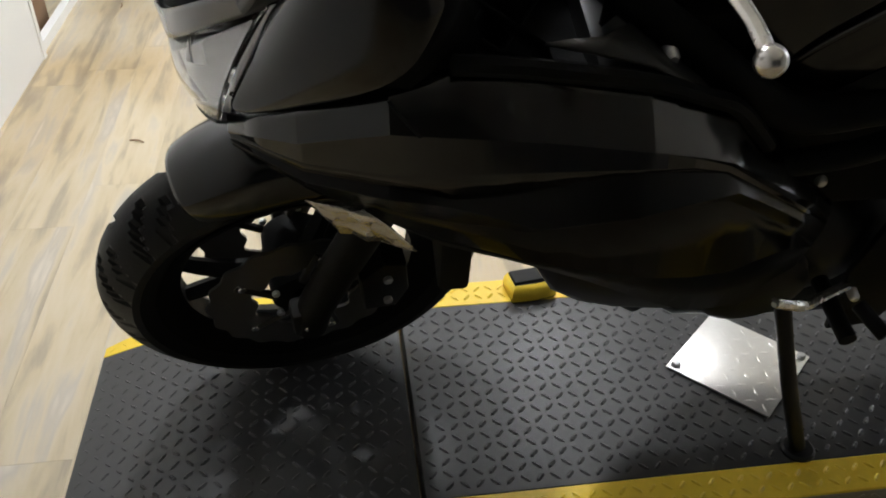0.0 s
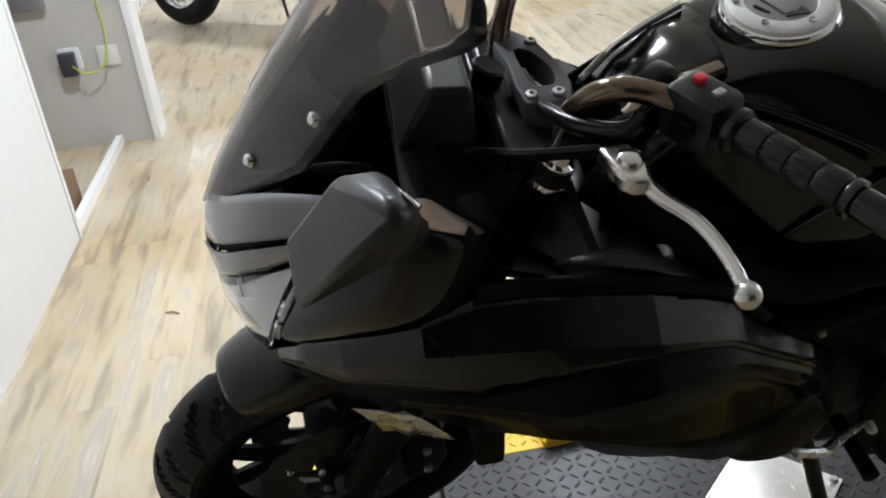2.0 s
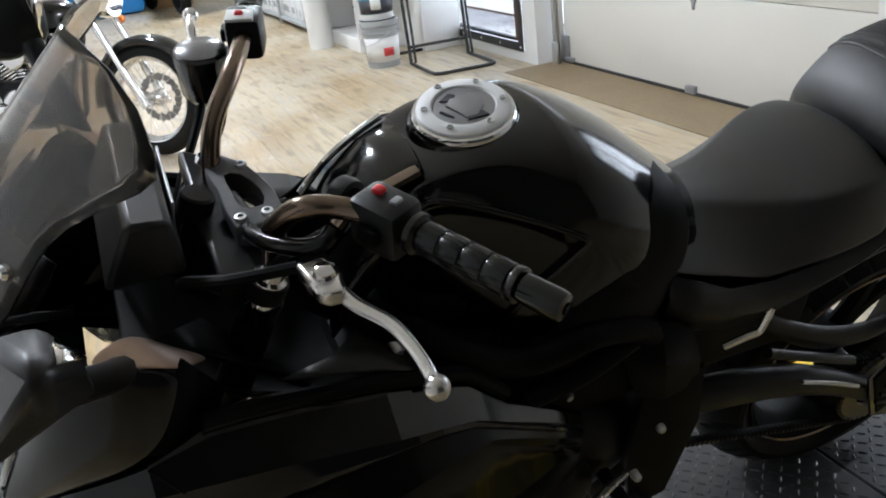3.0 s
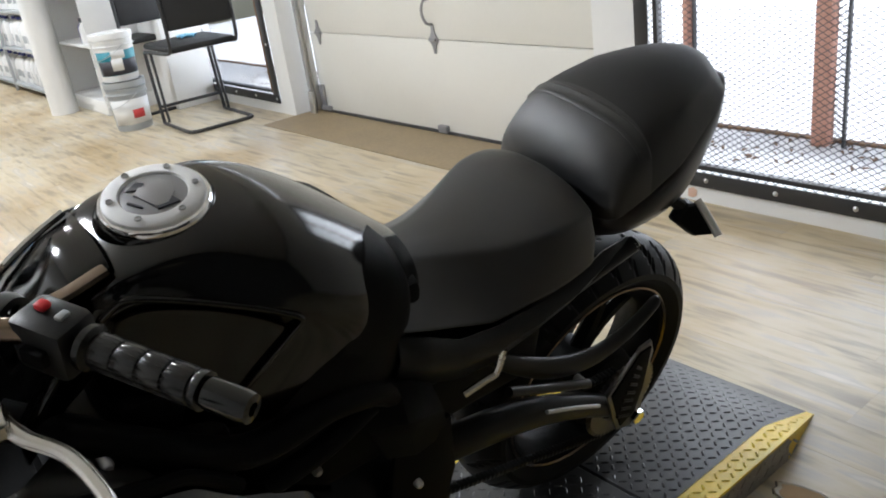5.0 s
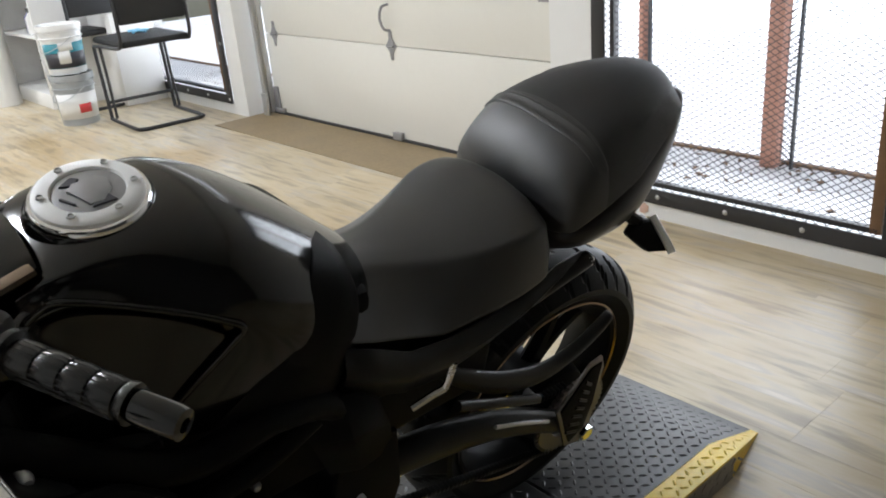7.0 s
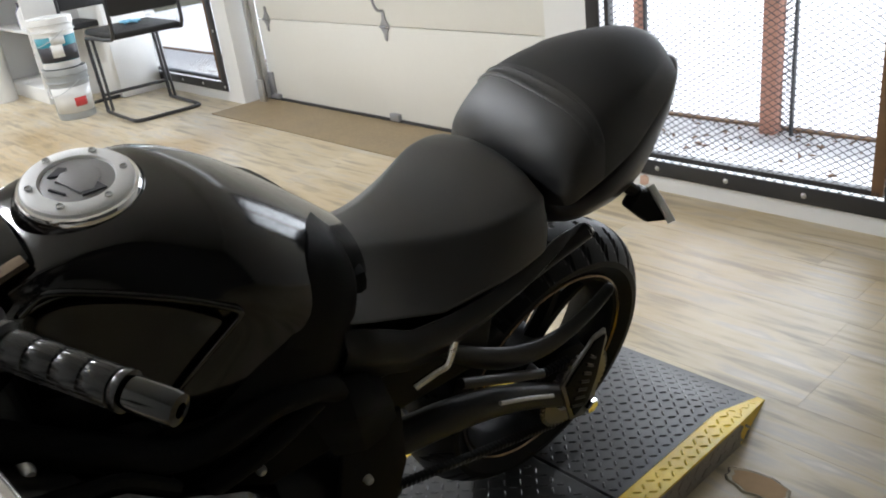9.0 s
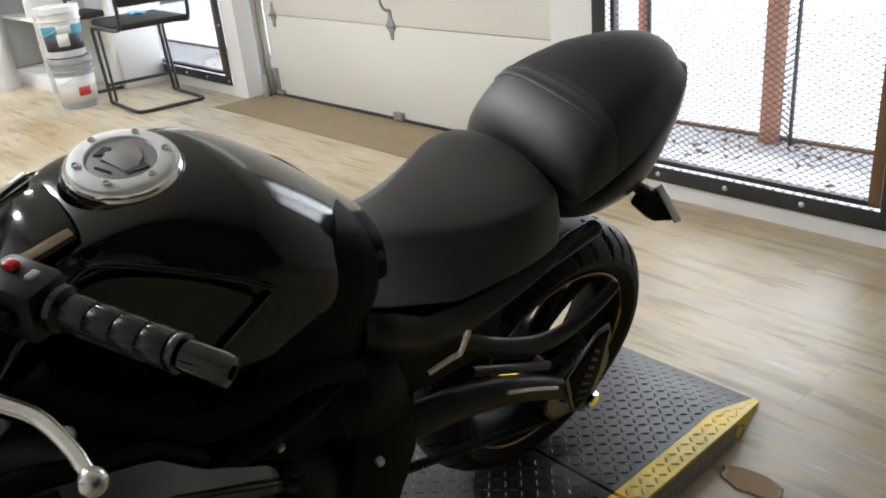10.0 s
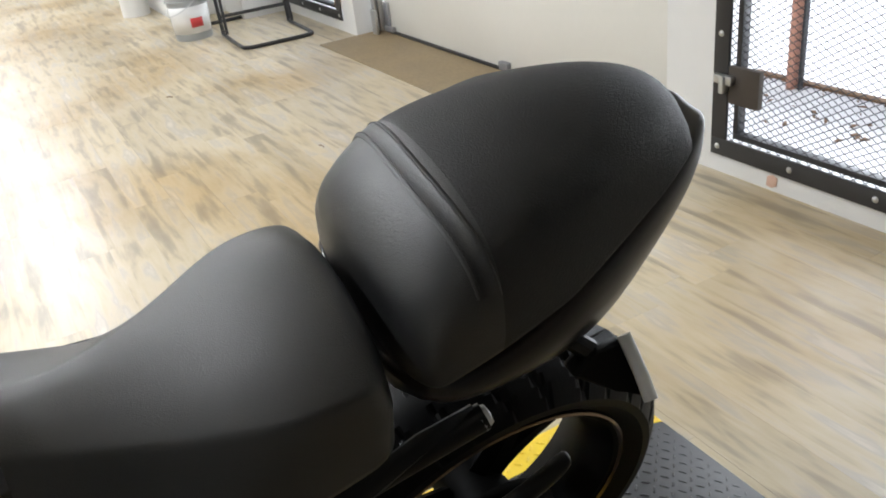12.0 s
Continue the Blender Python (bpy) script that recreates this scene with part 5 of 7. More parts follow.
for s in (-1, 1):
    lo_, hi_, br_ = edge(LOW, s), edge(TOP, s), edge(BROW, s)
    n_ = len(lo_)

    def strip(a, b, f0, f1, out, k=5, i0=0, i1=n_):
        rows = []
        for i in range(i0, i1):
            row = []
            for q in range(k + 1):
                f = f0 + (f1 - f0) * q / k
                row.append(a[i].lerp(b[i], f) + B(-0.7, s * 0.5, 0) * (out + 0.010 * math.sin(math.pi * f)))
            rows.append(row)
        return loft(rows)

    hl = part("headlight", strip(lo_, hi_, 0.02, 0.98, -0.014), M_REFL, bike, "headlight with a clear lens, reflected light put into its white", solid=0.002, angle=60)
    part("lens", strip(lo_, hi_, 0.0, 1.0, 0.0), M_LENS, hl, "clear headlight lens", solid=0.003, angle=60).visible_shadow = False
    c0 = lo_[10].lerp(hi_[10], 0.72)
    ax_ = (lo_[13] - lo_[8]).normalized()
    up_ = (hi_[10] - lo_[10]).normalized()
    nn_ = B(-0.25, s * 0.72, 0.64).normalized()
    ax_ = (ax_ - nn_ * ax_.dot(nn_)).normalized()
    up_ = nn_.cross(ax_)
    c0 = c0 + B(0.010, s * -0.010, 0.0)
    fm = Matrix(((ax_.x, up_.x, nn_.x, c0.x), (ax_.y, up_.y, nn_.y, c0.y), (ax_.z, up_.z, nn_.z, c0.z), (0, 0, 0, 1)))
    lh = part("lamp_housing", plate([(-0.026, -0.018), (0.026, -0.018), (0.026, 0.020), (-0.026, 0.020)], 0.006, fm, 0.001), M_CHROME, hl, "bright square reflector")
    for x in (-0.02, 0.0, 0.02):
        part("reflector_rib", plate([(x - 0.001, -0.016), (x + 0.001, -0.016), (x + 0.001, 0.018), (x - 0.001, 0.018)], 0.008, fm), M_GALV, lh)
    part("nose_cowl", strip(hi_, br_, 0.0, 0.36, 0.001), M_NOSE, bike, "lower nose panel with the reflected wall put into its grey", solid=0.003, angle=60)
    part("nose_groove", strip(hi_, br_, 0.34, 0.50, -0.006), M_TRIMB, bike, "black groove across the nose", solid=0.003)
    part("nose_brow", strip(hi_, br_, 0.47, 1.05, 0.001), M_NOSE, bike, "upper nose panel with the reflected wall put into its grey", solid=0.003, angle=60)
    part("nose_underside", loft([[p, p.lerp(B(0.13, p.x * 0.9, 0.78), 0.5) + B(0, 0, -0.008), B(0.14, p.x * 0.95, 0.785)] for p in lo_]), M_TRIMB, bike, "black nose underside", solid=0.003)
    # side of the nose, from the lamp back to the fairing
    CH = (((0.041, 0.155, 0.796), (0.062, 0.153, 0.840), (0.085, 0.149, 0.880), (0.102, 0.143, 0.916)),
          ((0.115, 0.203, 0.851), (0.120, 0.212, 0.885), (0.128, 0.205, 0.935), (0.146, 0.186, 0.985)),
          ((0.200, 0.246, 0.905), (0.203, 0.243, 0.925), (0.205, 0.234, 0.960), (0.180, 0.216, 1.012)),
          ((0.228, 0.234, 0.932), (0.238, 0.226, 0.948), (0.247, 0.217, 0.962), (0.255, 0.208, 0.974)))
    part("nose_side", loft([[B(u, s * v, w) for u, v, w in row] for row in CH]), M_GLOSS, bike, "gloss black side panel of the nose", solid=0.004, subsurf=2, angle=180)
    # added backing that blocks bright floor from showing through the joint
    part("nose_gap_fill", loft([[B(u, s * (v - 0.004), w + 0.02), B(u + 0.012, s * (v - 0.014), w - 0.012), B(u + 0.03, s * (v - 0.03), w - 0.06)] for u, v, w in ((0.055, 0.150, 0.800), (0.115, 0.200, 0.850), (0.16, 0.225, 0.880), (0.205, 0.240, 0.905), (0.235, 0.225, 0.935), (0.255, 0.205, 0.96))]), M_TRIMB, bike, "black backing added to close the gap at the nose joint", solid=0.003)
    # tan floor reflected in this panel is given as a bronze colour
    part("tan_reflection_panel", loft([[B(0.168, s * 0.212, 1.014), B(0.214, s * 0.176, 1.011), B(0.232, s * 0.150, 0.965)], [B(0.212, s * 0.211, 0.996), B(0.235, s * 0.188, 0.985), B(0.255, s * 0.150, 0.945)], [B(0.256, s * 0.206, 0.974), B(0.262, s * 0.196, 0.965), B(0.285, s * 0.155, 0.925)]]), M_BRONZE, bike, "inner panel with the reflected floor put into its bronze", solid=0.004, subsurf=2, angle=180)
HALF = ((0.882, 0.006), (0.90, 0.028), (0.92, 0.050), (0.945, 0.074), (0.975, 0.100), (1.00, 0.118), (1.02, 0.124), (1.05, 0.124), (1.08, 0.126), (1.10, 0.136), (1.125, 0.158), (1.145, 0.177), (1.157, 0.181), (1.172, 0.164), (1.19, 0.130), (1.205, 0.087), (1.215, 0.03))
SC = ((0.880, -0.016), (0.92, 0.004), (1.03, 0.072), (1.13, 0.150), (1.22, 0.236), (1.30, 0.322))


def screen_at(w, v):
    for p, q in zip(SC, SC[1:]):
        if p[0] <= w <= q[0] + 1e-9:
            u = p[1] + (q[1] - p[1]) * (w - p[0]) / (q[0] - p[0])
    return B(u + 0.62 * (math.sqrt(v * v + 0.0009) - 0.03), v, w)


ws = part("windscreen", loft([[screen_at(w, h * k / 8) for k in range(-8, 9)] for w, h in HALF]), M_SCREEN, bike, "smoked plastic windscreen", solid=0.003, angle=170)
ws.visible_shadow = False
for s in (-1, 1):
    for v, w in ((0.056, 0.972), (0.101, 1.045)):
        p = screen_at(w, s * v)
        part("screen_screw", revolve([(0, 0.005), (0.004, 0.0045), (0.0075, 0.001), (0.008, -0.004)], p + B(-0.002, s * 0.002, 0), B(-0.6, s * 0.55, 0.35), 12), M_CHROME, ws, "bright screen screw")
part("screen_base", loft([[screen_at(w, h * q / 6) + B(0.026 + 0.012 * (w - 0.89) / 0.14, 0, -0.006) for q in range(-6, 7)] for w, h in ((0.895, 0.020), (0.925, 0.048), (0.955, 0.074), (0.99, 0.098), (1.02, 0.106), (1.045, 0.100))]), M_TRIMB, bike, "black cowl behind the lower screen", solid=0.003, angle=60)
part("screen_bracket", loft([[screen_at(0.93 + abs(v) * 0.75, v) + B(0.012, 0, -0.012), screen_at(0.93 + abs(v) * 0.75, v) + B(0.040, 0, -0.020)] for v in [-0.13 + 0.026 * i for i in range(11)]]), M_TRIMB, bike, "black bracket under the screen", solid=0.006)
for s in (-1, 1):
    # mirror on its arm
    bm = bmesh.new()
    for u, v, w in MIRROR:
        bm.verts.new(B(u, s * v, w))
    r = bmesh.ops.convex_hull(bm, input=bm.verts)
    bmesh.ops.delete(bm, geom=list({g for g in r["geom_interior"] + r["geom_unused"] if isinstance(g, bmesh.types.BMVert)}), context="VERTS")
    bmesh.ops.dissolve_limit(bm, angle_limit=radians(6), verts=bm.verts, edges=bm.edges)
    mr = part("mirror", bm, M_COVER, bike, "black plastic mirror housing", bevel=0.008)
    part("mirror_glass", loft([[B(0.189, s * 0.297, 1.080), B(0.184, s * 0.302, 1.135)], [B(0.203, s * 0.325, 1.128), B(0.196, s * 0.375, 1.176)]]), M_MIRROR, mr, "mirror glass", solid=0.002)
    part("mirror_arm", tube([B(0.205, s * 0.200, 0.985), B(0.195, s * 0.240, 1.020), B(0.175, s * 0.295, 1.075)], 0.014, 10), M_SATIN, mr)
    part("inner_panel", loft([[B(0.232, s * 0.150, 0.965), B(0.28, s * 0.10, 0.93)], [B(0.285, s * 0.155, 0.925), B(0.33, s * 0.12, 0.87)], [B(0.345, s * 0.165, 0.885), B(0.38, s * 0.12, 0.80)]]), M_TRIMB, bike, "black inner fairing panel", solid=0.005, angle=20)
# black sheet put in for the darkness inside the fairing
part("cavity_sheet", loft([[B(u, v * f, w0 + (w1 - w0) * abs(f) ** 2.5) for f in (-1, -0.85, -0.6, -0.3, 0, 0.3, 0.6, 0.85, 1)] for u, v, w0, w1 in ((0.205, 0.150, 0.930, 0.955), (0.235, 0.160, 0.850, 0.930), (0.30, 0.180, 0.790, 0.893), (0.38, 0.190, 0.770, 0.868), (0.46, 0.188, 0.770, 0.838), (0.53, 0.172, 0.760, 0.800))]), M_TRIMB, bike, "black sheet added for the dark cavity under the bars", solid=0.004, angle=40)
dash = part("instrument_panel", loft([[B(0.20, v, 0.99), B(0.235, v, 1.06), B(0.275, v, 1.055), B(0.28, v, 0.99)] for v in (-0.10, -0.07, 0.07, 0.10)], True, True), M_COVER, bike, "black instrument housing", bevel=0.006)
part("display", plate([(-0.055, -0.02), (0.055, -0.02), (0.055, 0.02), (-0.055, 0.02)], 0.003, pose(0, 0.279, 1.025, 82, 0, 0), 0.001), M_CAPC, dash, "dull display window")

# bars and controls
yoke = part("top_yoke", loft([[B(0.30, v * 1.15, 0.972), B(0.37, v * 1.0, 0.948), B(0.375, v * 1.0, 0.968), B(0.305, v * 1.15, 0.992)] for v in (-0.11, -0.06, 0, 0.06, 0.11)], True, True), M_SATIN, bike, "black fork yoke", bevel=0.005)
part("steering_nut", cyl(B(0.362, 0, 0.965), B(0.369, 0, 0.985), 0.017, 6), M_CHROME, yoke)
part("ignition_switch", cyl(B(0.30, 0, 0.985), B(0.31, 0, 1.012), 0.019, 16), M_DARKMETAL, yoke)
def bar_clamp():
    """Open triangular casting that ties the feet of both bars together."""
    outer = ((0.324, -0.078), (0.345, -0.083), (0.369, -0.054), (0.380, -0.020), (0.388, 0.010), (0.389, 0.036), (0.383, 0.064), (0.360, 0.068), (0.335, 0.064), (0.330, 0.030), (0.330, -0.010), (0.325, -0.045))
    hole = ((0.342, -0.036), (0.350, -0.039), (0.360, -0.031), (0.368, -0.014), (0.374, 0.006), (0.375, 0.022), (0.371, 0.034), (0.360, 0.036), (0.350, 0.034), (0.345, 0.020), (0.344, 0.0), (0.342, -0.020))
    bm = bmesh.new()
    rings = []
    for ring, k, w in ((outer, 1.02, 0.966), (outer, 1.02, 0.996), (outer, 0.96, 1.003), (hole, 0.96, 1.003), (hole, 1.04, 0.998), (hole, 1.04, 0.966)):
        rings.append([bm.verts.new(B(0.357 + (u - 0.357) * k, v * k, w)) for u, v in ring])
    for a, b in zip(rings, rings[1:] + rings[:1]):
        for q in range(12):
            bm.faces.new((a[q - 1], a[q], b[q], b[q - 1]))
    return bm


rs = part("bar_clamp", bar_clamp(), M_CASTING, bike, "grey cast handlebar clamp with an opening", bevel=0.0015, angle=40)
part("clamp_rib", tube([B(0.345, -0.004, 0.997), B(0.352, 0.018, 0.992), B(0.357, 0.037, 0.990)], 0.0045, 8), M_CASTING, rs)
for u, v in ((0.337, -0.068), (0.364, -0.047), (0.343, 0.050), (0.371, 0.050)):
    part("clamp_bolt", revolve([(0.0025, 0.001), (0.003, 0.004), (0.0062, 0.0035), (0.0068, 0.001), (0.0068, -0.006)], B(u, v, 1.003), (0, 0, 1), 14), M_GALV, rs, "bright socket bolt")
part("cable_guide", tube([B(0.345, 0.092, 1.018), B(0.346, 0.118, 1.030), B(0.358, 0.150, 1.040), B(0.380, 0.175, 1.048), B(0.398, 0.182, 1.054), B(0.408, 0.176, 1.060)], 0.0085, 12, 6), M_GRIP, bike, "black cable guide beside the bar")
LB = (B(0.362, 0.105, 0.985), B(0.362, 0.130, 1.040), B(0.386, 0.155, 1.076), B(0.425, 0.170, 1.075), B(0.470, 0.213, 1.068), B(0.545, 0.350, 1.068))
RB_ = (B(0.330, -0.058, 0.985), B(0.345, -0.085, 1.035), B(0.380, -0.128, 1.072), B(0.405, -0.18, 1.080), B(0.428, -0.25, 1.080), B(0.478, -0.42, 1.076))
for s, path in ((1, LB), (-1, RB_)):
    hb = part("handlebar", tube(path, 0.0112, 16, 8), M_BAR, bike, "dark polished handlebar")
    end, inn = path[-1], path[-2]
    d = (end - inn).normalized()
    L = (end - inn).length
    prof = [(0.0125, 0)]
    g0, g1 = 0.005, L - 0.038
    prof += [(0.020, g0), (0.020, g0 + 0.006), (0.0150, g0 + 0.009)]
    for k in range(4):
        x0 = g0 + 0.010 + k * (g1 - g0 - 0.018) / 4
        x1 = g0 + 0.010 + (k + 1) * (g1 - g0 - 0.018) / 4
        prof += [(0.0156, x0 + 0.001), (0.0161, (x0 + x1) / 2), (0.0156, x1 - 0.002), (0.0144, x1 - 0.001)]
    prof += [(0.0166, g1 - 0.006), (0.0166, g1), (0.0125, g1 + 0.001)]
    gr = part("grip", revolve(prof, inn, d, 28), M_GRIP, hb, "ribbed rubber grip")
    bm = bmesh.new()
    a1 = d.orthogonal().normalized()
    a2 = d.cross(a1)
    for k in range(22):
        t = 2 * math.pi * k / 22
        e = a1 * math.cos(t) + a2 * math.sin(t)
        tube([inn + d * (g0 + 0.014) + e * 0.0157, inn + d * (g1 - 0.012) + e * 0.0157], 0.0004, 4, bm=bm)
    tagged(part("grip_ribs", bm, M_GRIP, gr), kind="stuff")
    part("bar_weight", revolve([(0.010, 0), (0.0132, 0.001), (0.0136, 0.006), (0.0136, 0.034), (0.0124, 0.040), (0.006, 0.041), (0.005, 0.037), (0, 0.037)], inn + d * (g1 + 0.002), d, 24), M_GLOSS, hb, "black bar end weight")
    mid = path[-2] - d * 0.028
    up = Vector((0, 0, 1))
    sd = d.cross(up).normalized()
    rot = Matrix((( d.x, sd.x, up.x, mid.x), (d.y, sd.y, up.y, mid.y), (d.z, sd.z, up.z, mid.z), (0, 0, 0, 1)))
    sw = part("switch_housing", box(bmesh.new(), -0.030, 0.026, -0.022, 0.022, -0.030, 0.022, 0.008, rot), M_SATIN, hb, "black switch housing")
    part("kill_switch", box(bmesh.new(), -0.017, -0.006, -0.009, 0.002, 0.020, 0.028, 0.003, rot), M_RED, sw, "red switch")
    part("switch", box(bmesh.new(), 0.006, 0.014, -0.008, 0.004, 0.020, 0.025, 0.002, rot), M_BUCKET, sw, "white switch marks")
    part("thumb_switch", box(bmesh.new(), -0.012, 0.012, 0.018 * s, 0.030 * s, -0.012, 0.004, 0.003, rot), M_TRIMB, sw)
    if s < 0:
        # overexposed glare on this housing is laid on as a white plate
        part("switch_glare", box(bmesh.new(), -0.028, 0.004, -0.020, 0.014, 0.0195, 0.0245, 0.002, rot), M_WHITE, sw, "white plate in place of glare on the housing")
    if s > 0:
        piv = B(0.386, 0.208, 1.040)
        tip = B(0.436, 0.355, 1.024)
        lv = part("lever_perch", loft([[B(u, v, 1.046 + dz) for u, v in ((0.366, 0.190), (0.394, 0.190), (0.403, 0.219), (0.399, 0.241), (0.384, 0.241), (0.375, 0.232))] for dz in (-0.018, 0.0)], True, True), M_ALU, hb, "bare metal lever perch", bevel=0.004)
        part("perch_clamp", revolve([(0.0125, -0.009), (0.019, -0.008), (0.020, 0), (0.019, 0.008), (0.0125, 0.009)], mid - d * 0.052, d, 20), M_SATIN, lv)
        part("pivot_bolt", revolve([(0, 0.008), (0.006, 0.008), (0.0105, 0.005), (0.0115, 0)], B(0.388, 0.214, 1.046), (0, 0, 1), 16), M_CHROME, lv)
        le = part("clutch_lever", tube([B(0.390, 0.200, 1.036), B(0.403, 0.243, 1.031), B(0.4255, 0.281, 1.030), B(0.4345, 0.322, 1.028), tip], 0.0082, 12, 8, r1=0.0058, flat=0.75), M_ALU, hb, "bare metal clutch lever")
        part("lever_ball", revolve([(0, -0.0112)] + [(0.0112 * math.cos(a), 0.0112 * math.sin(a)) for a in [radians(-75 + 15 * i) for i in range(11)]] + [(0, 0.0112)], tip, (0, 0, 1), 20), M_ALU, le)
    else:
        piv = B(0.362, -0.240, 1.030)
        mc = part("brake_reservoir", loft([[piv + B(0.0 + 0.034 * k * math.cos(a), 0.010 + 0.038 * k * math.sin(a), z) for a in [2 * math.pi * i / 10 for i in range(10)]] for z, k in ((-0.035, 0.7), (-0.025, 0.95), (0.020, 1.0), (0.028, 1.0), (0.031, 0.9))], True, True), M_GLOSS, hb, "gloss black brake fluid reservoir")
        part("reservoir_cap", revolve([(0, 0.036), (0.026, 0.036), (0.032, 0.032), (0.032, 0.026)], piv + B(0, 0.010, 0), (0, 0, 1), 20), M_STEELBLUE, mc, "dark silver reservoir cap")
        part("brake_lever", tube([piv + B(0.0, -0.01, -0.01), piv + B(0.0, -0.06, 0.0), B(0.366, -0.335, 1.048), B(0.372, -0.375, 1.043)], 0.008, 10, 6, r1=0.006), M_ALU, hb, "bare metal brake lever")
        part("lever_ball", revolve([(0, -0.011)] + [(0.011 * math.cos(a), 0.011 * math.sin(a)) for a in [radians(-75 + 15 * i) for i in range(11)]] + [(0, 0.011)], B(0.372, -0.375, 1.043), (0, 0, 1), 16), M_ALU, hb)
for pts, r in (((B(0.375, -0.22, 1.05), B(0.37, -0.19, 0.99), B(0.33, -0.14, 0.95), B(0.28, -0.08, 0.90)), 0.0055), ((B(0.36, -0.25, 1.03), B(0.345, -0.22, 0.98), B(0.30, -0.15, 0.93), B(0.25, -0.08, 0.86)), 0.006),
               ((B(0.37, 0.19, 1.04), B(0.31, 0.16, 1.02), B(0.27, 0.10, 0.98), B(0.30, 0.04, 0.90)), 0.006), ((B(0.41, 0.16, 1.05), B(0.36, 0.13, 1.0), B(0.32, 0.12, 0.94), B(0.34, 0.06, 0.86)), 0.005)):
    part("cable", tube(pts, r, 8), M_TRIMB, bike, "black control cable")
# trim in front of the tank
part("tank_trim", tube([B(0.537, 0.055, 1.014), B(0.50, 0.060, 1.006), B(0.467, 0.063, 0.999), B(0.437, 0.072, 0.980)], 0.010, 8, flat=0.6), M_BAR, bike, "dark metal tank trim")
part("neck_cover", loft([[B(u, v, w - 3.5 * v * v) for v in (-0.066, -0.05, -0.02, 0.01, 0.04, 0.058)] for u, w in ((0.540, 1.030), (0.50, 1.010), (0.46, 0.980), (0.425, 0.945))]), M_GLOSS, bike, "gloss black cover between tank and bars", solid=0.005)
part("neck_edge", tube([B(0.535, -0.060, 1.020), B(0.50, -0.058, 1.003), B(0.46, -0.052, 0.980), B(0.425, -0.045, 0.948)], 0.0045, 8), M_CHROME, bike, "bright edge strip")
for s in (-1, 1):
    part("tank_front_cover", loft([[B(0.54, s * 0.048, 1.006), B(0.53, s * 0.080, 0.985), B(0.52, s * 0.085, 0.93)], [B(0.47, s * 0.080, 0.965), B(0.465, s * 0.098, 0.945), B(0.46, s * 0.10, 0.90)], [B(0.41, s * 0.105, 0.905), B(0.41, s * 0.115, 0.89), B(0.41, s * 0.115, 0.86)]]), M_GLOSS, bike, "gloss black cover before the tank", solid=0.006)
part("air_box_cover", loft([[B(0.52, v, 0.985 - abs(v) * 0.3), B(0.46, v, 0.93), B(0.41, v, 0.88)] for v in (-0.08, -0.04, 0, 0.04, 0.08)]), M_TRIMB, bike, "black cover under the bars", solid=0.006)


# ---- small black and yellow block on the ramp ----
def wheel_chock():
    t = thing("wheel_chock", pose(-1.240, 0.540, RH, 0, 0, 8), "small black and yellow block on the ramp edge", "chock")
    part("body", loft([[(x, y, 0.0), (x, y * 0.98, 0.022), (x * 0.7, y * 0.85, 0.042)] for x, y in ((-0.028, -0.045), (0.028, -0.045), (0.032, 0.0), (0.028, 0.045), (-0.028, 0.045), (-0.032, 0.0), (-0.028, -0.045))]), M_RUBBER, t, solid=0.003)
    part("cap", loft([[(x, y, z) for x, y in ((-0.021, -0.040), (0.021, -0.040), (0.021, 0.040), (-0.021, 0.040))] for z in (0.038, 0.046)], True, True), M_RUBBER, t, bevel=0.003)
    part("painted_band", loft([[(x * 1.06, y * 1.05, 0.004), (x * 1.04, y * 1.03, 0.026), (x * 0.80, y * 0.93, 0.040)] for x, y in ((-0.028, -0.045), (0.028, -0.045), (0.032, 0.0), (0.028, 0.045), (-0.028, 0.045), (-0.032, 0.0), (-0.028, -0.045))]), M_YELLOW, t, "yellow painted band", solid=0.002)


wheel_chock()

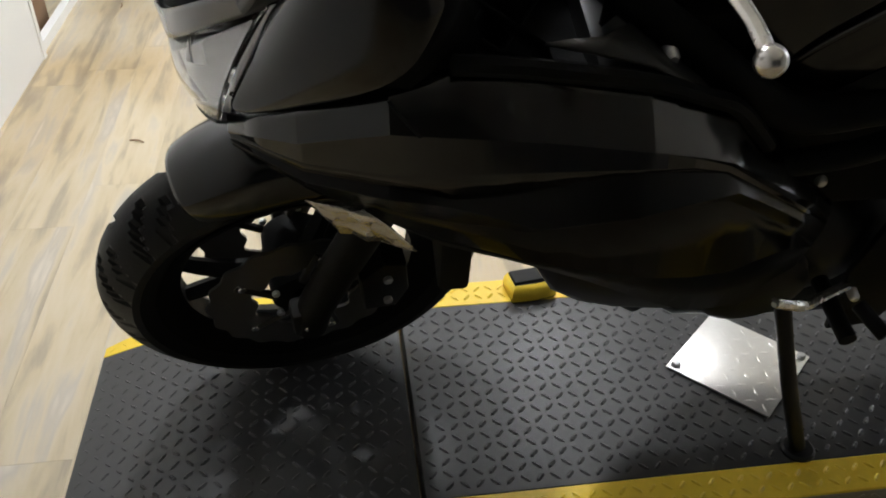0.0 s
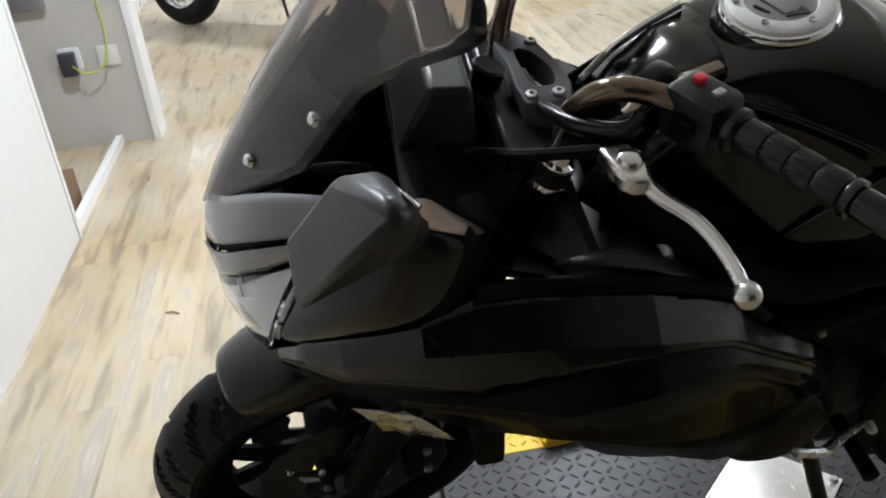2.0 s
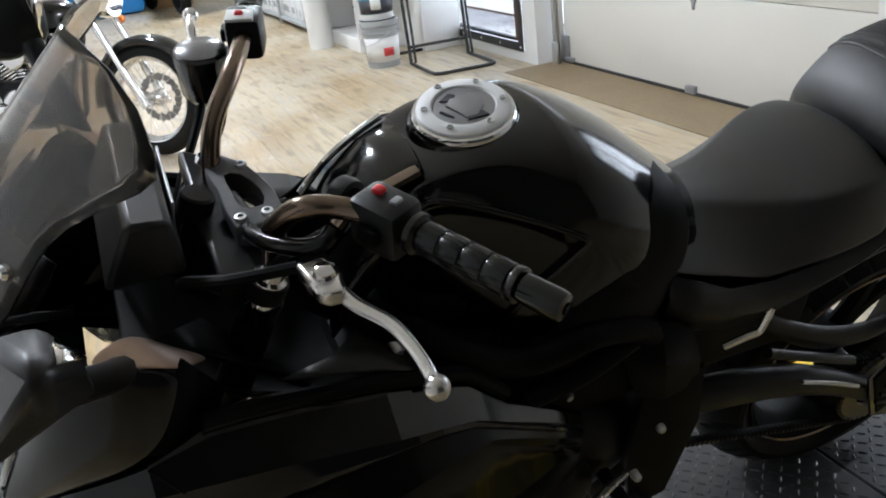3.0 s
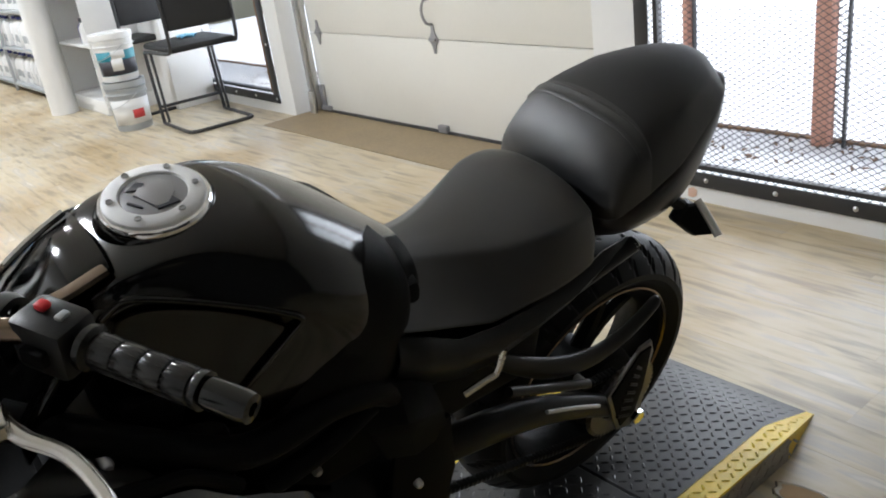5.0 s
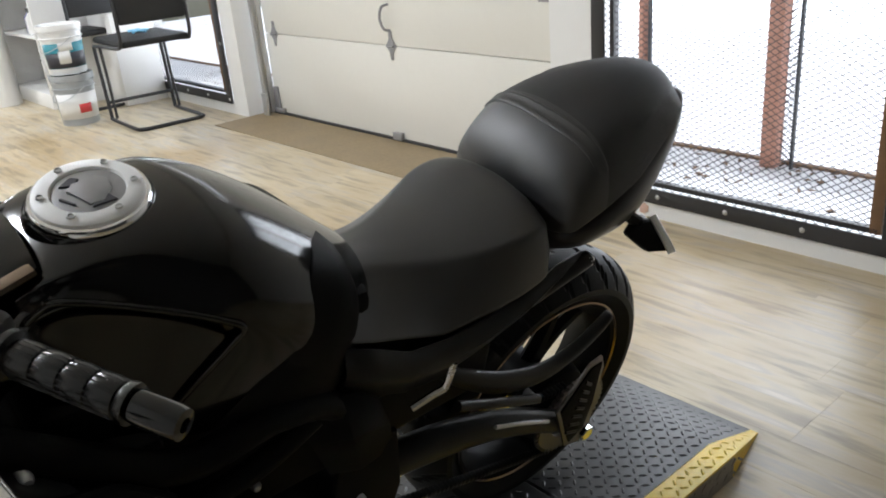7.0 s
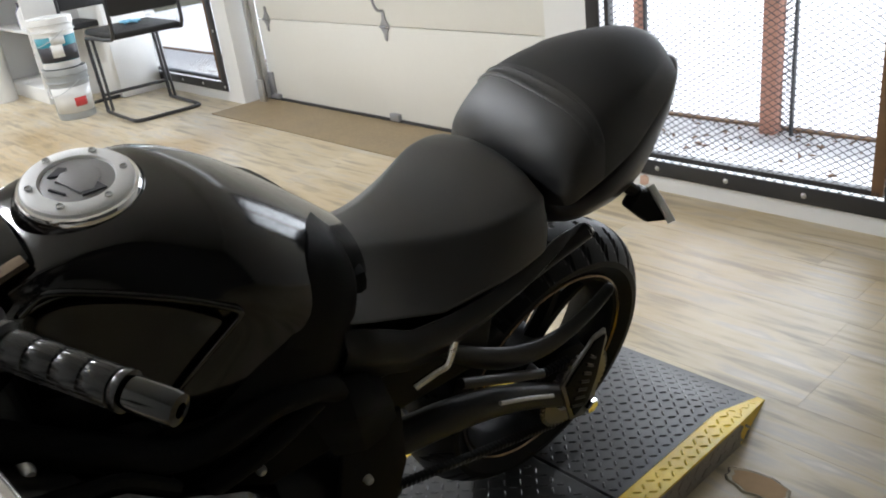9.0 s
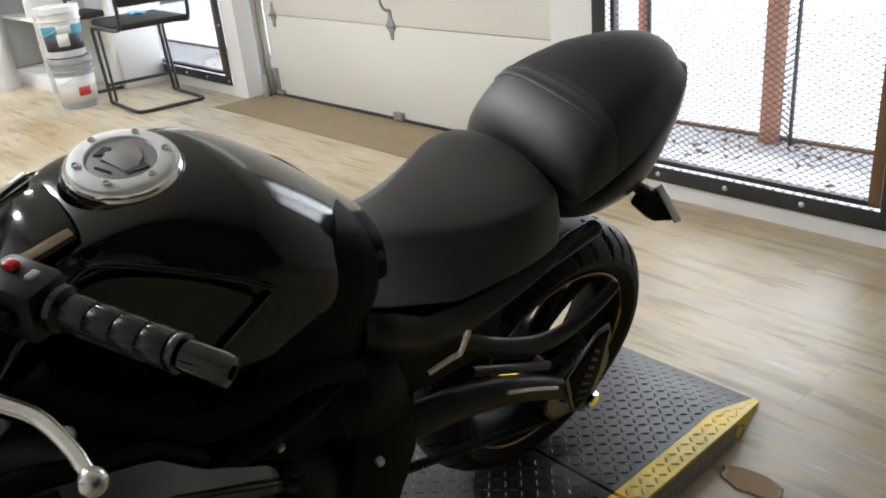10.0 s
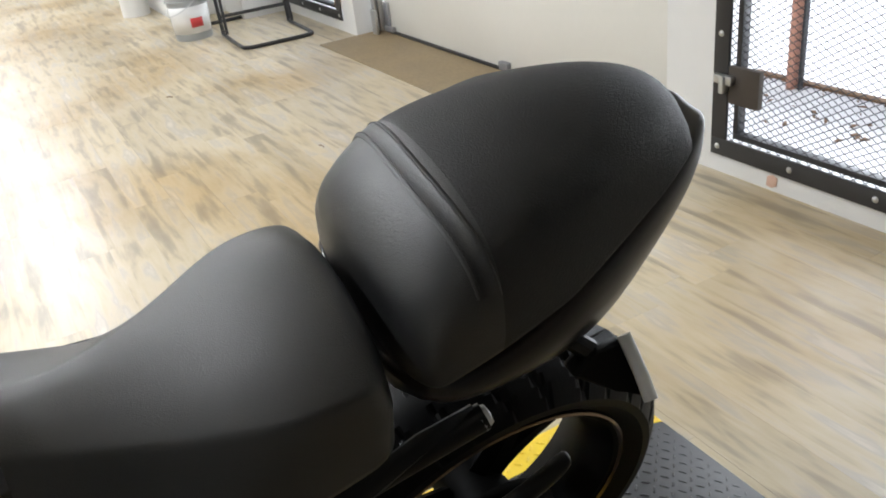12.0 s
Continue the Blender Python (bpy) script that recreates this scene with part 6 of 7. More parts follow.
# ---- loose things along the walls ----
def bucket(m, r, h, mat, label, lid, band, band_label, print_mat):
    t = thing("bucket", m, label, "bucket", "stacked buckets")
    part("body", revolve([(0, 0), (r * 0.86, 0), (r * 0.88, 0.006), (r * 0.965, h * 0.74), (r * 1.03, h * 0.75), (r * 1.03, h * 0.77), (r * 0.97, h * 0.775), (r * 0.98, h * 0.86), (r * 1.03, h * 0.865), (r * 1.03, h * 0.885), (r * 0.98, h * 0.89), (r, h), (r - 0.006, h), (r * 0.86 - 0.006, 0.008), (0, 0.008)], (0, 0, 0), (0, 0, 1), 48), mat, t)
    part("lid", revolve([(0, h - 0.004), (r * 0.9, h - 0.004), (r * 0.93, h + 0.008), (r * 1.04, h + 0.010), (r * 1.05, h - 0.03), (r * 1.01, h - 0.032)], (0, 0, 0), (0, 0, 1), 48), lid, t, "snap-on lid")
    bm = bmesh.new()
    secs = []
    for k in range(19):
        a = radians(-85 + k * 8)
        secs.append([Vector((math.cos(a), math.sin(a), 0)) * (r * (0.88 + 0.09 * z / (h * 0.74)) + 0.002) + Vector((0, 0, z)) for z in (h * 0.14, h * 0.66)])
    lb = part("label", loft(secs, bm=bm), band, t, band_label, solid=0.001)
    secs = []
    for k in range(7):
        a = radians(-14 + k * 6)
        secs.append([Vector((math.cos(a), math.sin(a), 0)) * (r * (0.88 + 0.09 * z / (h * 0.74)) + 0.0045) + Vector((0, 0, z)) for z in (h * 0.26, h * 0.44)])
    part("print_block", loft(secs), print_mat, lb, solid=0.001)
    part("bail_handle", tube([Vector((math.cos(a) * r * 1.06, math.sin(a) * r * 1.06, h * 0.78 - 0.10 * math.sin(math.pi * k / 12))) for k, a in [(k, radians(-170 + 15 * k)) for k in range(13)]], 0.003, 6, 2), M_GALV, t, "wire handle")
    return t


def label_block(t, r, h, a0, a1, z0, z1, mat, lift, label=""):
    """A printed patch curved round a bucket."""
    secs = []
    for k in range(13):
        a = radians(a0 + (a1 - a0) * k / 12)
        secs.append([Vector((math.cos(a), math.sin(a), 0)) * (r * (0.88 + 0.09 * z / (h * 0.74)) + lift) + Vector((0, 0, z)) for z in (h * z0, h * z1)])
    part("print_block", loft(secs), mat, t, label, solid=0.001)


bucket(pose(-6.33, 2.39, 0), 0.148, 0.36, M_BUCKET, "grey plastic bucket with a white label, standing on the floor", M_BUCKET, M_WHITE, "white paper label", M_REDLAB)
tub = bucket(pose(-6.35, 2.39, 0.372), 0.148, 0.34, M_WHITE, "white plastic bucket with a dark label on another bucket", M_WHITE, M_TEAL, "teal and black label", M_INK)
label_block(tub, 0.148, 0.34, -80, 52, 0.15, 0.46, M_INK, 0.006, "black lower half of the label")
label_block(tub, 0.148, 0.34, -34, -2, 0.24, 0.50, M_WHITE, 0.008, "white patch on the label")
label_block(tub, 0.148, 0.34, -30, 8, 0.50, 0.67, M_WHITE, 0.008, "white patch on the label")
# two cantilever chairs, one behind the other
def sled_chair(m, label):
    c = thing("chair", m, label, "chair", "cantilever chairs")
    for s in (-1, 1):
        y = s * 0.245
        part("side_tube", tube([(-0.60, y, 0.545), (-0.62, y, 0.50), (-0.585, y, 0.10), (-0.575, y, 0.03), (-0.54, y, 0.013), (-0.10, y, 0.013), (-0.02, y * 0.9, 0.013), (0.0, y * 0.6, 0.013), (0.0, 0, 0.013)], 0.0135, 10, 5), M_BLACKSTEEL, c, "bent steel tube")
        part("back_tube", tube([(-0.60, y, 0.545), (-0.45, y, 0.555), (-0.10, y, 0.565), (-0.02, y, 0.60), (0.0, y, 0.70), (-0.01, y, 1.06)], 0.0135, 10, 5), M_BLACKSTEEL, c, "bent steel tube")
    part("front_stretcher", tube([(-0.585, -0.245, 0.135), (-0.585, 0.245, 0.135)], 0.0125, 8), M_BLACKSTEEL, c)
    part("inner_leg", tube([(-0.52, -0.235, 0.55), (-0.50, -0.235, 0.30), (-0.47, -0.24, 0.03)], 0.011, 8), M_BLACKSTEEL, c)
    part("inner_leg", tube([(-0.52, 0.235, 0.55), (-0.50, 0.235, 0.30), (-0.47, 0.24, 0.03)], 0.011, 8), M_BLACKSTEEL, c)
    part("seat", one((-0.63, -0.03, -0.245, 0.245, 0.565, 0.612, 0.02)), M_VINYLD, c, "black padded seat")
    part("backrest", one((-0.035, 0.012, -0.235, 0.235, 0.72, 1.06, 0.018)), M_VINYLD, c, "black padded back")
    return c


sled_chair(pose(-5.55, 2.765, 0, 0, 0, -3), "black cantilever chair with a steel tube frame")
sled_chair(pose(-6.62, 2.80, 0.0, 0, 0, 2), "black cantilever chair standing behind another chair")
stand = thing("low_shelf", pose(-6.9, 3.0, 0), "white low wall box behind the chair", "shelf")
part("box", one((-0.30, 0.35, -0.16, 0.18, 0.0, 0.72, 0.004)), M_WALL, stand)
cloth = bmesh.new()
for k in range(5):
    a = 2 * math.pi * k / 5
    tube([(0, 0, 0.012), (0.05 * math.cos(a), 0.04 * math.sin(a), 0.016), (0.09 * math.cos(a + 0.3), 0.07 * math.sin(a + 0.3), 0.012)], 0.013, 6, bm=cloth, flat=0.7)
ob = tagged(part("work_glove", cloth, M_BLUEC), "light blue rubber glove lying on the chair", "glove")
ob.matrix_world = pose(-5.98, 2.82, 0.612)

# white shelf unit, roll and boards
shelf = thing("shelf_unit", pose(-7.45, 2.72, 0), "white shelf unit with a few bottles and a case", "shelf")
part("plinth", one((-0.55, 0.42, -0.30, 0.45, 0.0, 0.12, 0.004)), M_TRIMW, shelf)
part("side_panel", one((0.40, 0.42, -0.30, 0.45, 0.12, 1.6, 0.003)), M_TRIMW, shelf)
part("side_panel", one((-0.55, -0.53, -0.30, 0.45, 0.12, 1.6, 0.003)), M_TRIMW, shelf)
part("back_panel", one((-0.53, 0.40, 0.43, 0.45, 0.12, 1.6, 0.003)), M_TRIMW, shelf)
for z in (0.56, 0.95, 1.4):
    part("shelf_board", one((-0.53, 0.40, -0.30, 0.43, z, z + 0.02, 0.003)), M_TRIMW, shelf)
case = thing("tool_case", pose(-7.25, 2.62, 0.12), "dark grey plastic case on the bottom shelf", "case")
part("shell", one((-0.16, 0.16, -0.10, 0.10, 0.0, 0.28, 0.03)), M_DARKMETAL, case)
part("handle", tube([(-0.05, -0.10, 0.24), (-0.04, -0.13, 0.25), (0.04, -0.13, 0.25), (0.05, -0.10, 0.24)], 0.009, 8), M_TRIMB, case)
for x, y, mat, lab in ((-7.42, 2.52, M_NAVY, "dark blue spray bottle on a shelf"), (-7.33, 2.50, M_WHITE, "white bottle with purple print on a shelf"), (-7.24, 2.56, M_NAVY, "small dark blue can on a shelf")):
    t = thing("bottle", pose(x, y, 0.58), lab, "bottle", "shelf bottles")
    part("body", revolve([(0, 0), (0.035, 0), (0.038, 0.01), (0.038, 0.13), (0.015, 0.16), (0.015, 0.175)], (0, 0, 0), (0, 0, 1), 20), mat, t)
    part("cap", cyl((0, 0, 0.17), (0, 0, 0.20), 0.017, 14), M_INK, t)
roll = thing("paper_roll", pose(-7.72, 2.26, 0), "tall white roll standing on the floor", "roll")
part("sheet", revolve([(0.06, 0), (0.115, 0), (0.115, 1.35), (0.06, 1.35)], (0, 0, 0), (0, 0, 1), 36, closed=True), M_WHITE, roll)
brd = thing("board", pose(-7.98, 2.30, 0, 0, 0, 4), "white board leaning against the shelf", "board")
part("sheet", one((-0.10, 0.10, -0.015, 0.015, 0.0, 1.5, 0.003)), M_TRIMW, brd)

# rack of white jugs along the far wall
rack = thing("jug_rack", pose(-10.6, 2.62, 0), "grey steel rack filled with white jugs", "shelf")
for z in (0.06, 0.44, 0.82, 1.2):
    part("shelf_board", one((-2.2, 2.2, -0.26, 0.26, z, z + 0.03, 0.003)), M_BUCKET, rack)
for x in (-2.2, -0.75, 0.75, 2.17):
    part("upright", one((x, x + 0.03, -0.27, -0.24, 0, 1.6, 0.002)), M_BUCKET, rack)
jug = None
for lev, z in enumerate((0.09, 0.47, 0.85)):
    for k in range(22):
        x = -12.68 + 0.195 * k + random.uniform(-0.015, 0.015)
        m = pose(x, 2.47 + random.uniform(-0.02, 0.02), z, 0, 0, random.uniform(-12, 12))
        if jug is None:
            jug = thing("jug", m, "white plastic jug with a dark label on a rack", "jug", "jugs on the rack")
            bm = loft([[(a * k1, b * k1, zz) for a, b in ((-0.075, -0.06), (0.075, -0.06), (0.085, 0), (0.075, 0.06), (-0.075, 0.06), (-0.085, 0))] for zz, k1 in ((0, 0.92), (0.01, 1), (0.20, 1), (0.25, 0.65), (0.275, 0.3))], True, True)
            part("body", bm, M_WHITE, jug, bevel=0.006)
            part("cap", cyl((0, 0, 0.272), (0, 0, 0.30), 0.022, 12), M_NAVY, jug)
            part("label", one((-0.05, 0.05, -0.064, -0.061, 0.06, 0.13)), M_BUCKET, jug)
        else:
            copy_thing(jug, m)


# ---- the other motorcycles ----
def spoke_wheel(t, c, r, width, rim_r, name):
    c = Vector(c)
    bm = revolve([(rim_r, -width * 0.42), (rim_r + 0.006, -width * 0.45), (rim_r - 0.012, -width * 0.2), (rim_r - 0.015, 0), (rim_r - 0.012, width * 0.2), (rim_r + 0.006, width * 0.45), (rim_r, width * 0.42), (rim_r - 0.020, width * 0.2), (rim_r - 0.024, 0), (rim_r - 0.020, -width * 0.2)], c, (1, 0, 0), 64, closed=True)
    w = part(name, bm, M_CHROME, t, "chrome spoked wheel")
    part("tyre", revolve([(rim_r - 0.003, -width * 0.36)] + [(rim_r + (r - rim_r) * math.sin(a) ** 0.7, -width / 2 * math.cos(a)) for a in [radians(18 + 12 * i) for i in range(13)]] + [(rim_r - 0.003, width * 0.36)], c, (1, 0, 0), 64), M_RUBBER, w, "black tyre")
    part("hub", revolve([(0.012, -0.06), (0.05, -0.06), (0.05, -0.05), (0.03, -0.03), (0.03, 0.03), (0.05, 0.05), (0.05, 0.06), (0.012, 0.06)], c, (1, 0, 0), 24, closed=True), M_ALU, w)
    bm = bmesh.new()
    for k in range(40):
        a = 2 * math.pi * k / 40
        s = 1 if k % 2 else -1
        sh = 0.5 if (k // 2) % 2 else -0.5
        tube([c + Vector((s * 0.05, math.sin(a + sh) * 0.046, math.cos(a + sh) * 0.046)), c + Vector((0, math.sin(a) * (rim_r - 0.018), math.cos(a) * (rim_r - 0.018)))], 0.0016, 5, bm=bm)
    tagged(part("spokes", bm, M_CHROME, w, "thin wire spokes"), kind="stuff")
    part("brake_disc", petal_disc(c, 0.068, 0.145, 0.10, 12), M_DISC, w)
    return w


def arc_guard(c, r, half, a0, a1):
    secs = []
    for i in range(17):
        a = radians(a0 + (a1 - a0) * i / 16)
        row = []
        for v, k in ((-1, 0.055), (-0.95, 0.02), (-0.6, 0.003), (0, 0), (0.6, 0.003), (0.95, 0.02), (1, 0.055)):
            row.append(Vector(c) + Vector((v * half, math.sin(a) * (r - k), math.cos(a) * (r - k))))
        secs.append(row)
    return loft(secs)


def cruiser(m, label, body_mat):
    t = thing("cruiser_motorcycle", m, label, "motorcycle")
    f, r = (0, 0, 0.335), (0, 1.60, 0.325)
    spoke_wheel(t, f, 0.335, 0.11, 0.245, "front_wheel")
    spoke_wheel(t, r, 0.325, 0.165, 0.20, "rear_wheel")
    part("front_mudguard", arc_guard(f, 0.37, 0.075, -50, 95), body_mat, t, "gloss black mudguard", solid=0.004)
    part("rear_mudguard", arc_guard(r, 0.37, 0.105, -75, 105), body_mat, t, "gloss black mudguard", solid=0.004)
    for s in (-1, 1):
        fk = part("fork_leg", tube([(s * 0.105, -0.02, 0.30), (s * 0.105, 0.10, 0.52)], 0.026, 12), M_ALU, t, "bare metal fork slider")
        part("fork_tube", tube([(s * 0.105, 0.10, 0.52), (s * 0.105, 0.34, 0.98)], 0.020, 12), M_CHROME, fk)
        part("shock", tube([(s * 0.14, 1.50, 0.36), (s * 0.14, 1.38, 0.68)], 0.016, 10), M_CHROME, t, "chrome shock absorber")
        bm = bmesh.new()
        for k in range(9):
            p = Vector((s * 0.14, 1.49 - 0.012 * k, 0.40 + 0.026 * k))
            revolve([(0.026, -0.005), (0.031, 0), (0.026, 0.005), (0.021, 0)], p, (0, -0.35, 0.94), 14, bm, True)
        part("spring", bm, M_CHROME, t, "coiled spring")
        part("strut", tube([(s * 0.125, 1.42, 0.70), (s * 0.125, 1.62, 0.74), (s * 0.12, 1.82, 0.70)], 0.02, 8, flat=0.5), M_CHROME, t, "chrome mudguard strut")
        part("turn_signal", revolve([(0, 0.05), (0.02, 0.045), (0.032, 0.02), (0.032, -0.01), (0, -0.02)], (s * 0.2, 0.30, 0.80), (0, -1, 0), 16), M_ORANGE, t, "amber turn signal")
        part("handlebar", tube([(s * 0.03, 0.36, 1.02), (s * 0.16, 0.36, 1.14), (s * 0.34, 0.46, 1.16), (s * 0.42, 0.58, 1.13)], 0.012, 10), M_CHROME, t, "chrome handlebar")
        part("mirror", revolve([(0, 0.012), (0.04, 0.010), (0.05, 0), (0, -0.012)], (s * 0.36, 0.42, 1.30), (0, 1, 0), 18), M_CHROME, t)
    part("headlight", revolve([(0, -0.03), (0.085, -0.025), (0.095, 0), (0.09, 0.05), (0.05, 0.12), (0, 0.13)], (0, 0.18, 0.90), (0, 1, 0), 28), M_CHROME, t, "chrome headlight")
    part("tank", loft([[(v * k, u, w0 + h * (0.5 - 0.5 * math.cos(a)) * 0 + h * math.sin(a)) for v, a in ((-0.15, 0), (-0.155, 0.5), (-0.10, 1.1), (0, 1.4), (0.10, 1.1), (0.155, 0.5), (0.15, 0))] for u, k, w0, h in ((0.42, 0.35, 0.80, 0.10), (0.50, 0.85, 0.78, 0.17), (0.65, 1.0, 0.76, 0.19), (0.82, 0.8, 0.74, 0.15), (0.95, 0.4, 0.72, 0.06))]), body_mat, t, "gloss black tank", subsurf=2)
    part("rider_seat", loft([[(v, u, w) for v, w in ((-wd, 0.62), (-wd * 1.05, 0.66), (-wd * 0.6, top), (0, top - 0.01), (wd * 0.6, top), (wd * 1.05, 0.66), (wd, 0.62))] for u, wd, top in ((0.90, 0.08, 0.72), (1.02, 0.14, 0.705), (1.15, 0.17, 0.71), (1.28, 0.15, 0.77))], False), M_VINYLD, t, "black leather seat", subsurf=2)
    part("pillion_seat", loft([[(v, u, w) for v, w in ((-wd, 0.70), (-wd * 0.9, top), (0, top + 0.01), (wd * 0.9, top), (wd, 0.70))] for u, wd, top in ((1.28, 0.12, 0.76), (1.40, 0.13, 0.775), (1.55, 0.11, 0.76), (1.66, 0.06, 0.73))], False), M_VINYLD, t, "black leather pillion pad", subsurf=2)
    part("crankcase", one((-0.14, 0.14, 0.62, 1.12, 0.24, 0.50, 0.04)), M_DARKMETAL, t, "dark crankcase")
    for u, tilt in ((0.66, -22), (0.94, 22)):
        m = pose(0, u, 0.48) @ Matrix.Rotation(radians(-tilt), 4, "X")
        cy = part("cylinder", box(bmesh.new(), -0.07, 0.07, -0.07, 0.07, 0.0, 0.155, 0.004, m), M_DARKMETAL, t, "finned cylinder")
        for k in range(8):
            part("fin", box(bmesh.new(), -0.085, 0.085, -0.085, 0.085, 0.02 * k, 0.02 * k + 0.011, 0.003, m), M_ALU, cy)
    for s in (-1, 1):
        part("air_cleaner", revolve([(0, 0.05), (0.07, 0.048), (0.095, 0.035), (0.10, 0)], (s * 0.13, 0.80, 0.66), (s, 0, 0), 32), M_CHROME, t, "chrome air cleaner cover")
        part("side_cover", one((s * 0.15 - 0.02, s * 0.15 + 0.02, 1.05, 1.22, 0.44, 0.62, 0.015)), M_CHROME, t, "chrome side cover")
        part("engine_cover", revolve([(0, 0.035), (0.06, 0.032), (0.085, 0.015), (0.09, 0)], (s * 0.14, 0.86, 0.36), (s, 0, 0), 28), M_CHROME, t, "chrome engine cover")
        part("engine_cover", revolve([(0, 0.03), (0.045, 0.028), (0.06, 0.01), (0.065, 0)], (s * 0.14, 1.03, 0.38), (s, 0, 0), 28), M_CHROME, t, "chrome engine cover")
    part("exhaust_pipe", tube([(-0.15, 0.70, 0.52), (-0.20, 0.74, 0.36), (-0.21, 0.95, 0.33), (-0.21, 1.35, 0.36), (-0.21, 1.80, 0.38)], 0.036, 16, 6), M_CHROME, t, "long chrome exhaust pipe")
    part("exhaust_pipe", tube([(-0.15, 1.02, 0.54), (-0.21, 1.08, 0.47), (-0.215, 1.20, 0.455), (-0.215, 1.55, 0.47), (-0.215, 1.90, 0.485)], 0.036, 16, 6), M_CHROME, t, "long chrome exhaust pipe")
    part("tail_lamp", revolve([(0, 0.05), (0.03, 0.045), (0.045, 0.02), (0.045, 0)], (0, 1.93, 0.66), (0, 1, 0), 20), M_RED, t, "red tail lamp")
    part("rear_signal", revolve([(0, 0.04), (0.02, 0.038), (0.03, 0.015), (0.03, -0.02), (0, -0.03)], (-0.16, 1.90, 0.60), (0, 1, 0), 16), M_CHROME, t, "chrome rear signal")
    part("frame_tube", tube([(0.0, 0.40, 0.92), (0.06, 0.52, 0.40), (0.08, 0.62, 0.24), (0.10, 1.15, 0.24), (0.10, 1.45, 0.36)], 0.019, 10), M_BLACKSTEEL, t)
    part("frame_tube", tube([(0.0, 0.40, 0.92), (-0.06, 0.52, 0.40), (-0.08, 0.62, 0.24), (-0.10, 1.15, 0.24), (-0.10, 1.45, 0.36)], 0.019, 10), M_BLACKSTEEL, t)
    part("side_stand", tube([(0.12, 0.85, 0.22), (0.25, 0.90, 0.01)], 0.011, 8), M_BLACKSTEEL, t)
    return t


CR_F, CR_R = Vector((-5.02, 0.50, 0)), Vector((-6.02, -0.74, 0))
d = (CR_R - CR_F).normalized()
yaw = math.degrees(math.atan2(-d.x, d.y))
cruiser(pose(CR_F.x, CR_F.y, 0, 0, 0, yaw) @ Matrix.Rotation(radians(7), 4, "Y"), "black and chrome cruiser motorcycle on its side stand", M_GLOSS)

# touring machine far off, seen from behind
tour = thing("touring_motorcycle", pose(-12.6, 1.55, 0, 0, 0, 100), "white touring motorcycle with chrome rails and saddlebags", "motorcycle")
part("rear_wheel", revolve([(0.20, -0.06)] + [(0.20 + 0.11 * math.sin(a) ** 0.7, -0.075 * math.cos(a)) for a in [radians(15 + 15 * i) for i in range(11)]] + [(0.20, 0.06)], (0, -0.15, 0.31), (1, 0, 0), 40), M_RUBBER, tour, "black tyre")
part("rear_mudguard", arc_guard((0, -0.15, 0.31), 0.37, 0.11, -100, 60), M_WHITE, tour, "white mudguard", solid=0.005)
for s in (-1, 1):
    bag = part("saddlebag", one((s * 0.30 - 0.12, s * 0.30 + 0.12, -0.40, 0.25, 0.36, 0.68, 0.05)), M_WHITE, tour, "white saddlebag")
    for z in (0.42, 0.52):
        part("guard_rail", tube([(s * 0.20, -0.43, z), (s * 0.44, -0.42, z), (s * 0.45, 0.10, z)], 0.012, 8), M_CHROME, bag)
    part("turn_signal", revolve([(0, 0.04), (0.03, 0.035), (0.045, 0.01), (0.045, 0)], (s * 0.26, -0.45, 0.74), (0, -1, 0), 18), M_ORANGE, tour, "amber turn signal")
part("tail_lamp", revolve([(0, 0.04), (0.05, 0.035), (0.07, 0.01), (0.07, 0)], (0, -0.52, 0.72), (0, -1, 0), 20), M_RED, tour, "red tail lamp")
part("top_case", one((-0.26, 0.26, -0.42, 0.10, 0.86, 1.16, 0.06)), M_WHITE, tour, "white top case")
part("seat", one((-0.16, 0.16, 0.05, 0.75, 0.70, 0.82, 0.05)), M_VINYLD, tour, "black seat")
part("fairing", one((-0.38, 0.38, 1.05, 1.35, 0.55, 1.25, 0.10)), M_WHITE, tour, "white front fairing")
part("engine", one((-0.20, 0.20, 0.45, 1.05, 0.22, 0.62, 0.05)), M_DARKMETAL, tour)
part("front_wheel", revolve([(0.20, -0.06)] + [(0.20 + 0.11 * math.sin(a) ** 0.7, -0.065 * math.cos(a)) for a in [radians(15 + 15 * i) for i in range(11)]] + [(0.20, 0.06)], (0, 1.50, 0.31), (1, 0, 0), 40), M_RUBBER, tour, "black tyre")
part("number_plate", one((-0.10, 0.10, -0.56, -0.55, 0.50, 0.62, 0.003)), M_WHITE, tour, "pale number plate")
for x in (-0.06, -0.02, 0.02, 0.06):
    part("plate_bar", one((x - 0.012, x + 0.012, -0.564, -0.560, 0.54, 0.58)), M_INK, tour)

# dark motorcycle beyond the cruiser
dk = thing("dark_motorcycle", pose(-9.5, -0.05, 0, 0, 0, 205), "dark motorcycle with blue tank parked by the wall", "motorcycle")
for y, nm in ((0, "front_wheel"), (1.45, "rear_wheel")):
    w = part(nm, rim((0, y, 0.32), 0.22, 0.04), M_ALU, dk)
    part("hub", hub((0, y, 0.32), 0.05), M_ALU, w)
    for k in range(5):
        part("spoke", spoke((0, y, 0.32), 0.22, 2 * math.pi * k / 5, 0), M_ALU, w)
    part("tyre", revolve([(0.22, -0.045)] + [(0.22 + 0.10 * math.sin(a) ** 0.7, -0.06 * math.cos(a)) for a in [radians(15 + 15 * i) for i in range(11)]] + [(0.22, 0.045)], (0, y, 0.32), (1, 0, 0), 44), M_RUBBER, w)
part("front_mudguard", arc_guard((0, 0, 0.32), 0.35, 0.07, -40, 60), M_GLOSS, dk, solid=0.004)
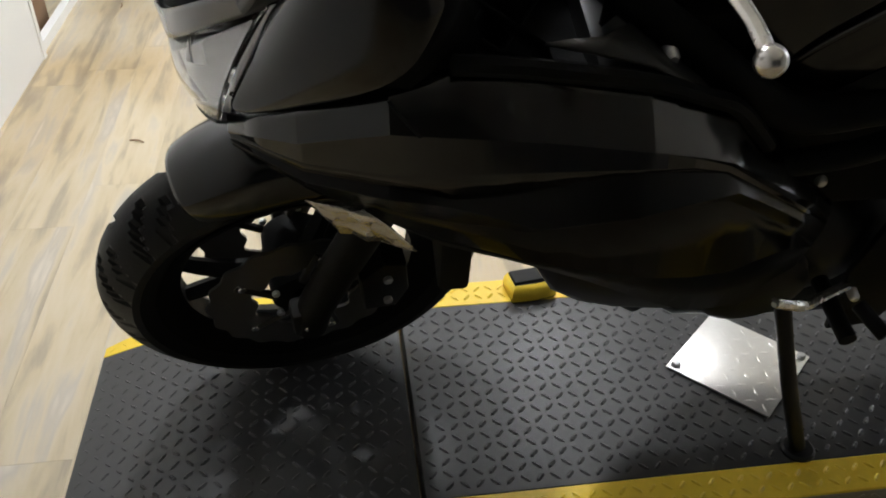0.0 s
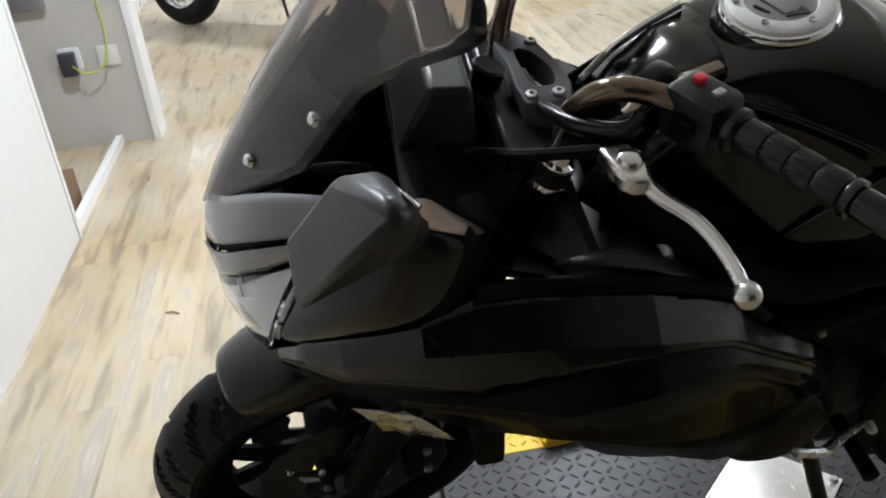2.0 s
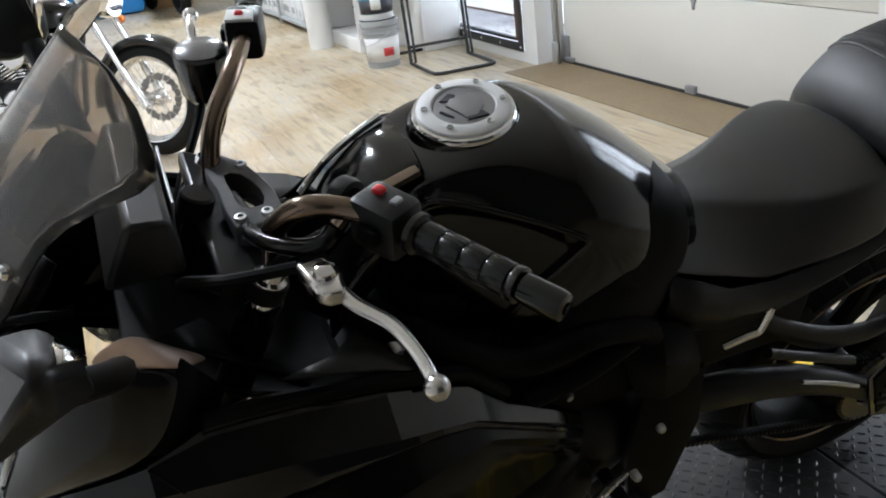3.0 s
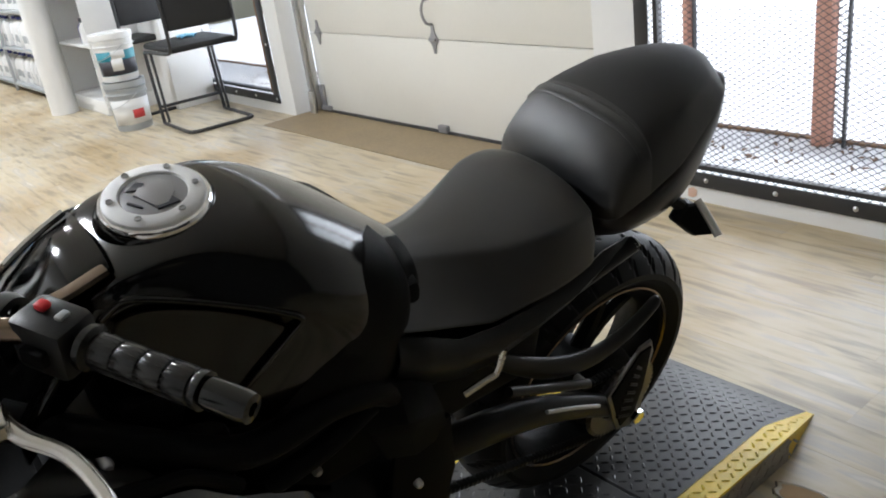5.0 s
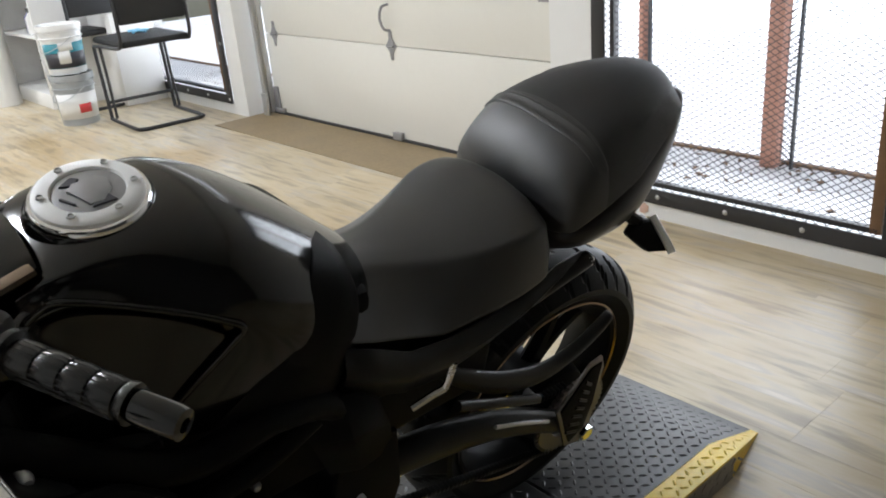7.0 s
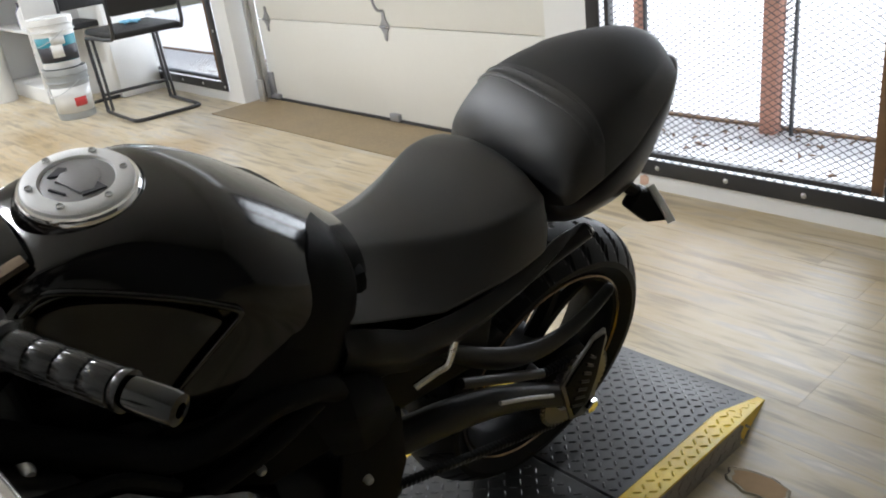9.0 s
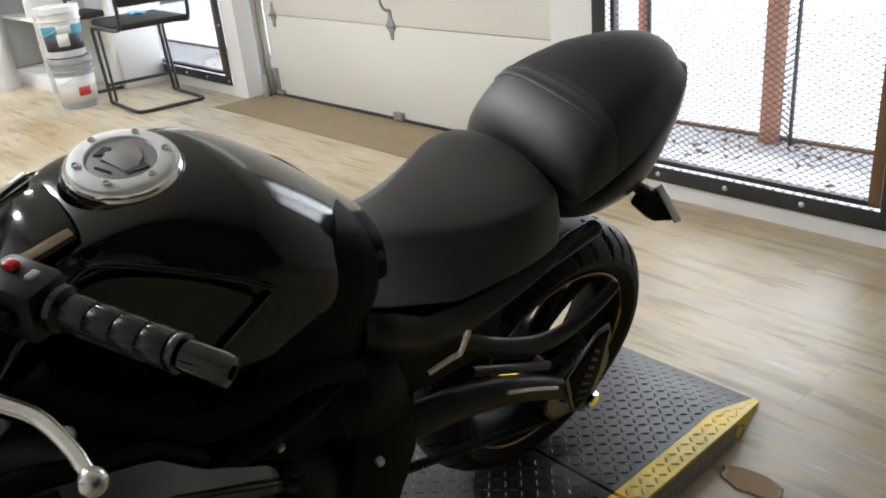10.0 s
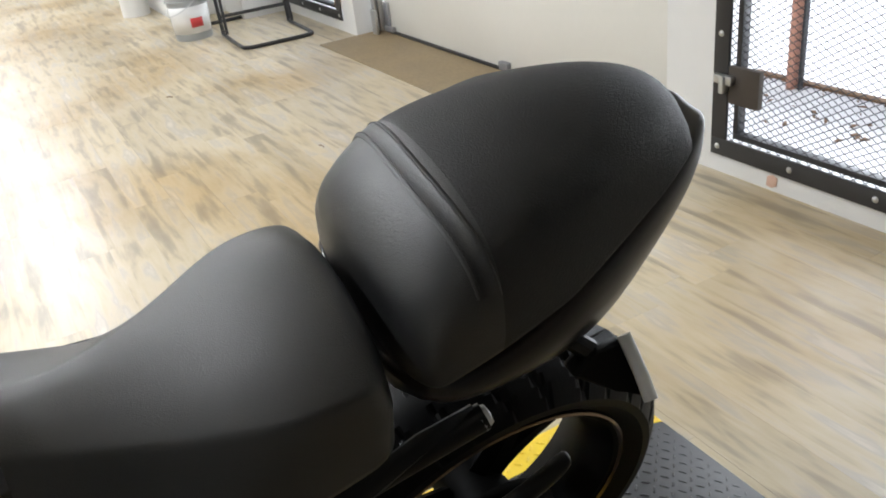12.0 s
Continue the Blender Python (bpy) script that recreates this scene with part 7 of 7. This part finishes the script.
part("tank", one((-0.15, 0.15, 0.45, 0.85, 0.72, 0.95, 0.08)), M_NAVY, dk, "dark blue tank")
part("seat", one((-0.14, 0.14, 0.85, 1.55, 0.72, 0.82, 0.04)), M_VINYLD, dk)
part("engine", one((-0.16, 0.16, 0.42, 1.0, 0.25, 0.70, 0.05)), M_DARKMETAL, dk)
for s in (-1, 1):
    part("fork_leg", tube([(s * 0.09, 0, 0.30), (s * 0.09, 0.28, 0.98)], 0.022, 10), M_DARKMETAL, dk)
part("headlight", revolve([(0, -0.03), (0.085, -0.025), (0.095, 0), (0.07, 0.1), (0, 0.13)], (0, 0.16, 0.88), (0, 1, 0), 24), M_INK, dk)
part("swing_arm", tube([(0.08, 0.95, 0.38), (0.08, 1.45, 0.32)], 0.02, 8), M_DARKMETAL, dk)
tarp = thing("covered_stack", pose(-14.2, 0.6, 0), "blue tarpaulin over a stack by the far wall", "tarpaulin")
part("cover", one((-0.4, 0.4, -0.5, 0.6, 0.0, 0.75, 0.12)), M_BLUE, tarp)
ctn = thing("carton", pose(-14.2, 1.6, 0), "brown cardboard box on the floor", "box")
part("box", one((-0.25, 0.25, -0.3, 0.3, 0.0, 0.5, 0.004)), M_CARD, ctn)

# sockets, cable and a dark box in the side doorway
sock = thing("wall_socket", pose(-3.70, -0.93, 0.385), "black adapter plugged into a pale socket plate", "socket")
part("adapter", one((0.004, 0.05, -0.035, 0.03, -0.05, 0.05, 0.006)), M_INK, sock)
part("plate", one((0.0, 0.006, -0.04, 0.05, -0.03, 0.065, 0.002)), M_TRIMW, sock)
pl2 = thing("wall_socket", pose(-3.70, -0.765, 0.39), "cream socket plate with a cable", "socket")
part("plate", one((0.0, 0.008, -0.045, 0.045, -0.035, 0.055, 0.002)), M_DOOR, pl2)
cab = part("cable", tube([(-3.66, -0.93, 0.40), (-3.64, -0.86, 0.345), (-3.66, -0.78, 0.38), (-3.68, -0.75, 0.55), (-3.68, -0.78, 0.9)], 0.004, 8), M_CABLE)
tagged(cab, "thin yellow-green cable on the wall", "cable")
sw2 = thing("wall_box", pose(-3.70, -1.02, 0.66), "brown wall box on the shaded wall end", "box")
part("cover", one((0, 0.03, -0.07, 0.06, -0.04, 0.1, 0.006)), M_CAPC, sw2)
bx = thing("dark_box", pose(-2.97, -0.95, 0), "small dark wooden box behind the sill", "box")
part("body", one((-0.10, 0.12, -0.10, 0.10, 0, 0.14, 0.006)), M_RUST, bx)

# bits on the floor
for k, (x, y, a) in enumerate(((-3.20, -0.62, 10), (-4.90, 1.86, 40), (-3.48, 2.20, 15), (-2.10, -0.39, 70), (-2.4, 0.3, 5))):
    lt = tagged(part("litter", tube([(-0.022, 0, 0.003), (0, 0.004, 0.004), (0.022, -0.003, 0.003)], 0.0022, 5), M_RUST), "small brown splinter lying on the floor", "litter", "floor litter")
    lt.matrix_world = pose(x, y, 0.001, 0, 0, a)

# worn vinyl lifting beside the ramp
for k, (x, y, rx_, ry_) in enumerate(((-0.59, 1.79, 0.075, 0.040), (-0.48, 1.72, 0.055, 0.060), (-0.62, 1.50, 0.05, 0.11), (-0.36, 1.60, 0.03, 0.07))):
    pts = [(rx_ * (1 + 0.22 * noise.noise((k * 3.1, i * 0.7, 0))) * math.cos(2 * math.pi * i / 18), ry_ * (1 + 0.25 * noise.noise((k * 5.3, i * 0.9, 2))) * math.sin(2 * math.pi * i / 18)) for i in range(18)]
    bm = bmesh.new()
    rim_, inn_ = [bm.verts.new((px, py, 0.0)) for px, py in pts], [bm.verts.new((px * 0.93, py * 0.93, 0.005)) for px, py in pts]
    flat_ = [bm.verts.new((px * 0.80, py * 0.80, 0.0025)) for px, py in pts]
    for i in range(18):
        j = (i + 1) % 18
        bm.faces.new((rim_[i], rim_[j], inn_[j], inn_[i]))
        bm.faces.new((inn_[i], inn_[j], flat_[j], flat_[i]))
    bm.faces.new(flat_)
    ob = tagged(part("floor_blister", bm, M_FLOOR), "lifted worn patch of vinyl floor", "floor damage", "floor blisters")
    ob.matrix_world = pose(x, y, 0.0005)
    part("crack", tube([(px * 0.99, py * 0.99, 0.001) for px, py in pts[3:12]], 0.0013, 5, 2), M_DARKRUST, ob, "dark torn edge")
    part("worn_core", plate([(px * 0.84, py * 0.84) for px, py in pts], 0.001, pose(0.004, 0, 0.0034)), M_CARD, ob, "bare brown backing")

# ---- floor planks: last, the nearest as pieces of their own ----
PW, PL = 0.152, 0.914
meshes = {}


def plank_mesh(length):
    key = round(length, 3)
    if key not in meshes:
        bm = one((0, length - 0.0004, 0, PW - 0.0004, -0.004, 0.0))
        bmesh.ops.bevel(bm, geom=[e for e in bm.edges if e.verts[0].co.z > -0.001 and e.verts[1].co.z > -0.001], offset=0.00015, segments=1, affect="EDGES")
        me = bpy.data.meshes.new("plank")
        bm.to_mesh(me)
        bm.free()
        me.materials.append(M_FLOOR)
        meshes[key] = me
    return meshes[key]


verts, faces, near = [], [], 0
rows_ = int((3.02 + 2.6) / PW) + 1
for j in range(rows_ + 3):
    y = -2.6 + j * PW
    x = -14.8 - random.uniform(0, PL)
    while x < 3.2:
        inside = -5.2 < x < 0.9 and -0.95 < y < 3.05
        if inside and near < 300:
            ob = new("plank", plank_mesh(PL))
            ob.parent = floor
            ob.location = (x, y, 0)
            near += 1
        else:
            b = len(verts)
            x1, y1 = min(x + PL, 3.25) - 0.0012, y + PW - 0.0004
            verts += [(x, y, 0), (x1, y, 0), (x1, y1, 0), (x, y1, 0), (x, y, -0.004), (x1, y, -0.004), (x1, y1, -0.004), (x, y1, -0.004)]
            faces += [(b, b + 1, b + 2, b + 3), (b, b + 4, b + 5, b + 1), (b + 1, b + 5, b + 6, b + 2), (b + 2, b + 6, b + 7, b + 3), (b + 3, b + 7, b + 4, b)]
        x += PL
me = bpy.data.meshes.new("planks")
me.from_pydata(verts, [], faces)
me.materials.append(M_FLOOR)
rest = tagged(new("planks", me), "tan vinyl planks", kind="stuff")
rest.parent = floor
